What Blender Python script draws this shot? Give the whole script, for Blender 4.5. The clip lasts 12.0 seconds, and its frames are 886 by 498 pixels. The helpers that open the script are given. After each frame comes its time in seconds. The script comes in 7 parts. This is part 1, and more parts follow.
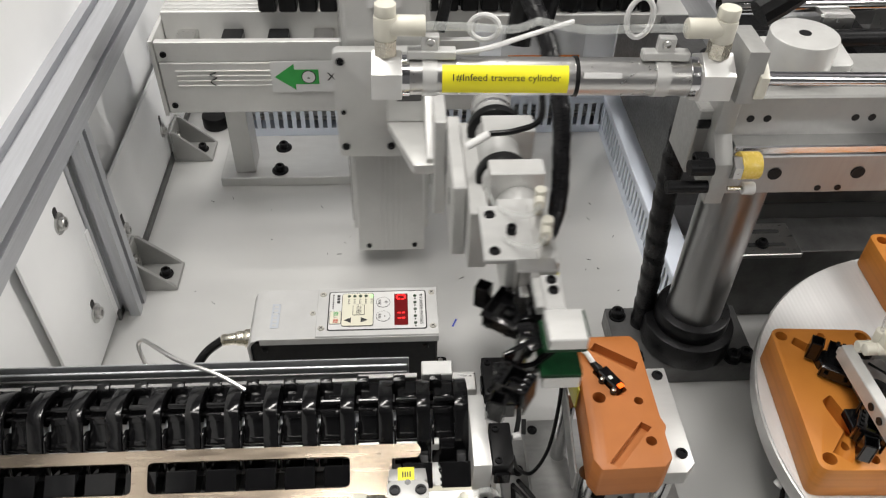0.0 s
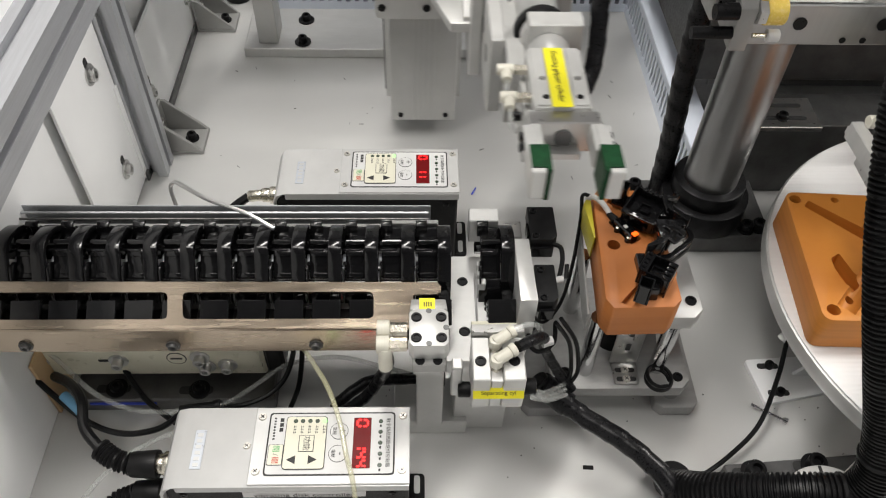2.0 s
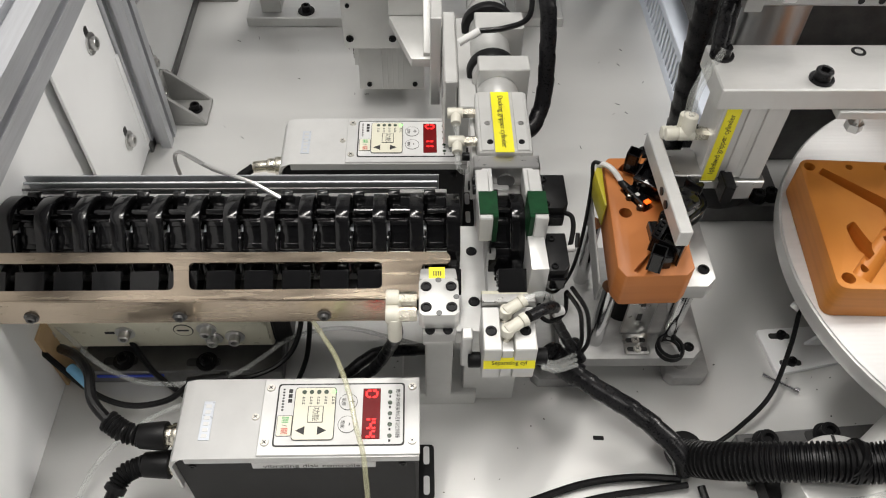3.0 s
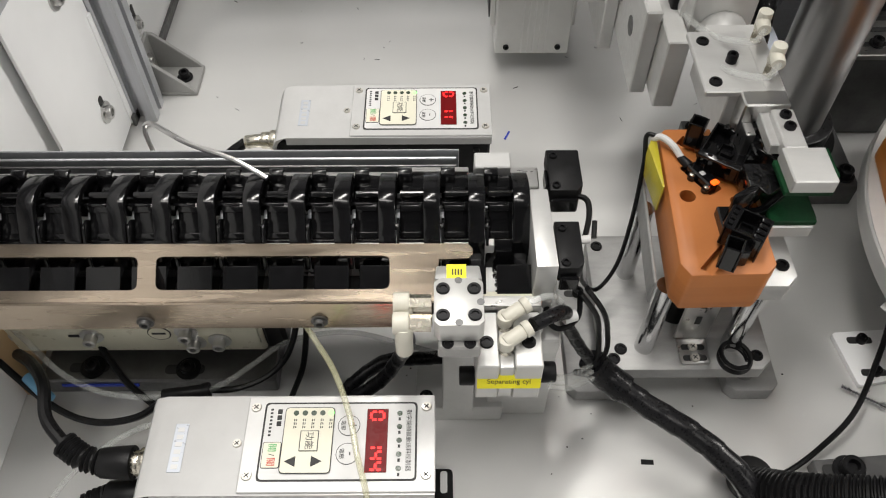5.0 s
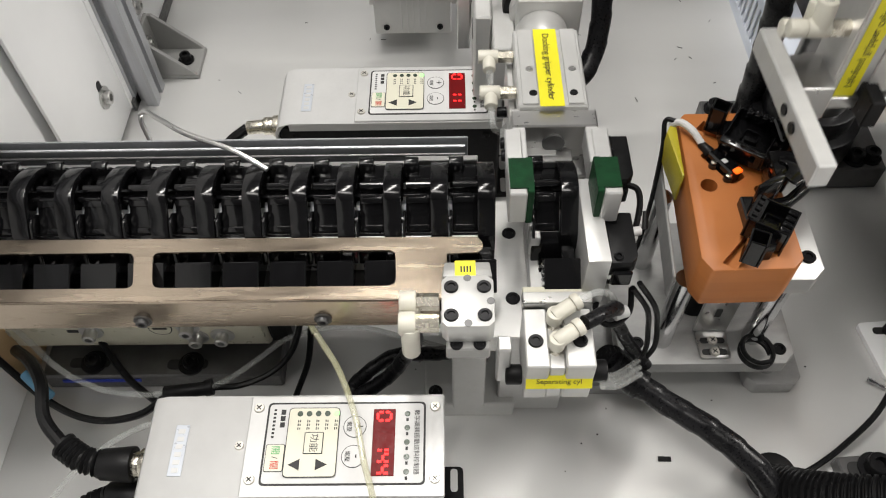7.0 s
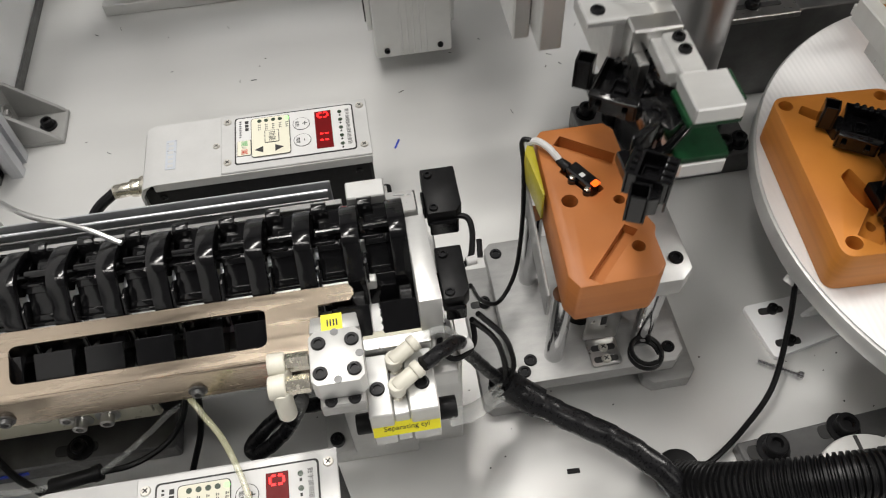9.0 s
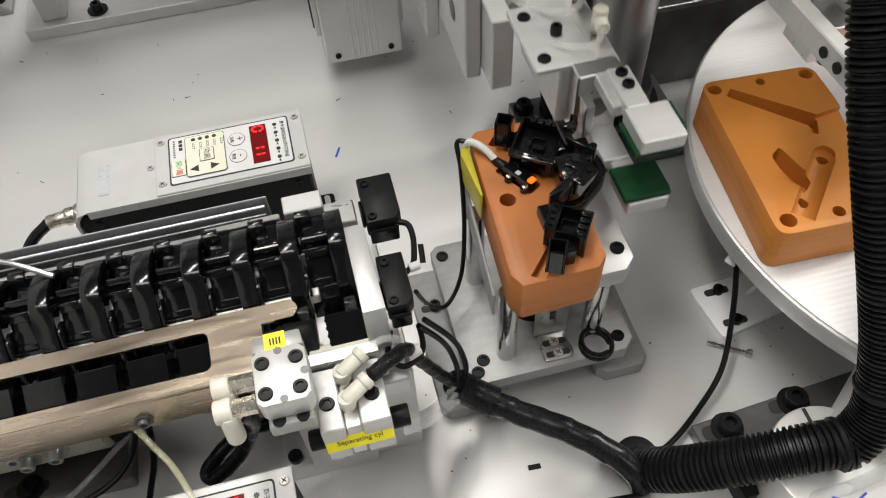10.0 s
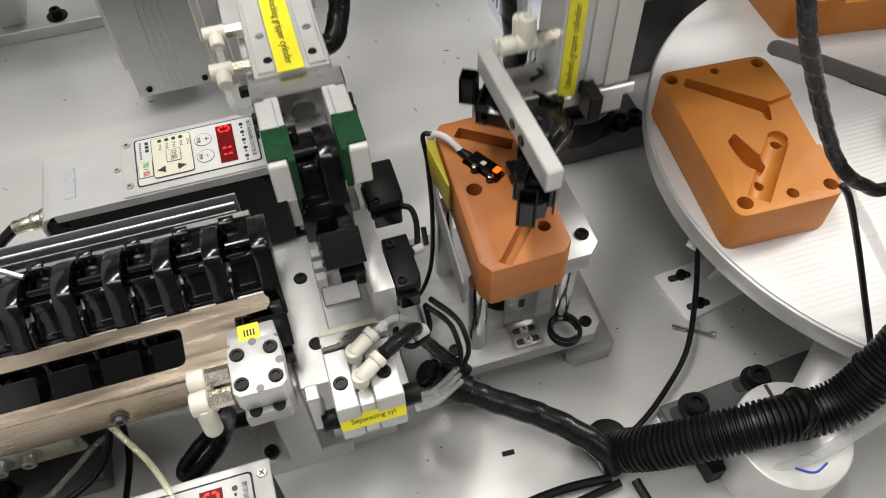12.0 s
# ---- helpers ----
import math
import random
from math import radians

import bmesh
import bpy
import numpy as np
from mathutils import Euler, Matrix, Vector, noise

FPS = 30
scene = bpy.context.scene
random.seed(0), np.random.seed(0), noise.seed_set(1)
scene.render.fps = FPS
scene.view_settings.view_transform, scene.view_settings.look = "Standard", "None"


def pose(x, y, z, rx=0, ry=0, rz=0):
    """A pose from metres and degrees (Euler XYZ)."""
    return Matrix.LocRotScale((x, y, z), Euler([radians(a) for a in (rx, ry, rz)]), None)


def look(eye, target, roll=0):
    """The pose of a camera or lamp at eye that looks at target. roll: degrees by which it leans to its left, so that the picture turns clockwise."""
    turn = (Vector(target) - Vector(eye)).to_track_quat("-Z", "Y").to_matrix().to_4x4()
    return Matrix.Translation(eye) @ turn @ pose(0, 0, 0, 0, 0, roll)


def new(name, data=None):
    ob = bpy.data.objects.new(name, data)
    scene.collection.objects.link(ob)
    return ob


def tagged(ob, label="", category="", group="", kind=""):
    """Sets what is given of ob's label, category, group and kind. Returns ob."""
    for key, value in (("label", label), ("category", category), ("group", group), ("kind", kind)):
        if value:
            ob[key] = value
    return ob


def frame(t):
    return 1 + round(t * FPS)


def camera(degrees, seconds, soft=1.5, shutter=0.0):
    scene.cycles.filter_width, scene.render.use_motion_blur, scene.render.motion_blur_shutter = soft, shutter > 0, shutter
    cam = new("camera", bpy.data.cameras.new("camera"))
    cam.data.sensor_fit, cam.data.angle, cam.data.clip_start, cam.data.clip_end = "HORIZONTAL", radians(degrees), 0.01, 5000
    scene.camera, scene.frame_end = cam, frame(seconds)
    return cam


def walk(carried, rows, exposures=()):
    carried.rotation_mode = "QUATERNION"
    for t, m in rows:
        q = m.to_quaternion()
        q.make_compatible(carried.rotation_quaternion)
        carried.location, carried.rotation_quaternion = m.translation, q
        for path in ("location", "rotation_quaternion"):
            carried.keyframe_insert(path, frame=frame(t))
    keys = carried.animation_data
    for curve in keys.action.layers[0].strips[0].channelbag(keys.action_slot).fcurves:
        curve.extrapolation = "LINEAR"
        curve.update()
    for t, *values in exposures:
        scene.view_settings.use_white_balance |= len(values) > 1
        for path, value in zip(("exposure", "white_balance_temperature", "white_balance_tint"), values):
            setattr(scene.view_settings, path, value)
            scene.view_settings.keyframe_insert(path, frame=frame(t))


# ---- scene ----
cam = camera(58.7, 12.0, 1.1, 0.25)
PATH = [
    (0, (0.007, -0.006, 0.659), (0.109, 1.461, -0.698), 1.5),
    (0.5, (0.008, -0.027, 0.654), (0.096, 1.408, -0.737), 2.1),
    (1, (0.007, -0.041, 0.647), (0.078, 1.354, -0.784), 2.1),
    (1.5, (0.002, -0.048, 0.64), (0.066, 1.304, -0.833), 2.0),
    (2, (0.0, -0.055, 0.636), (0.062, 1.255, -0.874), 2.0),
    (2.5, (-0.002, -0.056, 0.632), (0.055, 1.224, -0.904), 1.6),
    (3, (-0.004, -0.053, 0.626), (0.049, 1.21, -0.924), 1.5),
    (3.2, (-0.007, -0.053, 0.627), (0.047, 1.204, -0.927), 1.6),
    (4.8, (-0.003, 0.012, 0.556), (0.011, 1.244, -1.02), 0.3),
    (5, (-0.002, 0.02, 0.549), (0.001, 1.241, -1.036), -0.2),
    (5.5, (-0.002, 0.03, 0.542), (-0.021, 1.231, -1.056), -0.9),
    (6, (-0.002, 0.035, 0.538), (-0.035, 1.219, -1.074), -1.3),
    (6.5, (0.0, 0.04, 0.537), (-0.039, 1.212, -1.084), -1.7),
    (6.7, (0.0, 0.041, 0.538), (-0.036, 1.21, -1.084), -1.7),
    (8.3, (0.018, 0.049, 0.539), (0.078, 1.229, -1.075), -2.5),
    (8.5, (0.026, 0.052, 0.541), (0.107, 1.23, -1.073), -2.6),
    (9, (0.041, 0.059, 0.544), (0.176, 1.232, -1.07), -3.1),
    (9.5, (0.047, 0.062, 0.543), (0.233, 1.225, -1.073), -3.5),
    (10, (0.053, 0.061, 0.544), (0.285, 1.213, -1.074), -3.5),
    (10.5, (0.056, 0.06, 0.546), (0.323, 1.2, -1.075), -3.1),
    (11, (0.052, 0.057, 0.546), (0.345, 1.198, -1.071), -2.7),
    (11.5, (0.051, 0.054, 0.547), (0.355, 1.189, -1.071), -2.3),
    (12, (0.049, 0.049, 0.546), (0.362, 1.189, -1.067), -2.0),
]
walk(cam, [(t, look(eye, target, roll)) for t, eye, target, roll in PATH])

# ---- light ----
world = bpy.data.worlds.new("world")
scene.world = world
world.use_nodes = True
world.node_tree.nodes["Background"].inputs[0].default_value = (0.82, 0.9, 1.0, 1)
world.node_tree.nodes["Background"].inputs[1].default_value = 0.07
scene.view_settings.exposure = 0.05


def lamp(name, eye, target, sx, sy, power, colour=(1.0, 0.965, 0.915)):
    data = bpy.data.lights.new(name, "AREA")
    data.shape, data.size, data.size_y, data.energy, data.color = "RECTANGLE", sx, sy, power, colour
    ob = new(name, data)
    ob.matrix_basis = look(eye, target)
    return ob


# one overhead tube, inferred from the column's highlights; none of these is in view
lamp("unseen_lamp", (-0.2, 0.75, 2.25), (-0.1, 0.7, 0), 1.5, 0.22, 40)
# added fill from right, right front and front: brightens side wall, drive, lower left
lamp("unseen_lamp", (2.3, 0.7, 1.75), (-0.2, 0.6, 0.1), 0.35, 1.5, 60)
lamp("unseen_lamp", (1.7, -1.6, 2.0), (-0.2, 0.4, 0.1), 0.3, 1.5, 17)
lamp("unseen_lamp", (-0.35, -0.30, 2.3), (-0.25, 0.2, 0.0), 1.5, 0.22, 12)


# ---- materials ----
def nodes_of(name):
    m = bpy.data.materials.new(name)
    m.use_nodes = True
    nt = m.node_tree
    return m, nt, nt.nodes["Principled BSDF"]


def link_noise(nt, scale, detail=4.0, stretch=(1, 1, 1), coord="Object"):
    tc = nt.nodes.new("ShaderNodeTexCoord")
    mp = nt.nodes.new("ShaderNodeMapping")
    mp.inputs["Scale"].default_value = stretch
    nz = nt.nodes.new("ShaderNodeTexNoise")
    nz.inputs["Scale"].default_value = scale
    nz.inputs["Detail"].default_value = detail
    nt.links.new(tc.outputs[coord], mp.inputs["Vector"])
    nt.links.new(mp.outputs["Vector"], nz.inputs["Vector"])
    return nz


def ramp_between(nt, source, a, b, lo=0.3, hi=0.7):
    r = nt.nodes.new("ShaderNodeValToRGB")
    r.color_ramp.elements[0].position, r.color_ramp.elements[1].position = lo, hi
    r.color_ramp.elements[0].color, r.color_ramp.elements[1].color = (*a, 1), (*b, 1)
    nt.links.new(source, r.inputs["Fac"])
    return r


def surface(name, colour, rough=0.5, metal=0.0, vary=0.12, scale=30.0, stretch=(1, 1, 1), bump=0.0, bump_scale=300.0,
            rough_vary=0.1, coat=0.0, bump_stretch=None, spec=0.5):
    m, nt, p = nodes_of(name)
    a = tuple(c * (1 - vary) for c in colour)
    b = tuple(min(1.0, c * (1 + vary)) for c in colour)
    nz = link_noise(nt, scale, 5.0, stretch)
    nt.links.new(ramp_between(nt, nz.outputs["Fac"], a, b).outputs["Color"], p.inputs["Base Color"])
    fine = link_noise(nt, scale * 7, 3.0, stretch)
    rr = ramp_between(nt, fine.outputs["Fac"], (max(0.02, rough - rough_vary),) * 3, (min(1, rough + rough_vary),) * 3)
    nt.links.new(rr.outputs["Color"], p.inputs["Roughness"])
    p.inputs["Metallic"].default_value = metal
    p.inputs["Coat Weight"].default_value = coat
    p.inputs["Specular IOR Level"].default_value = spec
    if bump:
        bn = link_noise(nt, bump_scale, 3.0, bump_stretch or stretch)
        bp = nt.nodes.new("ShaderNodeBump")
        bp.inputs["Strength"].default_value, bp.inputs["Distance"].default_value = bump, 0.0006
        nt.links.new(bn.outputs["Fac"], bp.inputs["Height"])
        nt.links.new(bp.outputs["Normal"], p.inputs["Normal"])
    return m


def glowing(name, colour, strength):
    m, nt, p = nodes_of(name)
    p.inputs["Base Color"].default_value = (*colour, 1)
    p.inputs["Emission Color"].default_value = (*colour, 1)
    p.inputs["Emission Strength"].default_value = strength
    return m


def clear_plastic(name, colour, alpha):
    m, nt, p = nodes_of(name)
    p.inputs["Base Color"].default_value = (*colour, 1)
    p.inputs["Roughness"].default_value = 0.15
    p.inputs["Alpha"].default_value = alpha
    return m


FLOOR = surface("painted_plate", (0.61, 0.61, 0.60), 0.34, 0.34, 0.05, 4, (0.6, 2, 1), 0.0, 400, 0.05)
WHITE = surface("white_paint", (0.84, 0.845, 0.85), 0.42, 0.0, 0.04, 8, bump=0.03)
ANOD = surface("anodised_aluminium", (0.585, 0.585, 0.572), 0.42, 0.4, 0.04, 30)
MILLED = surface("milled_aluminium", (0.62, 0.62, 0.61), 0.42, 0.62, 0.04, 30, (1, 4, 1), 0.03, 500, 0.06)
PROFILE = surface("extruded_profile", (0.49, 0.50, 0.525), 0.40, 0.6, 0.06, 60, (6, 0.3, 6), 0.05, 600)
STEEL = surface("ground_steel", (0.58, 0.575, 0.565), 0.30, 1.0, 0.03, 20, (1, 3, 1), 0.0, 700, 0.03)
CHROME = surface("chrome", (0.70, 0.70, 0.71), 0.13, 1.0, 0.04, 40, rough_vary=0.04)
# stainless, with its warm brown reflections put into the base colour
SHEET = surface("stainless_sheet", (0.50, 0.415, 0.325), 0.25, 1.0, 0.06, 9, (0.4, 3, 3), 0.0, 900, 0.05)
DARKSTEEL = surface("dark_steel", (0.13, 0.13, 0.13), 0.42, 0.7, 0.2, 40, bump=0.08)
OXIDE = surface("black_oxide", (0.012, 0.012, 0.013), 0.35, 0.4, 0.25, 90, spec=0.25)
BLACK = surface("black_gloss_plastic", (0.0045, 0.0045, 0.005), 0.14, 0.0, 0.25, 120, rough_vary=0.04, bump=0.008, bump_scale=700, spec=0.45)
BLACKMATT = surface("black_matt", (0.008, 0.008, 0.0085), 0.42, 0.0, 0.3, 120, bump=0.06, bump_scale=1200, spec=0.18)
RUBBER = surface("black_rubber", (0.006, 0.006, 0.0065), 0.36, 0.0, 0.3, 80, bump=0.05, spec=0.2)
WRAP = surface("black_spiral_wrap", (0.007, 0.007, 0.008), 0.32, 0.0, 0.3, 90, spec=0.25)
GREEN = surface("green_pad", (0.003, 0.036, 0.011), 0.45, 0.0, 0.25, 140, bump=0.25, bump_scale=700, spec=0.2)
CREAM = surface("cream_fitting", (0.62, 0.60, 0.52), 0.38, 0.0, 0.06, 60)
BEIGE = surface("beige_enamel", (0.64, 0.62, 0.50), 0.35, 0.0, 0.05, 20, bump=0.04)
YELLOW = surface("yellow_tape", (0.86, 0.78, 0.02), 0.42, 0.0, 0.05, 30)
AMBER = surface("amber_urethane", (0.75, 0.55, 0.12), 0.25, 0.0, 0.1, 60)
# print and pen, and the shade in slots and cuts as flat black plates
INK_SHADE = surface("black_ink_and_shade", (0.02, 0.02, 0.02), 0.6, 0.0, 0.1)
DUCT = surface("wire_duct_plastic", (0.66, 0.71, 0.80), 0.45, 0.0, 0.05, 15)
PANELBLACK = surface("black_crinkle_paint", (0.008, 0.008, 0.0085), 0.5, 0.0, 0.3, 200, bump=0.3, bump_scale=1100, spec=0.16)
PLATE_GREY = surface("controller_silver", (0.54, 0.54, 0.535), 0.42, 0.3, 0.03, 60)
KEYPAD = surface("keypad_cream", (0.68, 0.66, 0.54), 0.45, 0.0, 0.04, 30)
SIGNGREEN = surface("sign_green", (0.03, 0.33, 0.06), 0.5, 0.0, 0.1, 40)
PAPER = surface("white_label", (0.62, 0.62, 0.615), 0.5, 0.0, 0.04, 60)
ORANGEPAPER = surface("orange_label", (0.85, 0.25, 0.04), 0.5, 0.0, 0.05, 60)
BLUE = surface("blue_mark", (0.03, 0.06, 0.45), 0.5, 0.0, 0.2, 60)
TABLEWHITE = surface("white_table_plastic", (0.72, 0.72, 0.72), 0.42, 0.0, 0.03, 160, (1, 0.05, 1))


def rib_surface(m, spacing):
    """Fine parallel machining ridges across the table top."""
    nt = m.node_tree
    p = next(n for n in nt.nodes if n.type == "BSDF_PRINCIPLED")
    tc = nt.nodes.new("ShaderNodeTexCoord")
    wave = nt.nodes.new("ShaderNodeTexWave")
    wave.inputs["Scale"].default_value = 0.314 / spacing
    wave.inputs["Distortion"].default_value = 0.4
    bp = nt.nodes.new("ShaderNodeBump")
    bp.inputs["Strength"].default_value, bp.inputs["Distance"].default_value = 0.22, 0.0005
    nt.links.new(tc.outputs["Object"], wave.inputs["Vector"])
    nt.links.new(wave.outputs["Fac"], bp.inputs["Height"])
    nt.links.new(bp.outputs["Normal"], p.inputs["Normal"])


rib_surface(TABLEWHITE, 0.0042)
SCREWGREY = surface("nickel_screw", (0.62, 0.60, 0.55), 0.35, 0.6, 0.05, 60)
RATING = surface("rating_plate_foil", (0.50, 0.53, 0.58), 0.35, 0.3, 0.05, 60)
GREYROOM = surface("grey_room_paint", (0.22, 0.22, 0.23), 0.7, 0.0, 0.1, 2)
COLUMN = surface("satin_column", (0.36, 0.36, 0.36), 0.34, 1.0, 0.03, 40, (8, 8, 0.4), 0.0, 400, 0.04)
CYLGREY = surface("grey_anodised_cylinder", (0.34, 0.34, 0.33), 0.42, 0.35, 0.05, 40)
TAN = surface("tan_patch", (0.52, 0.36, 0.20), 0.55, 0.0, 0.08, 12)
OLIVE = surface("dull_yellow_tape", (0.42, 0.36, 0.02), 0.4, 0.0, 0.1, 60)
PLATEDULL = surface("dull_milled_plate", (0.34, 0.34, 0.335), 0.52, 0.4, 0.08, 60, (1, 3, 1), 0.06, 700, 0.08)
PALEBLUE = surface("pale_blue_plastic", (0.16, 0.38, 0.58), 0.4, 0.0, 0.08, 60)
BRASS = surface("nickel_brass", (0.62, 0.585, 0.50), 0.26, 1.0, 0.04, 60, rough_vary=0.03)
TUBE = clear_plastic("clear_tube", (0.66, 0.68, 0.66), 0.24)
YELLOWTUBE = clear_plastic("yellowed_tube", (0.60, 0.59, 0.38), 0.36)
REDLED = glowing("red_led", (1.0, 0.012, 0.012), 2.2)
REDGLASS = surface("red_window", (0.13, 0.003, 0.004), 0.4, 0.0, 0.1, 50, spec=0.15)
ORANGELED = glowing("orange_led", (1.0, 0.10, 0.004), 1.8)
GREENLED = glowing("green_led", (0.25, 0.9, 0.2), 1.6)
GREENOFF = surface("dark_led", (0.03, 0.05, 0.03), 0.3)
KEYRED = surface("key_red", (0.55, 0.08, 0.05), 0.5)
KEYGREEN = surface("key_green", (0.10, 0.42, 0.14), 0.5)


def orange_block_material(name, low, high):
    """Orange tooling board, with the faint layers of its sheets showing on the sides."""
    m, nt, p = nodes_of(name)
    nz = link_noise(nt, 22, 5)
    grain = link_noise(nt, 5, 2, (0.6, 0.6, 34))
    c1 = ramp_between(nt, nz.outputs["Fac"], low, high)
    c2 = ramp_between(nt, grain.outputs["Fac"], (0.78, 0.72, 0.68), (1, 1, 1), 0.36, 0.60)
    mx = nt.nodes.new("ShaderNodeMix")
    mx.data_type, mx.blend_type = "RGBA", "MULTIPLY"
    mx.inputs["Factor"].default_value = 0.45
    nt.links.new(c1.outputs["Color"], mx.inputs["A"])
    nt.links.new(c2.outputs["Color"], mx.inputs["B"])
    nt.links.new(mx.outputs["Result"], p.inputs["Base Color"])
    p.inputs["Roughness"].default_value = 0.5
    return m


ORANGE = orange_block_material("orange_tooling_board", (0.53, 0.185, 0.024), (0.62, 0.235, 0.034))
# same board, darkened because the nests get stronger light than the fixture
SHADED_ORANGE = orange_block_material("shaded_orange_tooling_board", (0.40, 0.135, 0.030), (0.49, 0.172, 0.040))


# ---- mesh helpers ----
def thing(name, label, category, at=(0, 0, 0), group="", kind=""):
    ob = new(name)
    ob.empty_display_size = 0.02
    ob.location = at
    return tagged(ob, label, category, group, kind)


def root_place(ob):
    while ob.parent:
        ob = ob.parent
    return Vector(ob.location)


def finish(bm, name, mat, smooth=True, crease=35):
    me = bpy.data.meshes.new(name)
    bm.to_mesh(me)
    bm.free()
    me.materials.append(mat)
    if smooth:
        for f in me.polygons:
            f.use_smooth = True
        me.set_sharp_from_angle(angle=radians(crease))
    return me


def part(name, bm, mat, parent, label=""):
    """One mesh, given in the machine's metres, under a thing or under a part."""
    bmesh.ops.translate(bm, verts=bm.verts, vec=-root_place(parent))
    ob = new(name, finish(bm, name, mat))
    ob.parent = parent
    if label:
        ob["label"] = label
    return ob


def solo(name, bm, mat, label, category, kind="", group=""):
    return tagged(new(name, finish(bm, name, mat)), label, category, group, kind)


def box(x0, x1, y0, y1, z0, z1, bevel=0.0008, bm=None, turn=None, seg=1):
    own = bmesh.new()
    bmesh.ops.create_cube(own, size=1)
    bmesh.ops.scale(own, verts=own.verts, vec=(abs(x1 - x0), abs(y1 - y0), abs(z1 - z0)))
    if bevel:
        bmesh.ops.bevel(own, geom=own.edges[:], offset=bevel, segments=seg, affect="EDGES", profile=0.5)
    if turn:
        own.transform(turn.to_3x3().to_4x4())
    bmesh.ops.translate(own, verts=own.verts, vec=((x0 + x1) / 2, (y0 + y1) / 2, (z0 + z1) / 2))
    return join(bm, own)


def join(bm, own):
    if bm is None:
        return own
    me = bpy.data.meshes.new("tmp")
    own.to_mesh(me)
    own.free()
    bm.from_mesh(me)
    bpy.data.meshes.remove(me)
    return bm


def rod(p, q, r, seg=20, bm=None, r2=None, bevel=0.0):
    own = bmesh.new()
    p, q = Vector(p), Vector(q)
    d = q - p
    bmesh.ops.create_cone(own, cap_ends=True, segments=seg, radius1=r, radius2=r if r2 is None else r2, depth=d.length)
    if bevel:
        rims = [e for e in own.edges if len(e.link_faces) == 2 and any(len(f.verts) > 4 for f in e.link_faces)]
        bmesh.ops.bevel(own, geom=rims, offset=bevel, segments=2, affect="EDGES", profile=0.5)
    own.transform(Matrix.Translation((p + q) / 2) @ d.to_track_quat("Z", "Y").to_matrix().to_4x4())
    return join(bm, own)


def prism(points, lo, hi, axis="z", bevel=0.0, bm=None):
    """A plate with the given outline, from lo to hi along an axis. Outline in (x, y), (x, z) or (y, z)."""
    own = bmesh.new()
    place = {"z": lambda a, b, h: (a, b, h), "y": lambda a, b, h: (a, h, b), "x": lambda a, b, h: (h, a, b)}[axis]
    low = [own.verts.new(place(a, b, lo)) for a, b in points]
    top = [own.verts.new(place(a, b, hi)) for a, b in points]
    own.faces.new(low)
    own.faces.new(top)
    for i in range(len(points)):
        j = (i + 1) % len(points)
        own.faces.new((low[i], low[j], top[j], top[i]))
    bmesh.ops.recalc_face_normals(own, faces=own.faces)
    if bevel:
        bmesh.ops.bevel(own, geom=own.edges[:], offset=bevel, segments=2, affect="EDGES", profile=0.5, clamp_overlap=True)
    return join(bm, own)


def rounded(points, r, n=4):
    """The outline with its corners rounded."""
    out = []
    for i, p in enumerate(points):
        p, a, b = Vector(p), Vector(points[i - 1]), Vector(points[(i + 1) % len(points)])
        u, v = (a - p), (b - p)
        k = min(r, u.length * 0.45, v.length * 0.45)
        s, e = p + u.normalized() * k, p + v.normalized() * k
        for j in range(n + 1):
            t = j / n
            out.append(tuple((1 - t) ** 2 * s + 2 * t * (1 - t) * p + t * t * e))
    return out


def spline(points, steps=8):
    pts = [Vector(p) for p in points]
    pts = [2 * pts[0] - pts[1]] + pts + [2 * pts[-1] - pts[-2]]
    out = []
    for i in range(1, len(pts) - 2):
        a, b, c, d = pts[i - 1:i + 3]
        for j in range(steps):
            t = j / steps
            out.append(0.5 * (2 * b + (c - a) * t + (2 * a - 5 * b + 4 * c - d) * t * t + (3 * b - a - 3 * c + d) * t ** 3))
    out.append(pts[-2])
    return out


def sweep(points, radius, seg=10, steps=8, bm=None, ripple=None, spiral=None):
    """A hose or cable along a smooth line. ripple: (height, length) of rings round it; spiral: the same for a wound band."""
    line = spline(points, steps)
    if ripple or spiral:
        height, length = ripple or spiral
        fine = [line[0]]
        for a, b in zip(line, line[1:]):
            n = max(1, int((b - a).length / (length / (4 if ripple else 12))))
            fine += [a.lerp(b, (k + 1) / n) for k in range(n)]
        line = fine
    own = bmesh.new()
    rings, side, run = [], None, 0.0
    for i, p in enumerate(line):
        d = (line[min(i + 1, len(line) - 1)] - line[max(i - 1, 0)]).normalized()
        if side is None:
            side = d.orthogonal().normalized()
        side = (side - d * side.dot(d)).normalized()
        up = d.cross(side)
        if i:
            run += (p - line[i - 1]).length
        r = radius
        if ripple:
            r += ripple[0] * (0.5 if math.sin(run / ripple[1] * 2 * math.pi) > -0.1 else -0.5)
        def wound(k):
            return r + (spiral[0] * ((run / spiral[1] + k / seg) % 1.0 - 0.5) if spiral else 0.0)
        rings.append([own.verts.new(p + wound(k) * (math.cos(2 * math.pi * k / seg) * side + math.sin(2 * math.pi * k / seg) * up)) for k in range(seg)])
    for a, b in zip(rings, rings[1:]):
        for k in range(seg):
            own.faces.new((a[k], a[(k + 1) % seg], b[(k + 1) % seg], b[k]))
    own.faces.new(rings[0][::-1])
    own.faces.new(rings[-1])
    bmesh.ops.recalc_face_normals(own, faces=own.faces)
    return join(bm, own)


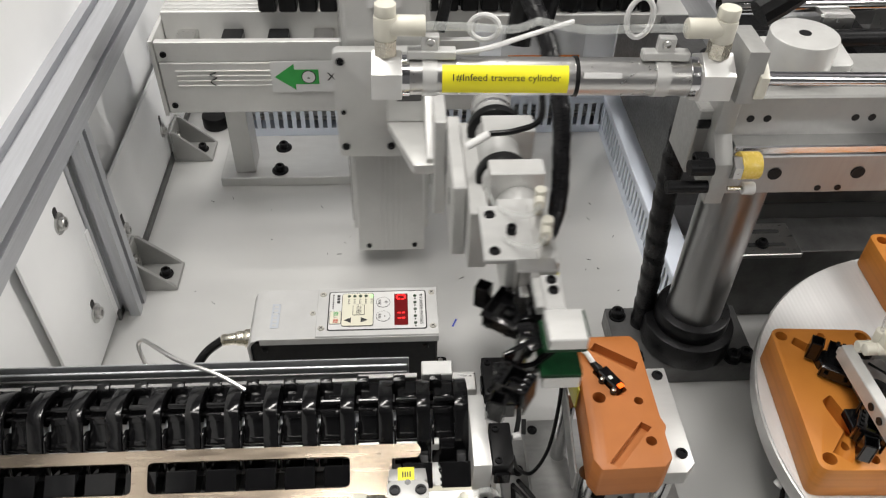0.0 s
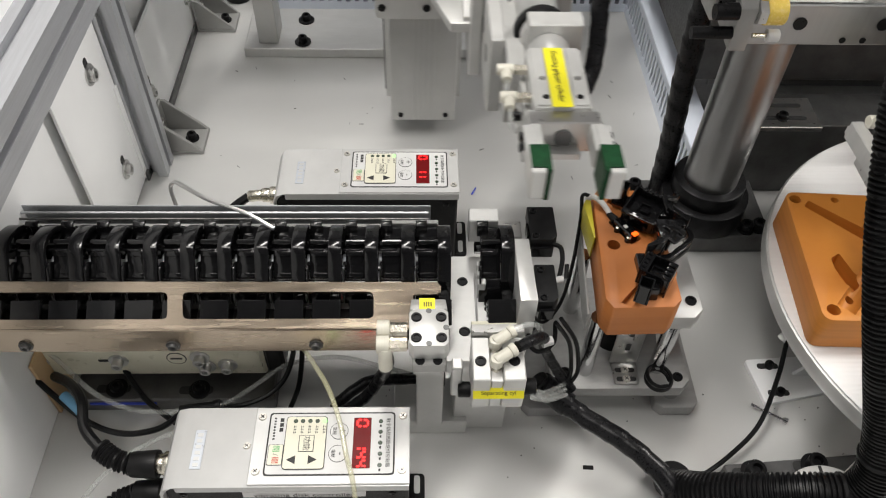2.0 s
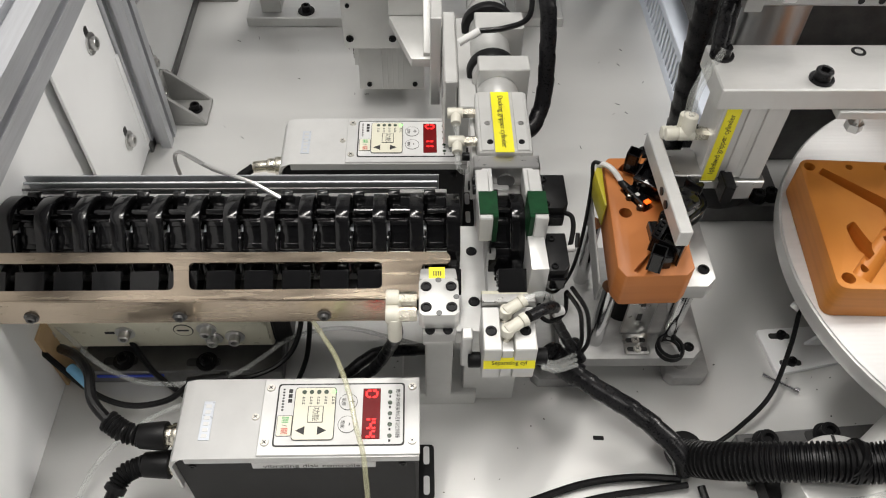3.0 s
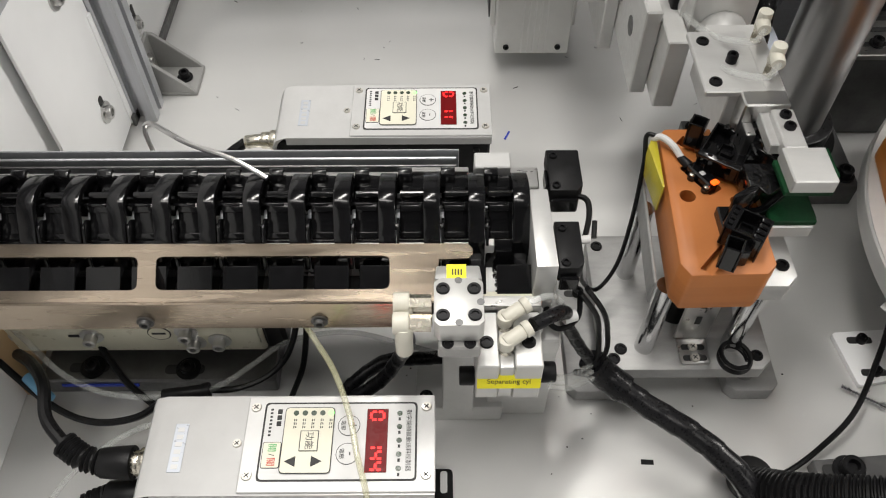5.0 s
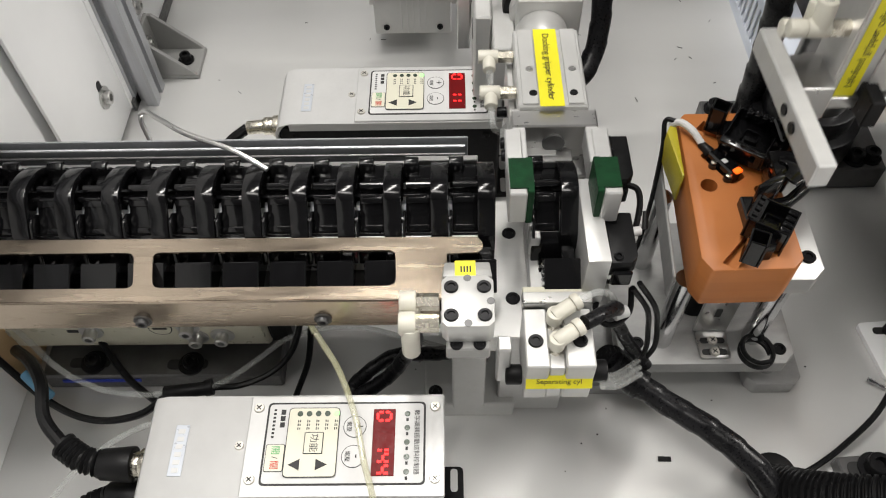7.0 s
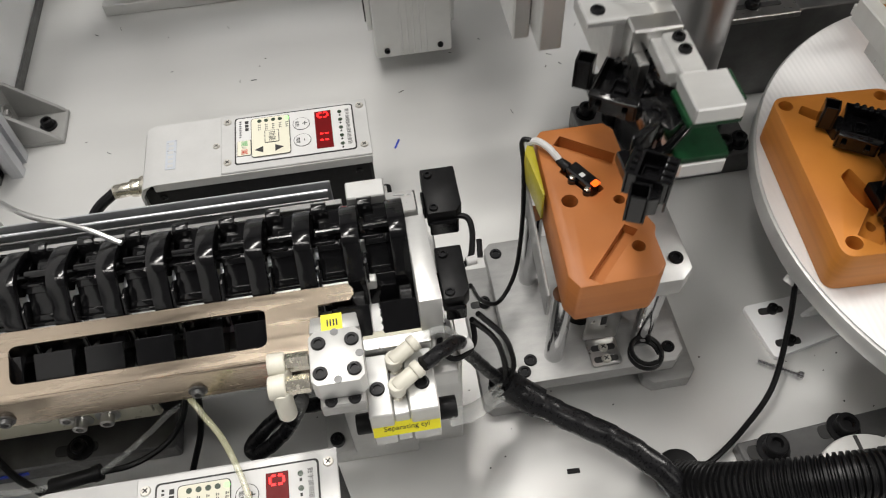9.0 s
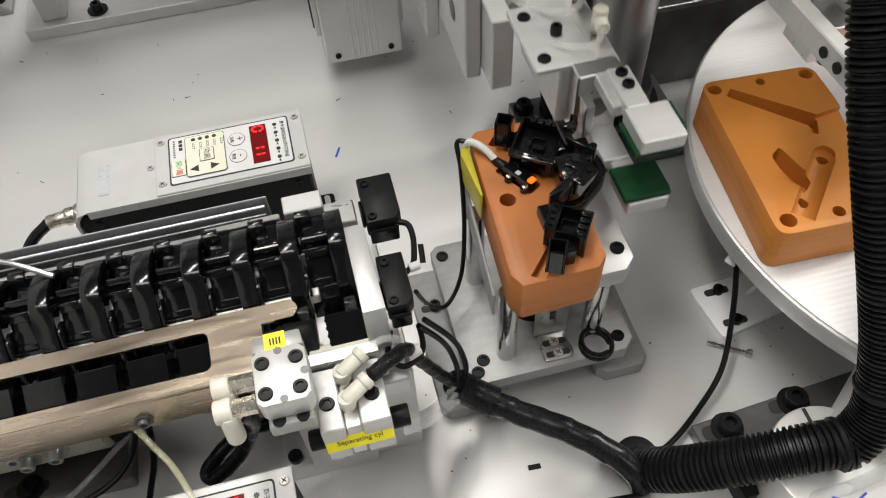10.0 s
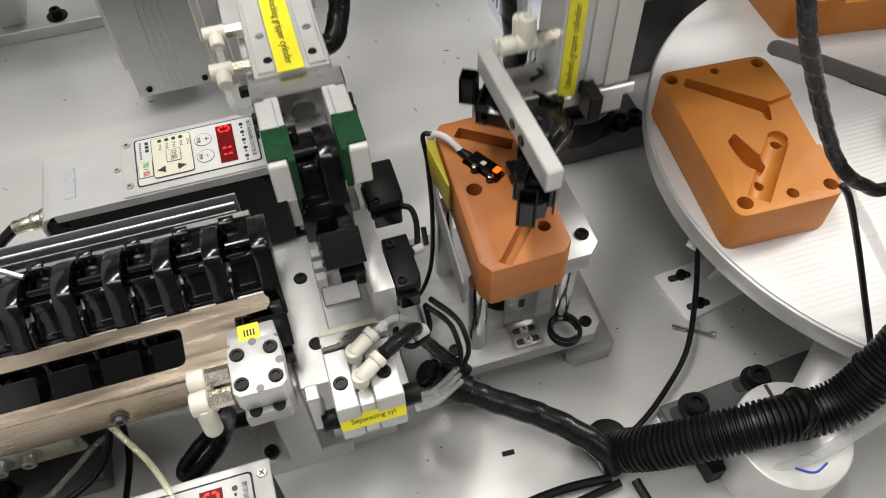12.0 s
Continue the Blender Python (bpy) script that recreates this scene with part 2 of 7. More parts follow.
def carve(ob, cutters):
    """Cuts closed meshes out of an object's mesh, once and for all."""
    bpy.context.view_layer.update()
    for cut in cutters:
        bmesh.ops.recalc_face_normals(cut, faces=cut.faces)
        tool = new("cutter", finish(cut, "cutter", ob.data.materials[0], False))
        mod = ob.modifiers.new("cut", "BOOLEAN")
        mod.operation, mod.object, mod.solver = "DIFFERENCE", tool, "EXACT"
        tool.matrix_world = ob.matrix_world.copy()
        bpy.context.view_layer.update()
        made = bpy.data.meshes.new_from_object(ob.evaluated_get(bpy.context.evaluated_depsgraph_get()))
        ob.modifiers.remove(mod)
        old, ob.data = ob.data, made
        made.name = ob.name
        bpy.data.meshes.remove(old)
        bpy.data.objects.remove(tool)
    ob.data.set_sharp_from_angle(angle=radians(35))
    return ob


SCREWS = {}


def socket_screw(parent, at, axis=(0, 0, 1), r=0.004, h=0.004, mat=None, name="bolt", washer=0.0):
    """A hexagon-socket screw, its head standing h over the place at."""
    mat = mat or OXIDE
    key = (round(r, 5), round(h, 5), mat.name, round(washer, 5))
    if key not in SCREWS:
        bm = bmesh.new()
        seg = 18
        def ring(rad, z, n=seg):
            return [bm.verts.new((rad * math.cos(2 * math.pi * k / n), rad * math.sin(2 * math.pi * k / n), z)) for k in range(n)]
        def skin(a, b):
            for k in range(seg):
                bm.faces.new((a[k], a[(k + 1) % seg], b[(k + 1) % seg], b[k]))
        rows = [ring(r, -0.0005), ring(r, h - 0.0006), ring(r * 0.9, h), ring(r * 0.55, h), ring(r * 0.5, max(h - r * 0.6, 0.0002))]
        for a, b in zip(rows, rows[1:]):
            skin(a, b)
        bm.faces.new(rows[-1])
        if washer:
            rod((0, 0, -0.0005), (0, 0, 0.0012), washer, 20, bm)
        bmesh.ops.recalc_face_normals(bm, faces=bm.faces)
        SCREWS[key] = finish(bm, name, mat)
    ob = new(name, SCREWS[key])
    ob.parent = parent
    ob.location = Vector(at) - root_place(parent)
    ob.rotation_euler = Vector(axis).to_track_quat("Z", "Y").to_euler()
    return ob


def cross_screw(parent, at, r=0.003):
    key = ("cross", r)
    if key not in SCREWS:
        bm = rod((0, 0, -0.0004), (0, 0, 0.0012), r, 16, None, r * 0.8)
        SCREWS[key] = finish(bm, "screw", SCREWGREY)
    ob = new("screw", SCREWS[key])
    ob.parent, ob.location = parent, Vector(at) - root_place(parent)
    for turn in (45, 135):
        # flat black bar for the shade in the cross recess
        slot = ("slot", r)
        if slot not in SCREWS:
            SCREWS[slot] = finish(box(-r * 0.55, r * 0.55, -r * 0.1, r * 0.1, 0.0011, 0.0014, 0), "slot", INK_SHADE)
        s = new("slot", SCREWS[slot])
        s.parent, s.rotation_euler = ob, (0, 0, radians(turn))
    return ob


def writing(name, words, parent, size, matrix, mat=None):
    """Words as flat letters; matrix in the machine's metres."""
    data = bpy.data.curves.new(name, "FONT")
    data.body, data.size, data.align_x, data.align_y, data.extrude = words, size, "CENTER", "CENTER", 0.00005
    tmp = new("tmp_text", data)
    bpy.context.view_layer.update()
    me = bpy.data.meshes.new_from_object(tmp.evaluated_get(bpy.context.evaluated_depsgraph_get()))
    bpy.data.objects.remove(tmp)
    bpy.data.curves.remove(data)
    me.materials.clear()
    me.materials.append(mat or INK_SHADE)
    ob = new(name, me)
    ob.parent = parent
    ob.matrix_local = Matrix.Translation(-root_place(parent)) @ matrix
    return ob


def tape_label(parent, words, matrix, length, width, size):
    t = new("label_tape", finish(box(-length / 2, length / 2, -width / 2, width / 2, 0, 0.0004, 0.0001), "label_tape", YELLOW))
    t.parent = parent
    t.matrix_local = Matrix.Translation(-root_place(parent)) @ matrix
    if words:
        w = writing("lettering", words, parent, size, matrix @ pose(0, 0, 0.0005))
        w.parent = t
        w.matrix_local = pose(0, 0, 0.0005)
    return t


# ---- the setting ----
solo("floor", box(-0.75, 1.5, -0.9, 1.6, -0.02, 0, 0), FLOOR, "light grey painted steel machine base plate", "floor", "structure")
solo("wall_left", box(-0.345, -0.322, -0.9, 1.6, 0, 0.62, 0.001), WHITE, "white painted sheet-metal side wall of the machine", "wall", "structure")
solo("wall_back", box(-0.75, 1.5, 1.45, 1.48, 0, 0.9, 0.001), GREYROOM, "dark grey machine back wall behind the cabling", "wall", "structure")
# unseen room added round the machine; its dark grey keeps reflections and bounce low
solo("wall_room_left", box(-2.6, -2.55, -2.6, 2.6, -0.9, 2.4, 0), GREYROOM, "unseen grey room wall added beside the machine", "wall", "structure")
solo("wall_room_right", box(2.6, 2.65, -2.6, 2.6, -0.9, 2.4, 0), GREYROOM, "unseen grey room wall added beside the machine", "wall", "structure")
solo("wall_room_front", box(-2.6, 2.65, -2.6, -2.55, -0.9, 2.4, 0), GREYROOM, "unseen grey room wall added on the operator side", "wall", "structure")
solo("wall_room_back", box(-2.6, 2.65, 2.6, 2.65, -0.9, 2.4, 0), GREYROOM, "unseen grey room wall added behind the machine", "wall", "structure")
solo("ceiling", box(-2.6, 2.65, -2.6, 2.65, 2.4, 2.45, 0), GREYROOM, "unseen grey room ceiling added over the machine", "ceiling", "structure")


def floor_speck(x, y, sx, sy, turn, mat, label):
    bm = box(-sx, sx, -sy, sy, 0, 0.0006, 0, None, pose(0, 0, 0, 0, 0, turn))
    bmesh.ops.translate(bm, verts=bm.verts, vec=(x, y, 0.0002))
    return solo("debris", bm, mat, label, "debris")


# thin tan slab against the wall; what it shows is not known
solo("tan_patch", box(-0.3215, -0.3185, 0.303, 0.42, 0.0, 0.075, 0.0005), TAN, "thin tan patch against the white side wall", "board")
floor_speck(0.1465, 0.246, 0.0045, 0.0018, -3, BLACKMATT, "small black plastic chip lying on the base plate")
floor_speck(0.063, 0.584, 0.0009, 0.006, -25, BLUE, "short blue pen mark on the base plate")
rng = random.Random(4)
for _ in range(46):
    floor_speck(rng.uniform(-0.05, 0.40), rng.uniform(0.12, 0.34), rng.uniform(0.0002, 0.0007), rng.uniform(0.0002, 0.0005), rng.uniform(0, 180), BLACKMATT, "tiny dark swarf speck on the base plate")
for _ in range(30):
    floor_speck(rng.uniform(-0.25, 0.28), rng.uniform(0.56, 0.82), rng.uniform(0.0005, 0.003), rng.uniform(0.0001, 0.0003), rng.uniform(0, 180), DARKSTEEL, "fine scratch on the base plate")


def slotted_duct(name, length, height, depth, pitch, label):
    """A wire duct along x, its slotted face towards -y, from the origin."""
    t = thing(name, label, "wire duct")
    part("lid", box(0, length, -0.002, depth + 0.002, height, height + 0.006, 0.001), DUCT, t)
    part("back", box(0, length, depth - 0.002, depth, 0.002, height, 0.0003), DUCT, t)
    part("bottom", box(0, length, 0, depth, 0, 0.002, 0.0003), DUCT, t)
    lower, upper = height * 0.22, height * 0.85
    part("lower_strip", box(0, length, 0, 0.002, 0.002, lower, 0.0003), DUCT, t)
    part("upper_strip", box(0, length, 0, 0.002, upper, height, 0.0003), DUCT, t)
    bm = bmesh.new()
    n = int(length / pitch)
    for i in range(n + 1):
        box(i * pitch, i * pitch + pitch * 0.5, 0.0002, 0.0018, lower, upper, 0, bm)
    comb = part("slotted_comb", bm, DUCT, t)
    comb["kind"] = "stuff"
    rngd = random.Random(len(name))
    for i in range(6):
        z = lower + i * 0.005
        part("wire", sweep([(0, depth * 0.5 + rngd.uniform(-.005, .005), z), (length * 0.3, depth * rngd.uniform(.3, .7), z), (length * 0.7, depth * rngd.uniform(.3, .7), z), (length, depth * 0.5, z)], 0.0022, 6, 5), PAPER, t)
    return t


duct = slotted_duct("wire_duct", 0.54, 0.058, 0.055, 0.0125, "pale blue-grey slotted wire duct full of wires along the back")
duct.location = (-0.235, 0.955, 0)
duct2 = slotted_duct("wire_duct", 0.50, 0.058, 0.026, 0.0125, "pale blue-grey slotted wire duct with a smooth lid along the side")
duct2.matrix_basis = pose(0.300, 1.01, 0, 0, 0, -90)


# left frame: extruded profiles, bolted plates and foot brackets
def extrusion(name, size, length, label, groove=0.008, depth=0.008):
    """A slotted aluminium profile along y from the origin, its section centred on it."""
    h, g = size / 2, groove / 2
    quarter = [(-h, -h), (-g, -h), (-g, -h + depth), (g, -h + depth), (g, -h), (h, -h), (h, -g), (h - depth, -g), (h - depth, g), (h, g),
               (h, h), (g, h), (g, h - depth), (-g, h - depth), (-g, h), (-h, h), (-h, g), (-h + depth, g), (-h + depth, -g), (-h, -g)]
    ob = solo(name, prism(quarter, 0, length, "y"), PROFILE, label, "aluminium profile", "structure")
    return ob


beam = extrusion("trim_top_profile", 0.045, 2.0, "grey slotted aluminium profile along the top of the side wall")
beam.location = (-0.308, -0.6, 0.262)
solo("trim_outer_rail", box(-0.42, -0.332, -0.6, 1.4, 0.285, 0.30, 0.001), WHITE, "white painted cover strip beside the profile", "trim", "structure")
solo("trim_inner_rail", box(-0.50, -0.43, -0.6, 1.4, 0.26, 0.31, 0.004), PROFILE, "second grey aluminium profile further out", "aluminium profile", "structure")
post = extrusion("trim_post_profile", 0.03, 0.25, "grey slotted aluminium post of the side wall")
post.matrix_basis = pose(-0.302, 0.622, 0.0, 90, 0, 0)


def side_plate():
    t = thing("side_plate", "smooth white steel plate bolted to the side frame", "plate", (-0.31, 0.52, 0.0))
    part("plate", prism([(0.478, 0.004), (0.606, 0.004), (0.606, 0.238), (0.478, 0.238)], -0.3135, -0.3105, "x", 0.0005), WHITE, t)
    for y, z in ((0.563, 0.053), (0.563, 0.175)):
        # black plate drawn for the shade inside the slot
        slot = part("slot", prism(rounded([(y - 0.004, z + 0.018), (y + 0.004, z + 0.018), (y + 0.004, z - 0.006), (y - 0.004, z - 0.006)], 0.004), -0.3104, -0.3099, "x"), INK_SHADE, t)
        socket_screw(t, (-0.3098, y, z), (1, 0, 0), 0.0064, 0.006, STEEL, "bolt", 0.0105)
    return t


side_plate()


def wall_ledge():
    t = thing("wall_flange", "white painted sheet-metal flange with slotted holes and screws", "flange", (-0.31, 0.8, 0))
    part("flange", box(-0.3125, -0.309, 0.60, 1.40, 0.004, 0.13, 0.0006), WHITE, t)
    for y in (0.688, 0.888, 1.09):
        # slot shade laid on the flange as a black plate
        part("slot", prism(rounded([(y - 0.0035, 0.080), (y + 0.0035, 0.080), (y + 0.0035, 0.05), (y - 0.0035, 0.05)], 0.003), -0.3091, -0.3086, "x"), INK_SHADE, t)
        socket_screw(t, (-0.3085, y, 0.057), (1, 0, 0), 0.0048, 0.005, STEEL, "bolt", 0.009)
    part("skirt", box(-0.309, -0.306, 0.60, 1.40, 0.0, 0.012, 0.0006), DARKSTEEL, t)
    return t


wall_ledge()


def foot_bracket(y):
    """A triangular die-cast foot bracket between wall and base plate."""
    t = thing("foot_bracket", "silver triangular corner bracket bolted to wall and base plate", "bracket", (-0.28, y, 0), "foot brackets along the side wall")
    x0 = -0.3055
    part("foot", box(x0, x0 + 0.052, y - 0.022, y + 0.022, 0.0, 0.005, 0.0008), CYLGREY, t)
    part("upright", box(x0, x0 + 0.004, y - 0.022, y + 0.022, 0.005, 0.048, 0.0008), CYLGREY, t)
    for yy in (y - 0.022, y + 0.018):
        part("web", prism([(x0 + 0.004, 0.005), (x0 + 0.050, 0.005), (x0 + 0.046, 0.010), (x0 + 0.008, 0.047), (x0 + 0.004, 0.047)], yy, yy + 0.004, "y", 0.0004), CYLGREY, t)
    socket_screw(t, (x0 + 0.036, y, 0.006), (0, 0, 1), 0.0055, 0.008, OXIDE, "bolt", 0.008)
    socket_screw(t, (x0 + 0.005, y, 0.028), (1, 0, 0), 0.0045, 0.004, STEEL, "bolt", 0.008)
    return t


for y in (0.667, 0.917):
    foot_bracket(y)
solo("cable_gland", rod((-0.262, 0.985, 0), (-0.262, 0.985, 0.02), 0.019, 24, None, None, 0.002), BLACKMATT, "round black cable gland in the base plate", "cable gland")


# ---- the transverse robot at the back ----
def cross_beam():
    t = thing("linear_axis", "long anodised aluminium linear axis with ribs on a bolted stand", "linear axis", (0.0, 0.84, 0.0))
    part("base_plate", box(-0.232, 0.185, 0.838, 0.935, 0, 0.014, 0.001), MILLED, t)
    for x in (-0.20, 0.135):
        part("post", box(x - 0.013, x + 0.013, 0.85, 0.89, 0.014, 0.162, 0.0008), ANOD, t)
    part("housing", box(-0.252, 0.095, 0.766, 0.86, 0.162, 0.226, 0.0015), ANOD, t, "anodised aluminium housing")
    part("front_rim", box(-0.252, 0.095, 0.766, 0.774, 0.2265, 0.250, 0.0008), ANOD, t)
    for k in range(6):
        part("cross_bar", box(-0.236 + k * 0.05, -0.214 + k * 0.05, 0.7745, 0.812, 0.2265, 0.242, 0.001), OXIDE if k % 3 else STEEL, t)
    for i in range(4):
        part("rib", box(-0.235, 0.095, 0.7645, 0.7662, 0.197 + i * 0.006, 0.1985 + i * 0.006, 0.0003), MILLED, t)
    for x in (-0.244,):
        for z in (0.173, 0.236):
            socket_screw(t, (x, 0.766, z), (0, -1, 0), 0.0035, 0.002)
    part("end_plate", box(-0.257, -0.2525, 0.764, 0.862, 0.160, 0.252, 0.0006), ANOD, t)
    part("cover", box(-0.252, 0.095, 0.8125, 0.85, 0.2265, 0.262, 0.001), ANOD, t)
    part("chain_tray", box(0.0955, 0.34, 0.80, 0.845, 0.250, 0.262, 0.001), ANOD, t)
    for k in range(3):
        part("cover_rib", box(-0.25, 0.095, 0.818 + k * 0.009, 0.8205 + k * 0.009, 0.262, 0.2635, 0.0003), MILLED, t)
    for x, y in ((-0.155, 0.853), (-0.155, 0.905), (-0.022, 0.868), (0.10, 0.868)):
        socket_screw(t, (x, y, 0.0145), (0, 0, 1), 0.006, 0.009, OXIDE, "bolt", 0.011)
    # direction sign with arrows
    sx, sz = -0.067, 0.209
    sign = part("sign", box(sx - 0.066, sx + 0.066, 0.7634, 0.7641, sz - 0.019, sz + 0.019, 0.0002), PAPER, t)
    f = 0.7632
    for k, m in ((-1, "-"), (1, "+")):
        part("arrow", prism([(sx + k * 0.062, sz), (sx + k * 0.040, sz + 0.016), (sx + k * 0.040, sz + 0.009), (sx + k * 0.014, sz + 0.009), (sx + k * 0.014, sz - 0.009), (sx + k * 0.040, sz - 0.009), (sx + k * 0.040, sz - 0.016)], f - 0.0003, f, "y"), SIGNGREEN, sign)
        part("disc", rod((sx + k * 0.025, f - 0.0006, sz), (sx + k * 0.025, f, sz), 0.008, 20), INK_SHADE, sign)
        part("disc", rod((sx + k * 0.025, f - 0.0008, sz), (sx + k * 0.025, f, sz), 0.007, 20), PAPER, sign)
        writing("lettering", m, sign, 0.013, pose(sx + k * 0.025, f - 0.001, sz, 90, 0, 0))
    writing("lettering", "X", sign, 0.014, pose(sx, f - 0.001, sz, 90, 0, 0))
    part("pen_mark", sweep([(-0.192, 0.765, 0.214), (-0.199, 0.765, 0.211), (-0.192, 0.765, 0.208), (-0.199, 0.765, 0.203), (-0.194, 0.765, 0.198)], 0.0007, 5, 5), INK_SHADE, t)
    return t


cross_beam()


# positions of the docking robot: seconds, x of the vertical axis, lift over the lowest place, turn of the head, opening of the fingers
XM, XG, ZG = -0.0375, 0.0592, 0.178


def vertical_axis():
    x = XM
    t = thing("vertical_axis", "silver anodised vertical linear axis hanging from the cross axis", "linear axis", (x, 0.72, 0.024))
    part("body", box(x - 0.038, x + 0.038, 0.68, 0.758, 0.024, 0.42, 0.0012), ANOD, t)
    for i in range(5):
        part("rib", box(x - 0.012 + i * 0.006, x - 0.0105 + i * 0.006, 0.6788, 0.6802, 0.026, 0.42, 0.0002), MILLED, t)
    part("side_rail", box(x - 0.043, x - 0.0382, 0.692, 0.75, 0.05, 0.42, 0.0006), ANOD, t)
    # dark strip for the shade in the side slot
    part("slot", box(x - 0.0444, x - 0.0432, 0.700, 0.732, 0.055, 0.42, 0), INK_SHADE, t)
    part("side_rail", box(x + 0.0382, x + 0.043, 0.692, 0.75, 0.05, 0.42, 0.0006), ANOD, t)
    for k in (-0.0265, 0.0265):
        socket_screw(t, (x + k, 0.68, 0.033), (0, -1, 0), 0.003, 0.002)
    sign = part("sign", box(x - 0.016, x + 0.016, 0.6775, 0.679, 0.33, 0.41, 0.0002), PAPER, t)
    part("arrow", prism([(x, 0.332), (x + 0.013, 0.35), (x + 0.007, 0.35), (x + 0.007, 0.375), (x - 0.007, 0.375), (x - 0.007, 0.35), (x - 0.013, 0.35)], 0.677, 0.6774, "y"), SIGNGREEN, sign)
    return t


VERT = vertical_axis()


def docking_carriage():
    """The lifting carriage with its turning gripper head, in its lowest place over the feeder."""
    x, g, z = XM, XG, ZG
    t = thing("docking_carriage", "aluminium lifting carriage with gusset bracket and rotary actuator", "robot carriage", (g, 0.56, z))
    part("slide_plate", prism(rounded([(x - 0.05, 0.096), (x + 0.045, 0.096), (x + 0.045, 0.216), (x - 0.05, 0.216)], 0.006), 0.662, 0.674, "y", 0.0008), ANOD, t)
    for px, pz in ((x - 0.043, 0.109), (x - 0.043, 0.206), (x + 0.003, 0.109), (x + 0.037, 0.206), (x - 0.043, 0.15)):
        socket_screw(t, (px, 0.662, pz), (0, -1, 0), 0.0042 if pz != 0.15 else 0.0025, 0.0015)
    part("gusset_back", box(x + 0.0, x + 0.044, 0.650, 0.662, 0.146, 0.204, 0.001), ANOD, t, "milled aluminium gusset bracket")
    # window given as a dark plate, its shade put into the colour
    part("gusset_window", prism(rounded([(x + 0.009, 0.170), (x + 0.034, 0.170), (x + 0.034, 0.184), (x + 0.009, 0.184)], 0.003), 0.6488, 0.6499, "y"), DARKSTEEL, t)
    part("gusset_shelf", prism([(x + 0.0, 0.650), (x + 0.044, 0.650), (x + 0.044, 0.578), (x + 0.024, 0.578)], 0.136, 0.146, "z", 0.001), ANOD, t)
    part("gusset_web", prism([(0.650, 0.146), (0.582, 0.146), (0.582, 0.150), (0.640, 0.196), (0.650, 0.196)], x + 0.036, x + 0.044, "x", 0.0006), ANOD, t)
    for px in (x + 0.008, x + 0.036):
        socket_screw(t, (px, 0.650, 0.196), (0, -1, 0), 0.0035, 0.0025)
    part("side_plate", box(x + 0.0425, x + 0.0535, 0.575, 0.662, 0.09, 0.195, 0.001), ANOD, t)
    part("side_plate", box(x + 0.054, x + 0.066, 0.495, 0.60, 0.110, 0.185, 0.0012), ANOD, t)
    # holes as dark discs standing for their shaded insides
    for yy in (0.53, 0.575):
        part("hole", rod((x + 0.0536, yy, 0.148), (x + 0.0541, yy, 0.148), 0.008, 20), DARKSTEEL, t)
    part("mount_block", box(x + 0.0665, x + 0.082, 0.47, 0.60, 0.118, 0.178, 0.001), ANOD, t)
    part("bearing_block", box(x + 0.0825, g + 0.03, 0.545, 0.57, 0.165, 0.205, 0.001), ANOD, t)
    part("bearing_block", box(x + 0.0825, g + 0.03, 0.486, 0.506, 0.165, 0.205, 0.001), ANOD, t)
    part("actuator", rod((g, 0.62, z + 0.005), (g, 0.50, z + 0.005), 0.018, 28, None, None, 0.001), MILLED, t, "ribbed silver rotary actuator")
    for yy in (0.60, 0.615, 0.588):
        part("actuator_ring", rod((g, yy, z + 0.005), (g, yy + 0.004, z + 0.005), 0.0186, 28), CHROME, t)
    part("black_ring", rod((g, 0.574, z + 0.005), (g, 0.584, z + 0.005), 0.025, 28, None, None, 0.002), BLACKMATT, t)
    part("black_ring", rod((g, 0.508, z + 0.003), (g, 0.52, z + 0.003), 0.0225, 28, None, None, 0.002), BLACKMATT, t)
    part("sensor_plug", rod((g - 0.03, 0.522, 0.206), (g - 0.012, 0.528, 0.214), 0.0035, 12), PAPER, t)
    part("sensor_cable", sweep([(g - 0.012, 0.528, 0.214), (g + 0.012, 0.53, 0.216), (g + 0.034, 0.55, 0.215), (g + 0.04, 0.60, 0.225)], 0.0025, 8, 6), RUBBER, t)
    part("wrapped_cable", sweep([(g + 0.018, 0.478, 0.145), (g + 0.036, 0.485, 0.138), (g + 0.048, 0.505, 0.155), (g + 0.05, 0.525, 0.19), (g + 0.047, 0.55, 0.235), (g + 0.03, 0.60, 0.285), (g - 0.01, 0.68, 0.33)], 0.0075, 20, 8, None, None, (0.0008, 0.0200)), WRAP, t, "cable bundle in black spiral wrap")
    part("thick_cable", sweep([(g + 0.02, 0.62, 0.245), (g + 0.025, 0.64, 0.30), (g - 0.005, 0.70, 0.33)], 0.012, 10, 8), BLACKMATT, t)
    # turning head
    head = new("gripper_head")
    head.parent = t
    head.location = (0, 0.475 - 0.56, 0)
    head.empty_display_size = 0.02

    def sub(name, bm, mat, label=""):
        bmesh.ops.translate(bm, verts=bm.verts, vec=Vector((0, -0.004, 0)) - Vector((g, 0.475, z)))
        ob = new(name, finish(bm, name, mat))
        ob.parent = head
        if label:
            ob["label"] = label
        return ob

    def sub_screw(at, axis, r, h, mat=None):
        s = socket_screw(t, at, axis, r, h, mat)
        s.parent = head
        s.location = Vector(at) - Vector((g, 0.479, z))
        return s

    sub("flange", rod((g, 0.490, z + 0.002), (g, 0.468, z + 0.002), 0.018, 24, None, None, 0.001), MILLED)
    bm = box(g - 0.0215, g + 0.0215, 0.398, 0.470, z - 0.018, z + 0.019, 0.001)
    sub("body", bm, ANOD, "square anodised gripper cylinder body")
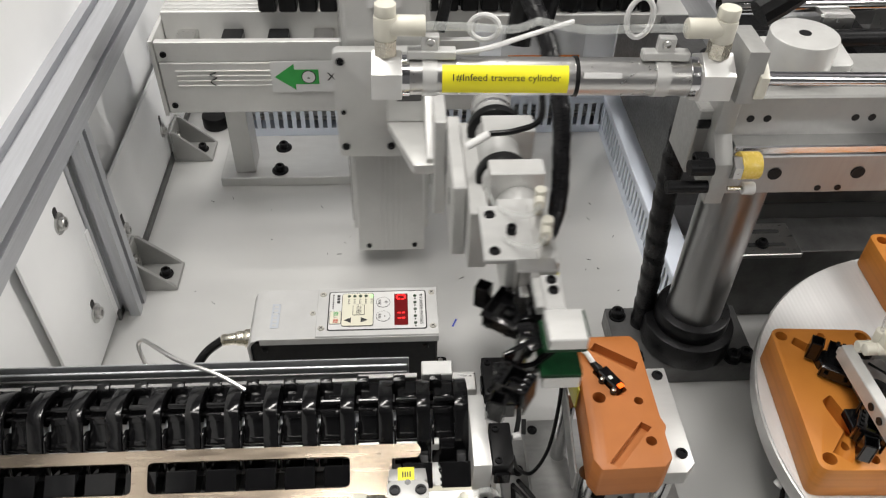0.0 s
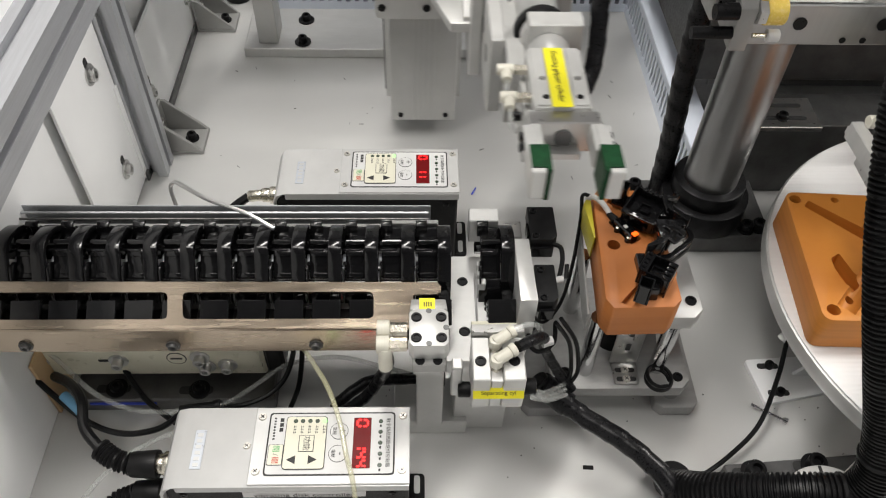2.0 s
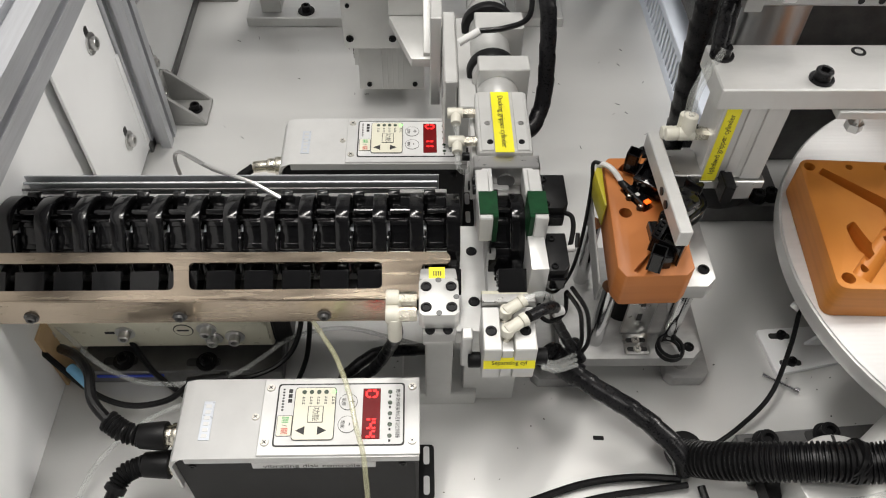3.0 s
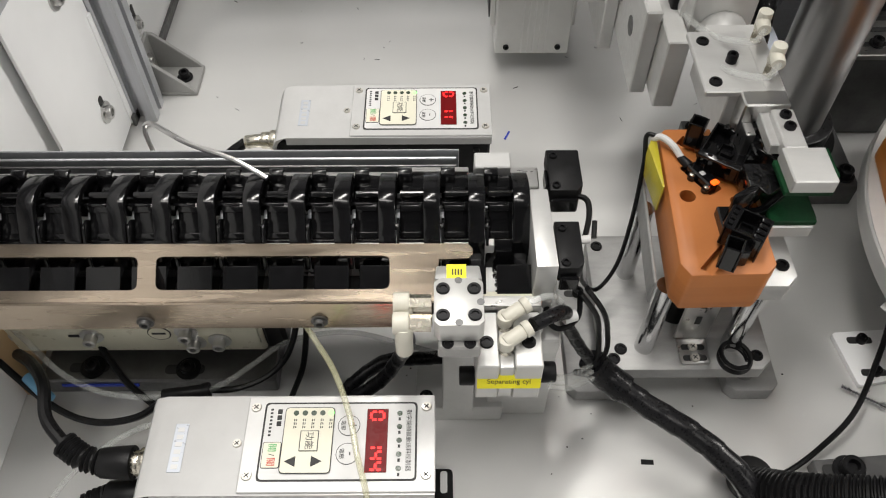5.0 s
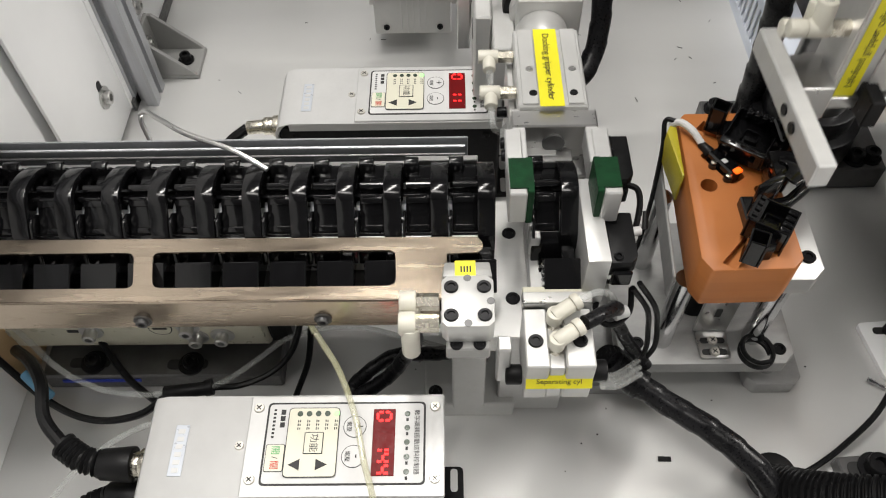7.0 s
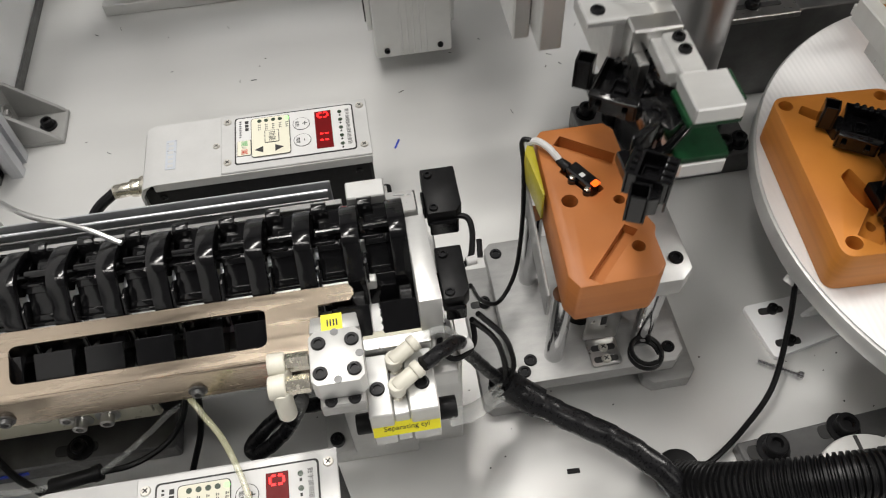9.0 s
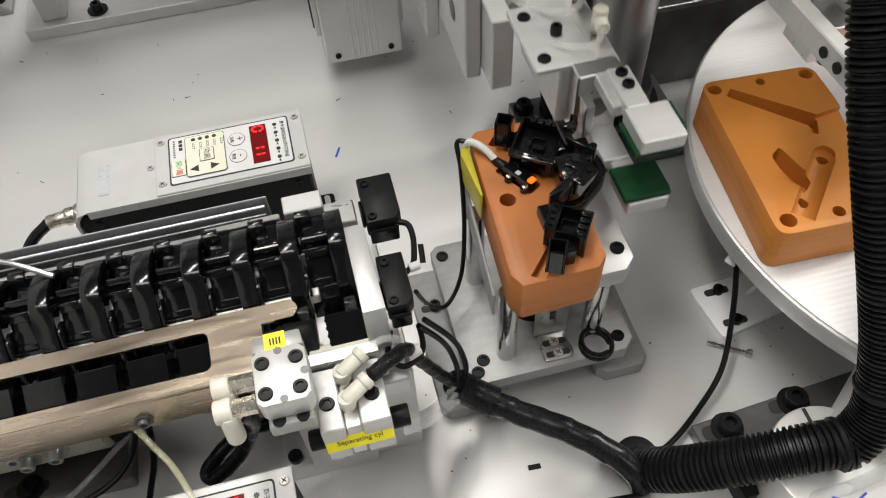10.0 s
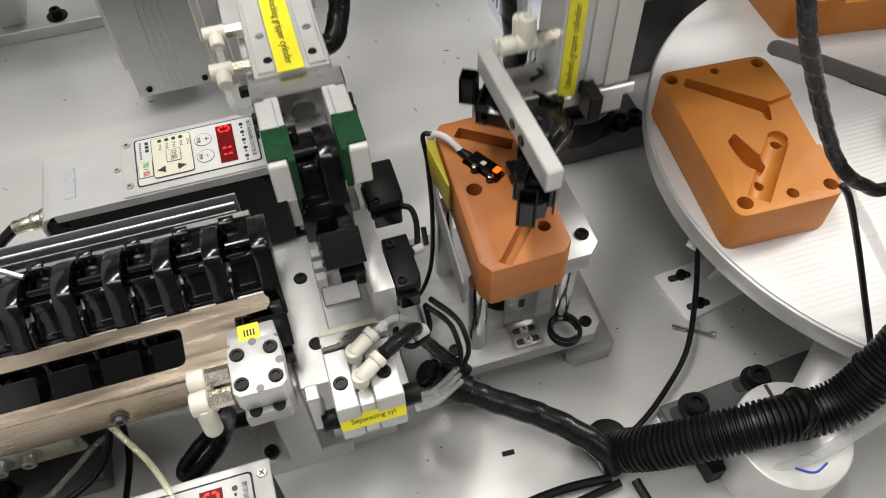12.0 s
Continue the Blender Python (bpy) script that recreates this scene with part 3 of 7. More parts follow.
    for k in (-0.019, 0.009):
        sub("top_land", box(g + k, g + k + 0.010, 0.399, 0.469, z + 0.019, z + 0.0205, 0.0004), ANOD)
    sub("mount_block", box(g - 0.0262, g - 0.0217, 0.396, 0.456, z - 0.034, z + 0.004, 0.0008), MILLED)
    sub_screw((g - 0.0265, 0.445, z - 0.026), (-1, 0, 0), 0.0042, 0.0012)
    sub_screw((g - 0.0265, 0.405, z - 0.026), (-1, 0, 0), 0.0042, 0.0012)
    sub_screw((g - 0.0265, 0.425, z - 0.012), (-1, 0, 0), 0.0036, 0.006)
    for px, py in ((g - 0.013, 0.43), (g + 0.014, 0.43), (g - 0.012, 0.408), (g + 0.013, 0.408)):
        sub_screw((px, py, z + 0.0205), (0, 0, 1), 0.0026, 0.0006, STEEL if py > 0.42 else OXIDE)
    tape = sub("label_tape", box(g - 0.0085, g + 0.0065, 0.396, 0.468, z + 0.0206, z + 0.0211, 0.0001), YELLOW, "yellow label tape")
    w = writing("lettering", "Docking gripper cylinder", head, 0.0062, pose(0, 0, 0, 0, 0, -90))
    w.parent = head
    w.matrix_local = pose(-0.001, -0.047, 0.0214, 0, 0, -90)
    sub("jaw_rail", box(g - 0.026, g + 0.026, 0.384, 0.398, z - 0.012, z + 0.016, 0.001), STEEL)
    sub("jaw_plate", box(g - 0.012, g + 0.012, 0.373, 0.384, z - 0.010, z - 0.004, 0.0006), STEEL)
    # dark disc for the shaded recess between the jaws
    sub("jaw_recess", rod((g, 0.3842, z + 0.002), (g, 0.3825, z + 0.002), 0.007, 20), DARKSTEEL)
    for yy in (0.452, 0.418):
        at = Vector((g - 0.0217, yy, z + 0.012))
        sub("thread", rod(at, at + Vector((-0.010, 0, 0)), 0.0042, 6), BRASS)
        bm = rod(at + Vector((-0.010, 0, 0)), at + Vector((-0.023, 0, 0)), 0.0046, 14, None, None, 0.0006)
        rod(at + Vector((-0.016, 0.002, 0)), at + Vector((-0.016, -0.011, -0.002)), 0.0043, 14, bm, None, 0.0006)
        sub("fitting", bm, CREAM, "cream pneumatic fitting")
        sub("air_tube", sweep([at + Vector((-0.016, -0.011, -0.002)), at + Vector((-0.014, -0.02, -0.012)), at + Vector((-0.004, 0.0, -0.03)), at + Vector((0.016, 0.05, -0.034))], 0.0022, 8, 5), TUBE)
    fingers = []
    for k in (-1, 1):
        fg = new("finger")
        fg.parent = head
        fg.empty_display_size = 0.01
        bm = box(g + k * 0.0135, g + k * 0.0215, 0.352, 0.396, z - 0.002, z + 0.015, 0.0006)
        box(g + k * 0.0165, g + k * 0.0265, 0.318, 0.3455, z + 0.001, z + 0.0265, 0.0008, bm)
        box(g + k * 0.0165, g + k * 0.0265, 0.345, 0.378, z + 0.003, z + 0.0165, 0.0008, bm)
        bmesh.ops.translate(bm, verts=bm.verts, vec=-Vector((g, 0.475, z)))
        me = finish(bm, "finger", MILLED)
        bpy.data.objects.remove(fg)
        fg = new("finger", me)
        fg.parent = head
        fg["label"] = "milled aluminium gripper finger with a green pad"
        pad = box(g + k * 0.0128, g + k * 0.0166, 0.319, 0.345, z - 0.001, z + 0.0275, 0.0006)
        prism([(g + k * 0.0128, 0.322), (g + k * 0.0262, 0.322), (g + k * 0.0262, 0.344), (g + k * 0.0128, 0.344)], z + 0.0266, z + 0.0276, "z", 0, pad)
        bmesh.ops.translate(pad, verts=pad.verts, vec=-Vector((g, 0.475, z)))
        pad_mesh = finish(pad, "pad", GREEN)
        padob = new("pad", pad_mesh)
        padob.parent = head
        padob["label"] = "green rubber gripping pad"
        fingers.append((fg, padob, k))
        for yy in (0.366, 0.376):
            s = sub_screw((g + k * 0.0268, yy, z + 0.010), (k, 0, 0), 0.0036, 0.002)
            fingers.append((s, None, k))
    return t, head, fingers


DOCK, HEAD, FINGERS = docking_carriage()


# ---- the workpiece ----
def part_meshes():
    """The moulded clip: an arched strap with a socketed connector at either end. Local axes: y along, z towards the apex, x across."""
    shapes = {}
    # strap, an arch of slabs with its apex at the origin
    line = [(0.031, -0.020), (0.027, -0.011), (0.020, -0.005), (0.010, -0.0008), (0.001, 0.0), (-0.004, -0.002), (-0.008, -0.006), (-0.0140, -0.0135), (-0.0195, -0.0205), (-0.0215, -0.031)]
    outer, inner = [], []
    line = [(v.y, v.z) for v in spline([(0, a, b) for a, b in line], 4)]
    for i, (a, b) in enumerate(line):
        p = Vector(line[max(i - 1, 0)])
        q = Vector(line[min(i + 1, len(line) - 1)])
        n = Vector((-(q - p).y, (q - p).x)).normalized()
        inner.append((a + n.x * 0.0022, b + n.y * 0.0022))
        outer.append((a - n.x * 0.0022, b - n.y * 0.0022))
    shapes["strap"] = prism(outer + inner[::-1], 0.0038, 0.0142, "x", 0.0012)
    # ledges and panel between one strap and the next
    body = prism([(-0.0015, -0.0100), (-0.0140, -0.0228), (-0.0140, -0.030), (0.004, -0.030), (0.004, -0.0100)], -0.0112, 0.0040, "x", 0.0006)
    rod((-0.0108, 0.0065, -0.0050), (0.0040, 0.0065, -0.0050), 0.0024, 14, body)
    prism([(0.0012, -0.0066), (-0.0036, -0.0098), (-0.0024, -0.0116), (0.0026, -0.0088)], -0.0110, 0.0040, "x", 0.0005, body)
    prism([(-0.0122, -0.0196), (-0.0152, -0.0226), (-0.0142, -0.0246), (-0.0112, -0.0214)], -0.0110, 0.0040, "x", 0.0005, body)
    box(-0.0105, 0.0142, 0.012, 0.031, -0.020, -0.0135, 0.001, body)
    shapes["bridge"] = body
    shapes["arm"] = prism([(0.022, -0.018), (0.016, -0.0095), (0.012, -0.0095), (0.012, -0.024), (0.016, -0.024)], -0.0060, 0.0044, "x", 0.0006)
    hook = prism(rounded([(-0.001, -0.0253), (-0.0006, -0.0196), (-0.008, -0.011), (-0.0147, -0.0104), (-0.0227, -0.0218), (-0.016, -0.0267), (-0.011, -0.0225), (-0.007, -0.0227), (-0.0055, -0.0267)], 0.0022, 3), -0.0128, -0.0113, "x", 0.0004)
    rod((-0.0129, -0.0125, -0.0142), (-0.0138, -0.0125, -0.0142), 0.0022, 14, hook)
    prism([(0.0150, -0.0185), (0.0138, -0.0195), (-0.0010, -0.0070), (0.0002, -0.0058)], -0.0140, 0.0, "x", 0.0004, hook)
    shapes["hook"] = hook

    def tray(cy, cz, turn, hy, hz, teeth):
        """An open connector tray with thin walls, a raised ring in its floor, a flared lip and four rounded teeth along one side."""
        own = bmesh.new()
        w, top, low = 0.0013, -0.0072, 0.0085
        for y0, y1, z0, z1 in ((-hy, hy, -hz, -hz + w), (-hy, hy, hz - w, hz), (-hy, -hy + w, -hz + w, hz - w), (hy - w, hy, -hz + w, hz - w)):
            box(top, 0.0142 if z0 > 0 and teeth == "z" else low, y0, y1, z0, z1, 0.0004, own)
        box(0.0012, low - 0.0005, -hy + w * 0.7, hy - w * 0.7, -hz + w * 0.7, hz - w * 0.7, 0, own)
        q = 0.0048
        for y0, y1, z0, z1 in ((-q, q, -q, -q + 0.0009), (-q, q * 0.3, q - 0.0009, q), (-q, -q + 0.0009, -q * 0.5, q), (q - 0.0009, q, -q, q * 0.6)):
            box(-0.0016, 0.0014, y0, y1, z0, z1, 0.0002, own)
        for k in range(4):
            c = (k - 1.5) * 0.0046
            if teeth == "y":
                rod((top + 0.0008, hy - 0.0040, c), (top + 0.0016, hy + 0.0018, c), 0.0019, 10, own, None, 0.0006)
            else:
                rod((top + 0.0004, c, hz - 0.0066), (top + 0.0012, c, hz - 0.0008), 0.0017, 10, own, None, 0.0006)
        if teeth == "y":
            prism([(top, -hy), (top + 0.0012, -hy - 0.0034), (top + 0.0030, -hy - 0.0034), (top + 0.0040, -hy)], -hz, hz, "z", 0.0004, own)
            for k in range(3):
                box(top - 0.0002, top + 0.0022, -hy - 0.0022, -hy - 0.0008, -0.008 + k * 0.006, -0.005 + k * 0.006, 0.0002, own)
            for k in (-0.6, 0.5):
                box(0.001, 0.006, -hy - 0.0030, -hy, hz * k - 0.0015, hz * k + 0.0015, 0.0004, own)
        else:
            slope = bmesh.new()
            box(top - 0.0002, top + 0.0016, -hy + 0.0005, hy - 0.0005, -hz - 0.001, -hz + 0.0062, 0.0004, slope, pose(0, 0, 0, 0, 14, 0))
            for k in range(4):
                box(top - 0.0012, top + 0.0004, -hy + 0.0030 + k * 0.0045, -hy + 0.0058 + k * 0.0045, -hz + 0.0012, -hz + 0.0040, 0.0002, slope, pose(0, 0, 0, 0, 14, 0))
            join(own, slope)
        own.transform(pose(0, 0, 0, turn, 0, 0))
        bmesh.ops.translate(own, verts=own.verts, vec=(0, cy, cz))
        return own

    def tube_socket(cy, cz, turn):
        own = bmesh.new()
        s, w = 0.0052, 0.0013
        for y0, y1, z0, z1 in ((-s, s, -s, -s + w), (-s, s, s - w, s), (-s, -s + w, -s + w, s - w), (s - w, s, -s + w, s - w)):
            box(-0.0125, 0.0070, y0, y1, z0, z1, 0.0005, own)
        box(-0.003, 0.0065, -s + w * 0.7, s - w * 0.7, -s + w * 0.7, s - w * 0.7, 0, own)
        own.transform(pose(0, 0, 0, turn, 0, 0))
        bmesh.ops.translate(own, verts=own.verts, vec=(0, cy, cz))
        return own

    shapes["connector_back"] = tray(0.025, -0.032, 34, 0.0145, 0.0137, "y")
    shapes["connector_front"] = tray(-0.0395, -0.0355, 33, 0.0098, 0.0118, "z")
    shapes["socket_back"] = tube_socket(0.040, -0.0490, 30)
    shapes["socket_front"] = tube_socket(-0.058, -0.0490, 25)
    skirt = prism([(-0.0150, -0.0235), (-0.0205, -0.0290), (-0.0250, -0.0420), (-0.0225, -0.0420), (-0.0150, -0.0300)], -0.0128, 0.0142, "x", 0.0006)
    box(0.0045, 0.0125, -0.050, -0.016, -0.046, -0.028, 0.0008, skirt)
    box(-0.0010, 0.0125, -0.056, -0.046, -0.048, -0.036, 0.0008, skirt)
    shapes["skirt"] = skirt
    tab = prism(rounded([(0.0225, -0.0170), (0.0255, -0.0080), (0.0290, -0.0062), (0.0325, -0.0080), (0.0320, -0.0108), (0.0290, -0.0092), (0.0272, -0.0108), (0.0260, -0.0170)], 0.0012, 3), -0.0130, -0.0040, "x", 0.0004)
    shapes["tab"] = tab
    shapes["neck"] = box(0.0020, 0.0120, 0.028, 0.042, -0.047, -0.036, 0.0008)
    return {k: finish(bm, k, BLACK, True, 24) for k, bm in shapes.items()}


CLIP_MESHES = part_meshes()


def moulded_clip(m, label="glossy black moulded plastic clip with two sockets waiting on the feeder", tail=True):
    t = thing("plastic_clip", label, "plastic clip", (0, 0, 0), "black clips on the feeder")
    t.matrix_basis = m
    for name, me in CLIP_MESHES.items():
        if name == "socket_front" and not tail:
            continue
        ob = new(name, me)
        ob.parent = t
    return t


PITCH, SLOT_X, CLIP_Y, CLIP_Z, SHIFT = 0.0278, 0.0385, 0.343, 0.183, 0.0212
SEAT = pose(0.210, 0.346, 0.1925, 0, 90, 0)  # lying on the fixture


def at_feeder(x):
    return pose(x, CLIP_Y, CLIP_Z)


CLIP_HELD = moulded_clip(SEAT, "glossy black moulded plastic clip held by the docking gripper")
ROW = [moulded_clip(at_feeder(SLOT_X - i * PITCH), tail=i < 3) for i in range(17)]


# ---- linear feeder ----
def linear_feeder():
    t = thing("linear_feeder", "vibratory linear feeder with a slotted stainless cover over black clips", "feeder", (-0.15, 0.32, 0.0))
    # cover with two long windows, built of strips round the openings
    z0, z1 = 0.1625, 0.1645
    cover = prism([(-0.42, 0.278), (-0.004, 0.278), (-0.004, 0.3085), (0.014, 0.3090), (0.017, 0.3125), (0.017, 0.3165), (0.014, 0.3205), (-0.42, 0.3225)], z0, z1, "z")
    ob = part("cover", cover, SHEET, t, "brushed stainless cover with long rounded windows")
    base = Vector(t.location)
    cuts = []
    for x0, x1, lean0, lean1 in ((-0.40, -0.183, 0, -0.005), (-0.172, -0.033, -0.005, -0.001)):
        c = prism(rounded([(x0, 0.2865), (x1, 0.2865), (x1 + lean1, 0.3115), (x0 + lean0, 0.3115)], 0.005), z0 - 0.01, z1 + 0.01, "z")
        bmesh.ops.translate(c, verts=c.verts, vec=-base)
        cuts.append(c)
    carve(ob, cuts)
    lip = part("lip", box(-0.42, -0.008, 0.2765, 0.2785, 0.137, 0.1645, 0.0008), SHEET, t, "folded stainless lip")
    for x in (-0.288, -0.181, -0.076):
        socket_screw(t, (x, 0.2765, 0.146), (0, -1, 0), 0.0036, 0.0036, DARKSTEEL, "bolt", 0.0052)
    part("track", box(-0.42, 0.022, 0.322, 0.350, 0.128, 0.158, 0.0008), STEEL, t)
    for i in range(15):
        x = SLOT_X - 0.0278 * (i + 1) - 0.0132
        if x > -0.32:
            part("track_rib", prism([(0.326, 0.155), (0.345, 0.155), (0.345, 0.1690), (0.3420, 0.1690), (0.3395, 0.1672), (0.3380, 0.1676), (0.3350, 0.1634), (0.3335, 0.1630), (0.330, 0.1575)], x - 0.0004, x + 0.0020, "x", 0.0003), PROFILE, t)
    part("bed", box(-0.42, 0.022, 0.312, 0.40, 0.114, 0.124, 0.0008), DARKSTEEL, t)
    part("rear_guide", box(-0.42, 0.010, 0.3970, 0.3982, 0.122, 0.1690, 0.0004), PROFILE, t)
    part("guide_strip", box(-0.42, 0.004, 0.3800, 0.3835, 0.1602, 0.1625, 0.0004), STEEL, t)
    for yy, zz, r in ((0.3925, 0.1655, 0.0012), (0.3870, 0.1640, 0.0010)):
        part("guide_rod", rod((-0.42, yy, zz), (0.008, yy, zz), r, 10), PROFILE if yy > 0.39 else DARKSTEEL, t)
    part("guide_rail", box(-0.42, 0.008, 0.379, 0.385, 0.145, 0.1600, 0.0006), OXIDE, t)
    part("end_strip", box(-0.030, 0.016, 0.3790, 0.3835, 0.1605, 0.1670, 0.0005), STEEL, t)
    part("wire_spring", sweep([(-0.205, 0.416, 0.135), (-0.206, 0.416, 0.168), (-0.200, 0.414, 0.179), (-0.188, 0.404, 0.183), (-0.165, 0.385, 0.188), (-0.135, 0.372, 0.187), (-0.112, 0.360, 0.182)], 0.0017, 8, 8), STEEL, t, "bent steel wire holding the clips down")
    part("spring_clamp", box(-0.214, -0.198, 0.402, 0.42, 0.12, 0.145, 0.001), STEEL, t)
    # beige drive unit underneath
    part("drive_body", box(-0.36, -0.135, 0.326, 0.385, 0.026, 0.110, 0.002), BEIGE, t, "beige enamelled drive unit")
    part("drive_flank", prism([(-0.36, 0.034), (-0.150, 0.034), (-0.137, 0.040), (-0.137, 0.062), (-0.150, 0.085), (-0.36, 0.085)], 0.3225, 0.3262, "y", 0.0008), BEIGE, t)
    part("drive_end", box(-0.135, -0.118, 0.326, 0.372, 0.030, 0.108, 0.003), BLACKMATT, t)
    for x, z in ((-0.258, 0.055), (-0.188, 0.060), (-0.185, 0.046), (-0.166, 0.048), (-0.326, 0.053)):
        socket_screw(t, (x, 0.3225, z), (0, -1, 0), 0.0048, 0.008, STEEL, "bolt", 0.0085)
    part("slot", box(-0.275, -0.262, 0.3219, 0.3224, 0.0535, 0.0565, 0), INK_SHADE, t)
    part("badge", rod((-0.208, 0.3226, 0.058), (-0.208, 0.3220, 0.058), 0.0085, 24), INK_SHADE, t)
    part("badge_ring", rod((-0.208, 0.3226, 0.058), (-0.208, 0.3218, 0.058), 0.0076, 24), BEIGE, t)
    part("badge_bar", box(-0.213, -0.203, 0.3214, 0.3218, 0.0575, 0.0595, 0), INK_SHADE, t)
    part("foot_block", box(-0.305, -0.128, 0.305, 0.385, 0.0, 0.018, 0.0015), DARKSTEEL, t)
    for x, y in ((-0.268, 0.3165), (-0.195, 0.3145)):
        # slot in the foot, its shade drawn as a black plate
        part("slot", prism(rounded([(x - 0.018, y - 0.004), (x + 0.012, y - 0.004), (x + 0.012, y + 0.004), (x - 0.018, y + 0.004)], 0.004), 0.0182, 0.0186, "z"), INK_SHADE, t)
        socket_screw(t, (x, y, 0.0186), (0, 0, 1), 0.0055, 0.006, OXIDE, "bolt", 0.0095)
    part("pen_line", box(-0.290, -0.232, 0.3035, 0.3048, 0.012, 0.0145, 0), BLUE, t)
    return t


linear_feeder()


def compact_cylinder():
    t = thing("stop_cylinder", "small square silver pneumatic cylinder with four socket screws", "pneumatic cylinder", (0.006, 0.26, 0.0))
    part("body", prism([(-0.0065, 0.2440), (-0.0035, 0.2410), (0.0175, 0.2410), (0.0205, 0.2440), (0.0205, 0.2690), (0.0175, 0.2720), (-0.0035, 0.2720), (-0.0065, 0.2690)], 0.1800, 0.1960, "z", 0.0006), ANOD, t)
    for x in (-0.0015, 0.0155):
        for y in (0.2475, 0.2645):
            socket_screw(t, (x, y, 0.1962), (0, 0, 1), 0.0038, 0.0012)
    # half-round notches, their shade drawn as dark discs
    for x, y in ((0.007, 0.2430), (0.0188, 0.2560), (0.007, 0.2702)):
        part("groove", rod((x, y, 0.1958), (x, y, 0.1962), 0.0021, 14), DARKSTEEL, t)
    # far chamfer of the body, its shade put in as darker grey
    part("shaded_chamfer", prism([(-0.0062, 0.2722), (0.0202, 0.2722), (0.0190, 0.2815), (-0.0050, 0.2815)], 0.1780, 0.1945, "z", 0.0008), CYLGREY, t)
    tape_label(t, "", pose(0.006, 0.2765, 0.1946, 0, 0, 0), 0.011, 0.011, 0.003)
    for i in range(4):
        part("lettering_bar", box(0.0035 + i * 0.0016, 0.0043 + i * 0.0016, 0.2745, 0.2785, 0.1951, 0.1953, 0), INK_SHADE, t)
    part("front_cap", box(-0.0045, 0.0185, 0.2365, 0.2435, 0.1700, 0.1797, 0.001), CYLGREY, t)
    for x in (0.001, 0.013):
        socket_screw(t, (x, 0.2400, 0.1798), (0, 0, 1), 0.0034, 0.0008)
    for yy in (0.249, 0.262):
        at = Vector((-0.008, yy, 0.186))
        part("thread", rod(at, at + Vector((-0.012, 0, 0)), 0.0048, 6), BRASS, t)
        f = part("fitting", rod(at + Vector((-0.012, 0, 0)), at + Vector((-0.021, 0, 0)), 0.0062, 12, None, None, 0.001), CREAM, t, "cream speed controller with ribbed knob")
        part("port", rod(at + Vector((-0.015, -0.002, 0)), at + Vector((-0.015, -0.006, -0.020)), 0.005, 14, None, None, 0.0008), CREAM, f)
    part("mount", box(-0.004, 0.018, 0.2655, 0.2760, 0.120, 0.1775, 0.001), ANOD, t)
    part("leg", box(-0.002, 0.020, 0.2765, 0.300, 0.02, 0.125, 0.001), ANOD, t)
    part("foot", box(-0.022, 0.042, 0.280, 0.325, 0.0, 0.02, 0.001), ANOD, t)
    socket_screw(t, (-0.014, 0.288, 0.0202), (0, 0, 1), 0.005, 0.005)
    return t


compact_cylinder()


def slide_base():
    t = thing("slide_base", "milled aluminium slide base beneath the separating shuttle", "slide", (0.05, 0.33, 0.0))
    part("plate", box(0.0205, 0.0715, 0.272, 0.378, 0.112, 0.128, 0.001), MILLED, t)
    for y in (0.30, 0.35):
        socket_screw(t, (0.036, y, 0.128), (0, 0, 1), 0.0045, 0.001)
    part("stand", box(0.030, 0.075, 0.285, 0.36, 0.0, 0.112, 0.001), ANOD, t)
    part("stop", box(0.024, 0.032, 0.252, 0.262, 0.112, 0.150, 0.001), MILLED, t)
    return t


slide_base()


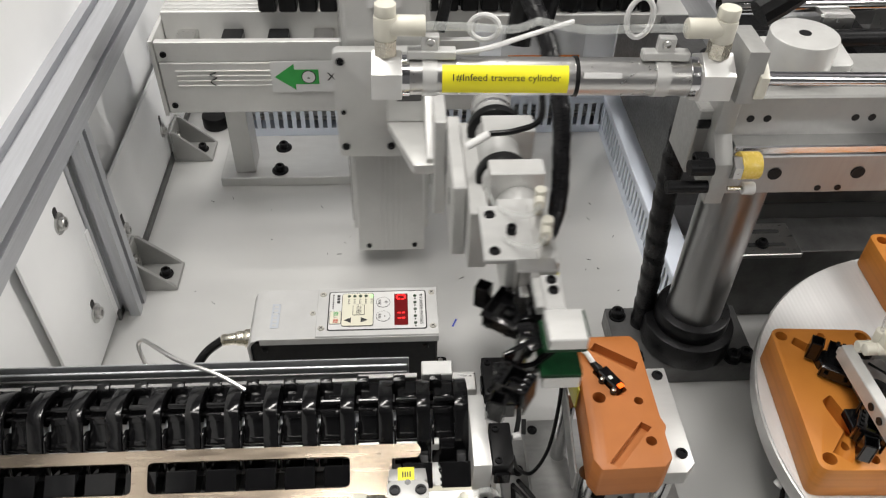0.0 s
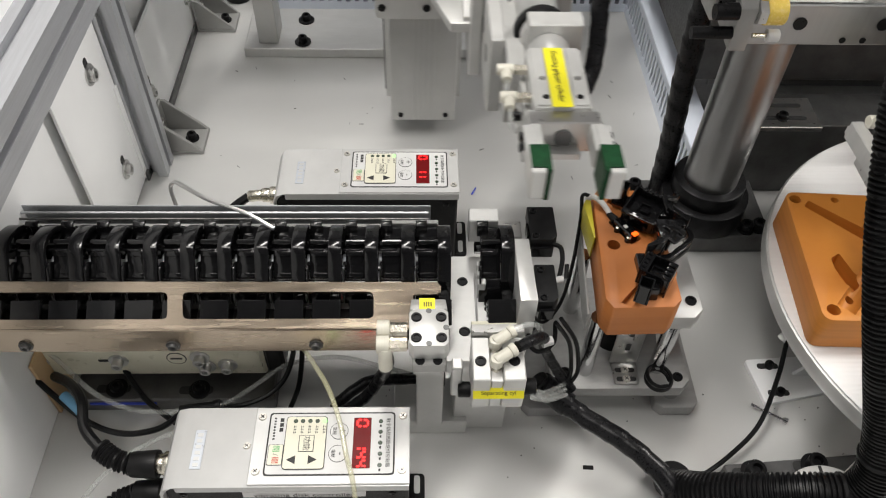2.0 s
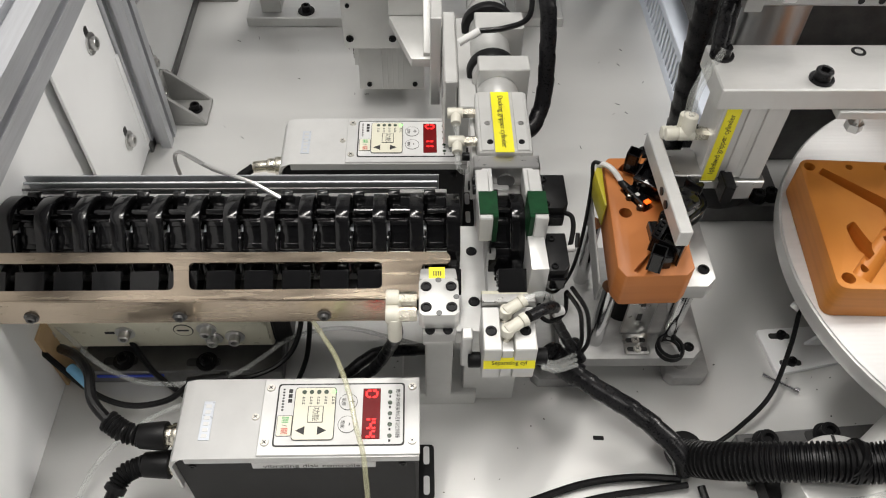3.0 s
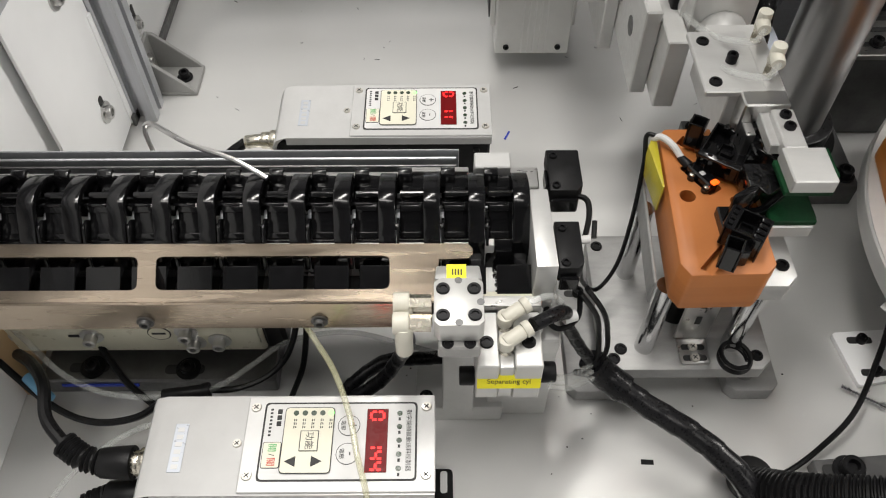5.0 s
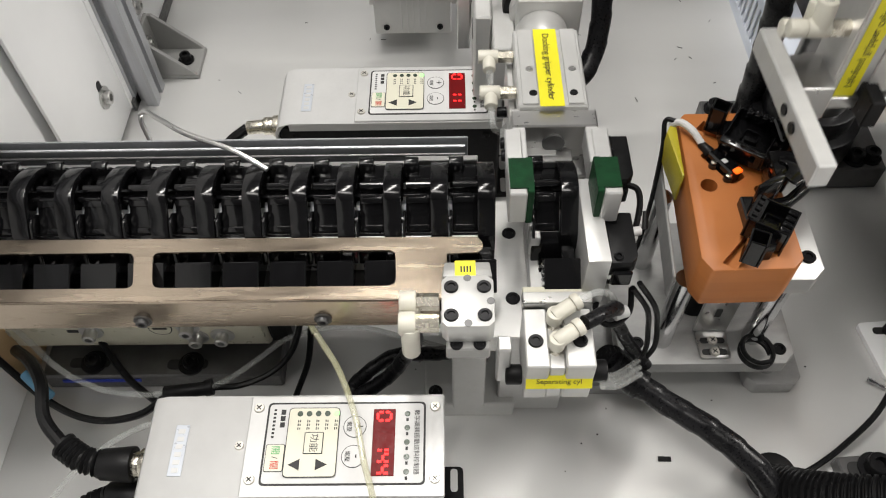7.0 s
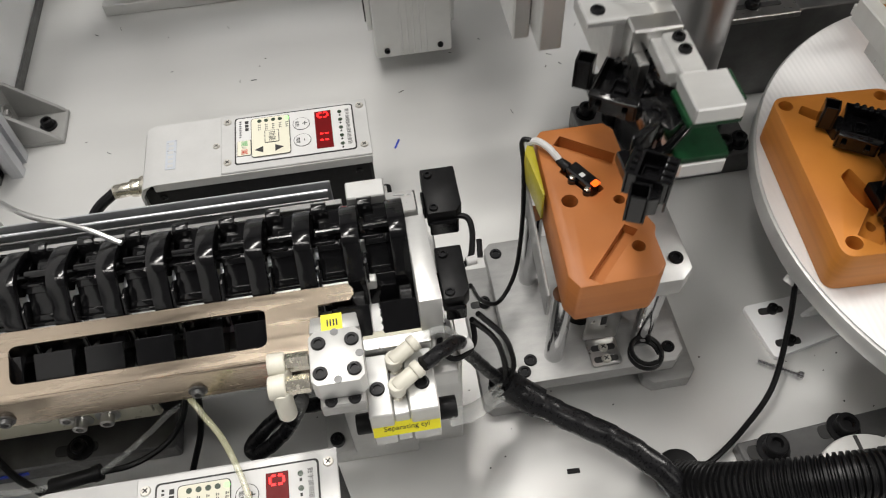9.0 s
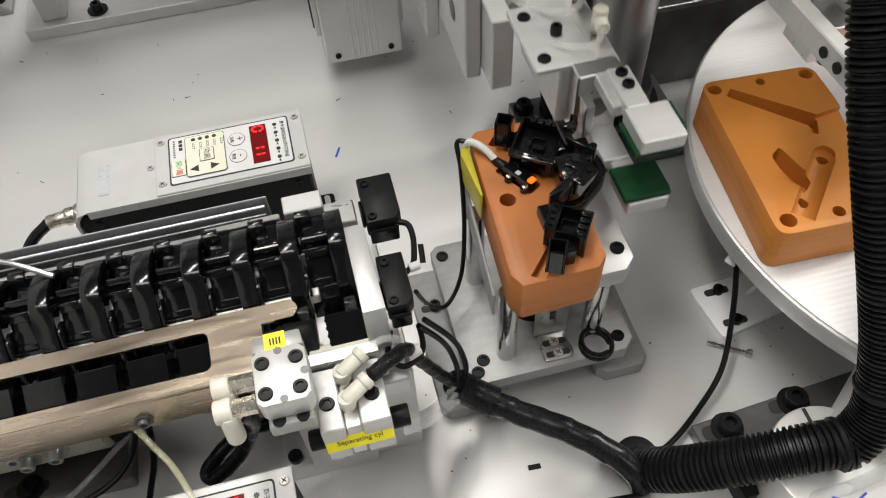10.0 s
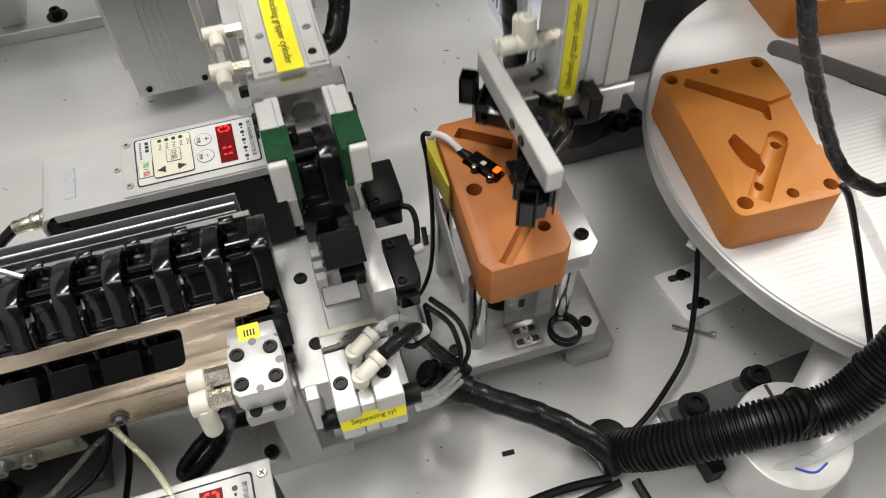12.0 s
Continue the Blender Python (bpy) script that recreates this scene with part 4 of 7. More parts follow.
def shuttle():
    t = thing("separating_shuttle", "aluminium separating shuttle with end stop, two sensors and pneumatic cylinder", "shuttle", (0.05, 0.31, 0.135))
    bm = box(0.024, 0.060, 0.276, 0.350, 0.130, 0.142, 0.0008)
    for i in range(3):
        box(0.0245, 0.031, 0.322 + i * 0.009, 0.328 + i * 0.009, 0.142, 0.160, 0.0006, bm)
    part("carrier", bm, MILLED, t)
    part("end_block", prism([(0.0525, 0.288), (0.0655, 0.288), (0.064, 0.348), (0.0525, 0.348)], 0.140, 0.184, "z", 0.0008), MILLED, t, "tall milled end stop")
    part("rear_block", box(0.0195, 0.0435, 0.374, 0.388, 0.150, 0.176, 0.0008), MILLED, t)
    part("rear_arm", box(0.040, 0.062, 0.366, 0.384, 0.135, 0.166, 0.0008), STEEL, t)
    for yy, dx in ((0.362, 0.0), (0.301, -0.006)):
        s = part("sensor", prism([(0.0665, yy - 0.010), (0.084 + dx, yy - 0.010), (0.088 + dx, yy - 0.005), (0.088 + dx, yy + 0.026), (0.0665, yy + 0.026)], 0.165, 0.178, "z", 0.0010), BLACKMATT, t, "black photoelectric sensor")
        part("sensor_base", box(0.0675, 0.085 + dx, yy - 0.0135, yy - 0.0105, 0.160, 0.172, 0.001), BLACK, s)
        part("sensor_lens", box(0.0645, 0.0664, yy - 0.004, yy + 0.010, 0.166, 0.176, 0.0006), BLACK, s)
        for k in (-0.006, 0.02):
            b = socket_screw(t, (0.0708, yy + k, 0.1782), (0, 0, 1), 0.0028, 0.0016)
    part("cap_plate", box(0.0175, 0.057, 0.266, 0.274, 0.150, 0.160, 0.0006), STEEL, t)
    part("cap_plate", box(0.0185, 0.056, 0.2745, 0.282, 0.140, 0.153, 0.0006), BEIGE, t)
    part("cylinder_body", box(0.0175, 0.0305, 0.228, 0.265, 0.118, 0.156, 0.0008), ANOD, t)
    part("cylinder_body", box(0.0395, 0.0555, 0.228, 0.265, 0.118, 0.156, 0.0008), ANOD, t)
    part("cylinder_core", box(0.0306, 0.0394, 0.229, 0.264, 0.118, 0.152, 0.0008), MILLED, t)
    for x in (0.0235, 0.048):
        socket_screw(t, (x, 0.244, 0.1562), (0, 0, 1), 0.0042, 0.0012)
    tape_label(t, "Separating cyl", pose(0.0365, 0.2275, 0.140, 65, 0, 0), 0.037, 0.010, 0.0046)
    for k, at in enumerate((Vector((0.0345, 0.257, 0.152)), Vector((0.0345, 0.241, 0.152)))):
        part("thread", rod(at, at + Vector((0, 0, 0.006)), 0.0045, 6), BRASS, t)
        bm = rod(at + Vector((0, 0, 0.004)), at + Vector((0, 0, 0.013)), 0.0048, 14, None, None, 0.001)
        rod(at + Vector((-0.001, -0.001, 0.010)), at + Vector((0.010, 0.0055, 0.0125)), 0.0045, 14, bm, None, 0.001)
        rod(at + Vector((0.010, 0.0055, 0.0125)), at + Vector((0.014, 0.0077, 0.0135)), 0.0051, 14, bm, None, 0.0008)
        part("fitting", bm, CREAM, t, "cream elbow fitting")
        tip = at + Vector((0.014, 0.0077, 0.0135))
        if k == 0:
            tip.y += 0.0105
            part("air_tube", sweep([tip, tip + Vector((0.010, 0.004, 0.001)), tip + Vector((0.018, 0.006, -0.004)), tip + Vector((0.023, 0.006, -0.014))], 0.0021, 10, 6), TUBE, t)
    part("inlet", rod((0.0556, 0.240, 0.128), (0.066, 0.240, 0.128), 0.0065, 16, None, None, 0.001), BLACKMATT, t)
    part("inlet", rod((0.0174, 0.240, 0.124), (0.008, 0.240, 0.124), 0.006, 16, None, None, 0.001), BLACKMATT, t)
    for dy, dz in ((0, 0), (-0.005, 0.003), (0.005, -0.002)):
        part("air_tube", sweep([(0.062, 0.244 + dy, 0.128 + dz), (0.078, 0.258 + dy, 0.10 + dz), (0.100, 0.282 + dy, 0.070)], 0.0019, 8, 6), TUBE, t)
    part("sensor_cable", sweep([(0.084, 0.354, 0.171), (0.0905, 0.351, 0.170), (0.0920, 0.344, 0.166), (0.0905, 0.336, 0.160), (0.0880, 0.330, 0.157), (0.0830, 0.327, 0.155)], 0.0019, 8, 6), RUBBER, t)
    part("sensor_cable", sweep([(0.086, 0.292, 0.156), (0.100, 0.292, 0.13), (0.108, 0.296, 0.10), (0.110, 0.293, 0.076), (0.100, 0.288, 0.058)], 0.0018, 8, 6), RUBBER, t)
    part("sensor_cable", sweep([(0.082, 0.290, 0.154), (0.095, 0.290, 0.13), (0.102, 0.294, 0.10), (0.104, 0.291, 0.076), (0.096, 0.286, 0.058)], 0.0018, 8, 6), RUBBER, t)
    part("cable_loop", sweep([(0.066, 0.296, 0.146), (0.062, 0.284, 0.138), (0.070, 0.277, 0.134), (0.082, 0.284, 0.136), (0.083, 0.294, 0.148)], 0.0018, 8, 6), RUBBER, t)
    part("cable_tag", rod((0.072, 0.279, 0.142), (0.080, 0.282, 0.142), 0.0036, 12), PAPER, t)
    part("cable_tag", rod((0.0855, 0.3275, 0.158), (0.0915, 0.3285, 0.158), 0.0028, 12), PAPER, t)
    part("cable_stub", rod((0.0945, 0.3300, 0.157), (0.0955, 0.3400, 0.162), 0.0018, 10), RUBBER, t)
    part("wrapped_cable", sweep([(0.050, 0.260, 0.166), (0.062, 0.268, 0.163), (0.072, 0.279, 0.15), (0.078, 0.289, 0.12), (0.092, 0.292, 0.085), (0.108, 0.290, 0.058)], 0.0042, 20, 8, None, None, (0.0006, 0.0150)), WRAP, t)
    for ob in t.children:
        if ob.name.split(".")[0] in ("cap_plate", "cylinder_body", "cylinder_core", "label_tape", "thread", "fitting", "inlet") or (ob.name.split(".")[0] == "bolt" and ob.location.y < -0.05):
            ob.location.y += 0.0105
    return t


SHUTTLE = shuttle()


# ---- docking fixture ----
def fixture():
    t = thing("docking_fixture", "orange tooling block on silver posts over two bolted plates", "fixture", (0.165, 0.345, 0.0))
    base = Vector(t.location)
    out = [(0.147, 0.404), (0.188, 0.404), (0.193, 0.397), (0.193, 0.325), (0.1955, 0.318), (0.193, 0.312), (0.193, 0.291), (0.186, 0.284), (0.1415, 0.283), (0.1365, 0.292), (0.142, 0.398)]
    blk = part("block", prism(out, 0.146, 0.181, "z", 0.0016), SHADED_ORANGE, t, "orange tooling-board block with milled pockets")
    cuts = []
    for x, y, r in ((0.151, 0.344, 0.005), (0.180, 0.340, 0.0035), (0.181, 0.305, 0.004)):
        cuts.append(rod((x, y, 0.16), (x, y, 0.2), r, 20))
    cuts.append(prism([(0.152, 0.390), (0.158, 0.397), (0.188, 0.376), (0.183, 0.367)], 0.172, 0.19, "z"))
    cuts.append(prism(rounded([(0.1500, 0.3680), (0.1590, 0.3735), (0.1740, 0.3500), (0.1650, 0.3440)], 0.002), 0.174, 0.19, "z"))
    cuts.append(prism([(0.1475, 0.2885), (0.1535, 0.2835), (0.1840, 0.3165), (0.1775, 0.3215)], 0.174, 0.19, "z"))
    for c in cuts:
        bmesh.ops.translate(c, verts=c.verts, vec=-base)
    carve(blk, cuts)
    part("support_plate", prism([(0.150, 0.300), (0.214, 0.300), (0.222, 0.308), (0.222, 0.398), (0.150, 0.398)], 0.130, 0.1455, "z", 0.0008), MILLED, t)
    part("side_sheet", box(0.1325, 0.1345, 0.300, 0.392, 0.128, 0.150, 0.0006, None, pose(0, 0, 0, 0, 0, -4)), PLATEDULL, t)
    for x, y in ((0.214, 0.316), (0.214, 0.39)):
        socket_screw(t, (x, y, 0.1457), (0, 0, 1), 0.0046, 0.0016)
    for x, y in ((0.144, 0.312), (0.207, 0.314), (0.140, 0.378), (0.207, 0.388)):
        part("post", rod((x, y, 0.052), (x, y, 0.130), 0.0068, 18), CHROME, t)
    part("cylinder", rod((0.172, 0.345, 0.052), (0.172, 0.345, 0.135), 0.014, 22), BLACKMATT, t)
    part("cylinder_rod", rod((0.172, 0.325, 0.10), (0.172, 0.325, 0.145), 0.010, 18), CHROME, t)
    part("plate", prism([(0.113, 0.293), (0.226, 0.293), (0.234, 0.301), (0.234, 0.415), (0.118, 0.415), (0.113, 0.41)], 0.040, 0.0525, "z", 0.0008), PLATEDULL, t, "milled aluminium plate with chamfered corners")
    for x, y in ((0.121, 0.302), (0.224, 0.304), (0.121, 0.404), (0.224, 0.404), (0.127, 0.31)):
        socket_screw(t, (x, y, 0.0527), (0, 0, 1), 0.0046, 0.0014)
    for x in (0.125, 0.228):
        for y in (0.312, 0.40):
            part("spacer", rod((x, y, 0.014), (x, y, 0.040), 0.0075, 16), CHROME, t)
    for x0, x1 in ((0.093, 0.138), (0.213, 0.252)):
        part("foot_plate", prism([(x0 + 0.006, 0.296), (x1 - 0.006, 0.296), (x1, 0.302), (x1, 0.42), (x0, 0.42), (x0, 0.302)], 0, 0.014, "z", 0.0008), PLATEDULL, t)
    for y in (0.312, 0.385):
        # shade of the foot slot as a flat black plate
        part("slot", prism(rounded([(0.098, y - 0.003), (0.112, y - 0.003), (0.112, y + 0.003), (0.098, y + 0.003)], 0.003), 0.0142, 0.0146, "z"), INK_SHADE, t)
        socket_screw(t, (0.109, y, 0.0146), (0, 0, 1), 0.0045, 0.005)
    # small slotted bracket with two cross-head screws
    part("bracket_foot", prism(rounded([(0.168, 0.2965), (0.189, 0.2965), (0.189, 0.318), (0.168, 0.318)], 0.003), 0.0527, 0.0547, "z", 0.0004), STEEL, t)
    part("bracket_upright", box(0.166, 0.190, 0.3175, 0.3195, 0.0547, 0.118, 0.0006), STEEL, t)
    for yy in (0.301, 0.310):
        part("slot", prism(rounded([(0.170, yy - 0.0022), (0.187, yy - 0.0022), (0.187, yy + 0.0022), (0.170, yy + 0.0022)], 0.0022), 0.0548, 0.0552, "z"), INK_SHADE, t)
        cross_screw(t, (0.1785, yy, 0.0555), 0.0036)
    for z in (0.075, 0.095):
        part("slot", box(0.176, 0.180, 0.3168, 0.3174, z, z + 0.009, 0), INK_SHADE, t)
    # sensor eye with glowing lamp and white lead
    turn = pose(0, 0, 0, 0, 0, -60)
    eye = part("sensor_eye", box(0.1520, 0.1730, 0.3545, 0.3635, 0.1745, 0.1865, 0.001, None, turn), BLACK, t, "black sensor eye with glowing indicator")
    part("indicator", box(0.1655, 0.1695, 0.3475, 0.3525, 0.1860, 0.1878, 0.0006, None, turn), ORANGELED, eye, "glowing orange indicator lamp")
    part("print_bar", box(0.1600, 0.1632, 0.3565, 0.3595, 0.1866, 0.1868, 0, None, turn), PAPER, eye)
    part("strain_relief", rod((0.1565, 0.3690, 0.1815), (0.1515, 0.3760, 0.1830), 0.0036, 12, None, 0.0024, 0.0004), BLACKMATT, eye)
    for sx, sy in ((0.1560, 0.3585), (0.1625, 0.3480)):
        part("screw_seat", rod((sx, sy, 0.178), (sx, sy, 0.1842), 0.0028, 16), BLACK, eye)
        part("screw", rod((sx, sy, 0.1842), (sx, sy, 0.1856), 0.0019, 14, None, None, 0.0003), BRASS, eye, "brass screw")
    part("sensor_lead", sweep([(0.1525, 0.3748, 0.183), (0.147, 0.383, 0.187), (0.141, 0.390, 0.187), (0.137, 0.393, 0.182)], 0.0023, 10, 6), PAPER, t, "white sensor lead")
    part("flag", prism([(0.138, 0.396), (0.133, 0.386), (0.136, 0.350), (0.1375, 0.350), (0.1395, 0.390)], 0.160, 0.183, "z", 0.0006), OLIVE, t, "dull yellow tape flag")
    part("sensor_cable", sweep([(0.139, 0.392, 0.186), (0.133, 0.394, 0.184), (0.133, 0.385, 0.168), (0.131, 0.372, 0.125), (0.124, 0.357, 0.092), (0.110, 0.344, 0.080), (0.096, 0.336, 0.10), (0.087, 0.322, 0.14)], 0.0016, 8, 8), RUBBER, t)
    loop = [(0.2045 + 0.0105 * math.cos(a), 0.2975 + 0.0115 * math.sin(a), 0.0565 + 0.0009 * a) for a in [k * 0.6 for k in range(20)]]
    part("cable_loop", sweep(loop, 0.0018, 8, 3), RUBBER, t, "coiled black sensor cable")
    part("cable_tag", rod((0.207, 0.319, 0.078), (0.204, 0.331, 0.095), 0.0038, 12), PAPER, t)
    part("loop_tail", sweep([(0.209, 0.306, 0.062), (0.207, 0.319, 0.078)], 0.0022, 8, 4), RUBBER, t)
    part("loop_tail", sweep([(0.204, 0.331, 0.095), (0.199, 0.334, 0.104), (0.190, 0.330, 0.11)], 0.0022, 8, 4), RUBBER, t)
    return t


fixture()


# ---- controllers ----
def digit_bars(parent, digits, x, y, z, w, h, pitch):
    """Seven-segment digits read from the side (their tops towards -x)."""
    table = {"0": "abcdef", "1": "bc", "4": "bcfg", "7": "abc", "3": "abcdg"}
    k = h * 0.09
    seg = {"a": (0, h, w, h), "b": (w, h / 2, w, h), "c": (w, 0, w, h / 2), "d": (0, 0, w, 0), "e": (0, 0, 0, h / 2), "f": (0, h / 2, 0, h), "g": (0, h / 2, w, h / 2)}
    for i, d in enumerate(digits):
        if d == " ":
            continue
        bm = bmesh.new()
        for s in table[d]:
            u0, v0, u1, v1 = seg[s]
            # u runs towards -y, v towards +x
            box(x - h / 2 + min(v0, v1) - (k if v0 == v1 else -k), x - h / 2 + max(v0, v1) + (k if v0 == v1 else -k),
                y - i * pitch - max(u0, u1) - (k if u0 == u1 else -k), y - i * pitch - min(u0, u1) + (k if u0 == u1 else -k), z, z + 0.0002, 0, bm)
        part("digit", bm, REDLED, parent)


def controller(x, y, label, tag, strip_words, digits):
    """A vibration controller lying on its back; x, y: the middle of the four panel screws."""
    t = thing("vibration_controller", label, "controller", (x, y, 0), "vibration controllers on the base plate")
    zt = 0.1015
    x0, x1 = x - 0.121, x + 0.0575
    y0, y1 = y - 0.033, y + 0.0305
    part("case", box(x0 + 0.002, x1 - 0.001, y0 + 0.003, y1 - 0.003, 0.004, zt - 0.006, 0.002), PANELBLACK, t, "black crinkle-painted lower case")
    # silver cover with a rounded shoulder
    cov = prism([(x0 + 0.010, zt - 0.0012), (x1 - 0.062 * 0, zt - 0.0012), (x1, zt), (x0 + 0.012, zt), (x0 + 0.004, zt - 0.003), (x0, zt - 0.011), (x0, zt - 0.05), (x0 + 0.002, zt - 0.05), (x0 + 0.002, zt - 0.012), (x0 + 0.006, zt - 0.005)], y0, y1, "y", 0)
    part("cover", cov, PLATE_GREY, t, "silver sheet cover with a rounded shoulder")
    for yy in (y0, y1 - 0.0016):
        part("cover_edge", box(x0 + 0.012, x1, yy, yy + 0.0016, zt - 0.008, zt - 0.0012, 0.0004), PLATE_GREY, t)
    panel = part("panel", box(x - 0.0575, x1 + 0.0005, y0 + 0.001, y1 - 0.001, zt, zt + 0.0016, 0.0005), PLATE_GREY, t)
    for dx in (-0.0525, 0.0525):
        for dy in (-0.0218, 0.0218):
            cross_screw(t, (x + dx, y + dy, zt + 0.0016), 0.0034)
    cross_screw(t, (x - 0.0615, y - 0.001, zt), 0.003)
    part("rating_plate", box(x - 0.1005, x - 0.0925, y - 0.019, y + 0.012, zt, zt + 0.0006, 0.0002), RATING, t, "blue-silver rating plate with worn print")
    for k in range(6):
        part("print_bar", box(x - 0.0985, x - 0.0945, y - 0.017 + k * 0.0047, y - 0.0142 + k * 0.0047, zt + 0.0006, zt + 0.0008, 0), PLATE_GREY, t)
    zz = zt + 0.0017
    part("panel_border", prism(rounded([(x - 0.047, y - 0.0255), (x + 0.047, y - 0.0255), (x + 0.047, y + 0.025), (x - 0.047, y + 0.025)], 0.003), zz, zz + 0.0002, "z"), INK_SHADE, panel)
    part("panel_face", prism(rounded([(x - 0.0458, y - 0.0243), (x + 0.0458, y - 0.0243), (x + 0.0458, y + 0.0238), (x - 0.0458, y + 0.0238)], 0.0025), zz + 0.0002, zz + 0.0004, "z"), PAPER, panel)
    zf = zz + 0.0004
    for k in range(3):
        part("logo_bar", box(x - 0.0388, x - 0.0360, y + 0.0172 - k * 0.0040, y + 0.0204 - k * 0.0040, zf, zf + 0.0001, 0), INK_SHADE, panel)
    for k in range(8):
        part("print_bar", box(x - 0.0432, x - 0.0416, y + 0.0195 - k * 0.0024, y + 0.0208 - k * 0.0024, zf, zf + 0.0001, 0), INK_SHADE, panel)
    key_edge = part("key_edge", prism(rounded([(x - 0.0452, y - 0.0176), (x - 0.0342, y - 0.0176), (x - 0.0342, y - 0.0012), (x - 0.0452, y - 0.0012)], 0.0012), zf, zf + 0.0003, "z"), INK_SHADE, panel)
    part("key", prism(rounded([(x - 0.0448, y - 0.0172), (x - 0.0346, y - 0.0172), (x - 0.0346, y - 0.0016), (x - 0.0448, y - 0.0016)], 0.001), zf + 0.0003, zf + 0.0006, "z"), KEYPAD, key_edge)
    writing("lettering", "開", panel, 0.0056, pose(x - 0.0397, y - 0.0050, zf + 0.0008, 0, 0, -90), KEYGREEN)
    writing("lettering", "/", panel, 0.0050, pose(x - 0.0397, y - 0.0094, zf + 0.0008, 0, 0, -90))
    writing("lettering", "關", panel, 0.0056, pose(x - 0.0397, y - 0.0138, zf + 0.0008, 0, 0, -90), KEYRED)
    pad_edge = part("keypad_edge", prism(rounded([(x - 0.0340, y - 0.0212), (x - 0.0036, y - 0.0212), (x - 0.0036, y + 0.0212), (x - 0.0340, y + 0.0212)], 0.0028), zf + 0.0007, zf + 0.0009, "z"), INK_SHADE, panel)
    pad = part("keypad", prism(rounded([(x - 0.0335, y - 0.0207), (x - 0.0041, y - 0.0207), (x - 0.0041, y + 0.0207), (x - 0.0335, y + 0.0207)], 0.0025), zf + 0.0009, zf + 0.0011, "z"), KEYPAD, panel, "cream membrane keypad")
    zk = zf + 0.0011
    for k in range(5):
        lx = x - 0.0272 + k * 0.0054
        part("lamp", rod((lx, y + 0.0172, zk), (lx, y + 0.0172, zk + 0.0003), 0.0017, 12), GREENLED if k == 4 else GREENOFF, pad)
        for j in range(3):
            part("print_bar", box(lx - 0.0009, lx - 0.0003, y + 0.0118 - j * 0.0023, y + 0.0134 - j * 0.0023, zk, zk + 0.0001, 0), INK_SHADE, pad)
            part("print_bar", box(lx + 0.0002, lx + 0.0008, y + 0.0120 - j * 0.0023, y + 0.0132 - j * 0.0023, zk, zk + 0.0001, 0), INK_SHADE, pad)
    k2 = part("function_key", box(x - 0.0234, x - 0.0122, y - 0.0076, y + 0.0056, zk, zk + 0.0003, 0.0003), INK_SHADE, pad)
    part("function_face", box(x - 0.0229, x - 0.0127, y - 0.0071, y + 0.0051, zk + 0.0003, zk + 0.0005, 0), KEYPAD, k2)
    writing("lettering", "功能", pad, 0.0056, pose(x - 0.0178, y - 0.001, zk + 0.0006, 0, 0, -90))
    for k in (-1, 1):
        part("arrow_key", prism([(x - 0.0202 + k * 0.0112, y - 0.0138), (x - 0.0202 + k * 0.0046, y - 0.0104), (x - 0.0202 + k * 0.0046, y - 0.0172)], zk, zk + 0.0002, "z"), INK_SHADE, pad)
    for yy, sign in ((y + 0.0093, "+"), (y - 0.0088, "-")):
        r = part("round_key", rod((x + 0.0055, yy, zf), (x + 0.0055, yy, zf + 0.0003), 0.0068, 24), INK_SHADE, panel)
        part("round_face", rod((x + 0.0055, yy, zf), (x + 0.0055, yy, zf + 0.0004), 0.0064, 24), PAPER, r)
        writing("lettering", sign, panel, 0.0085, pose(x + 0.0078, yy, zf + 0.0005, 0, 0, -90))
        writing("lettering", "電壓", panel, 0.0033, pose(x + 0.0020, yy, zf + 0.0005, 0, 0, -90))
    win = part("display", box(x + 0.0162, x + 0.0292, y - 0.0205, y + 0.0202, zf, zf + 0.0006, 0.0003), REDGLASS, panel, "red display window")
    digit_bars(win, digits[0], x + 0.0227, y + 0.0180, zf + 0.0007, 0.0052, 0.0078, 0.0075)
    digit_bars(win, digits[1:], x + 0.0227, y - 0.0010, zf + 0.0007, 0.0044, 0.0078, 0.0068)
    for k in range(5):
        part("lamp", rod((x + 0.0362, y + 0.0172 - k * 0.0088, zf), (x + 0.0362, y + 0.0172 - k * 0.0088, zf + 0.0003), 0.0017, 12), GREENOFF, panel)
        part("print_bar", box(x + 0.0355, x + 0.0369, y + 0.0125 - k * 0.0088, y + 0.0145 - k * 0.0088, zf, zf + 0.0001, 0), INK_SHADE, panel)
    writing("lettering", "數字調頻振動送料控制器", panel, 0.0036, pose(x + 0.0417, y, zf + 0.0001, 0, 0, -90))
    # mounting foot, connector and cable
    foot = part("mounting_foot", prism(rounded([(x1 - 0.004, y - 0.025), (x1 + 0.012, y - 0.025), (x1 + 0.012, y + 0.022), (x1 - 0.004, y + 0.022)], 0.004), 0.0, 0.004, "z", 0.0004), BLACKMATT, t)
    for dy in (-0.014, 0.012):
        part("slot", prism(rounded([(x1 + 0.003, y + dy - 0.008), (x1 + 0.008, y + dy - 0.008), (x1 + 0.008, y + dy + 0.008), (x1 + 0.003, y + dy + 0.008)], 0.0025), 0.0041, 0.0044, "z"), PAPER, foot)
    for xx in (x0 + 0.015, x1 - 0.012):
        socket_screw(t, (xx, y0 + 0.0028, zt - 0.018), (0, -1, 0), 0.0028, 0.001)
    if strip_words:
        m = pose(x - 0.018, y0 - 0.0004, zt - 0.0125, 90, 0, 0)
        tp = part("label_strip", box(x - 0.062, x + 0.026, y0 - 0.0003, y0 + 0.0031, zt - 0.0165, zt - 0.0085, 0.0002), PAPER, t)
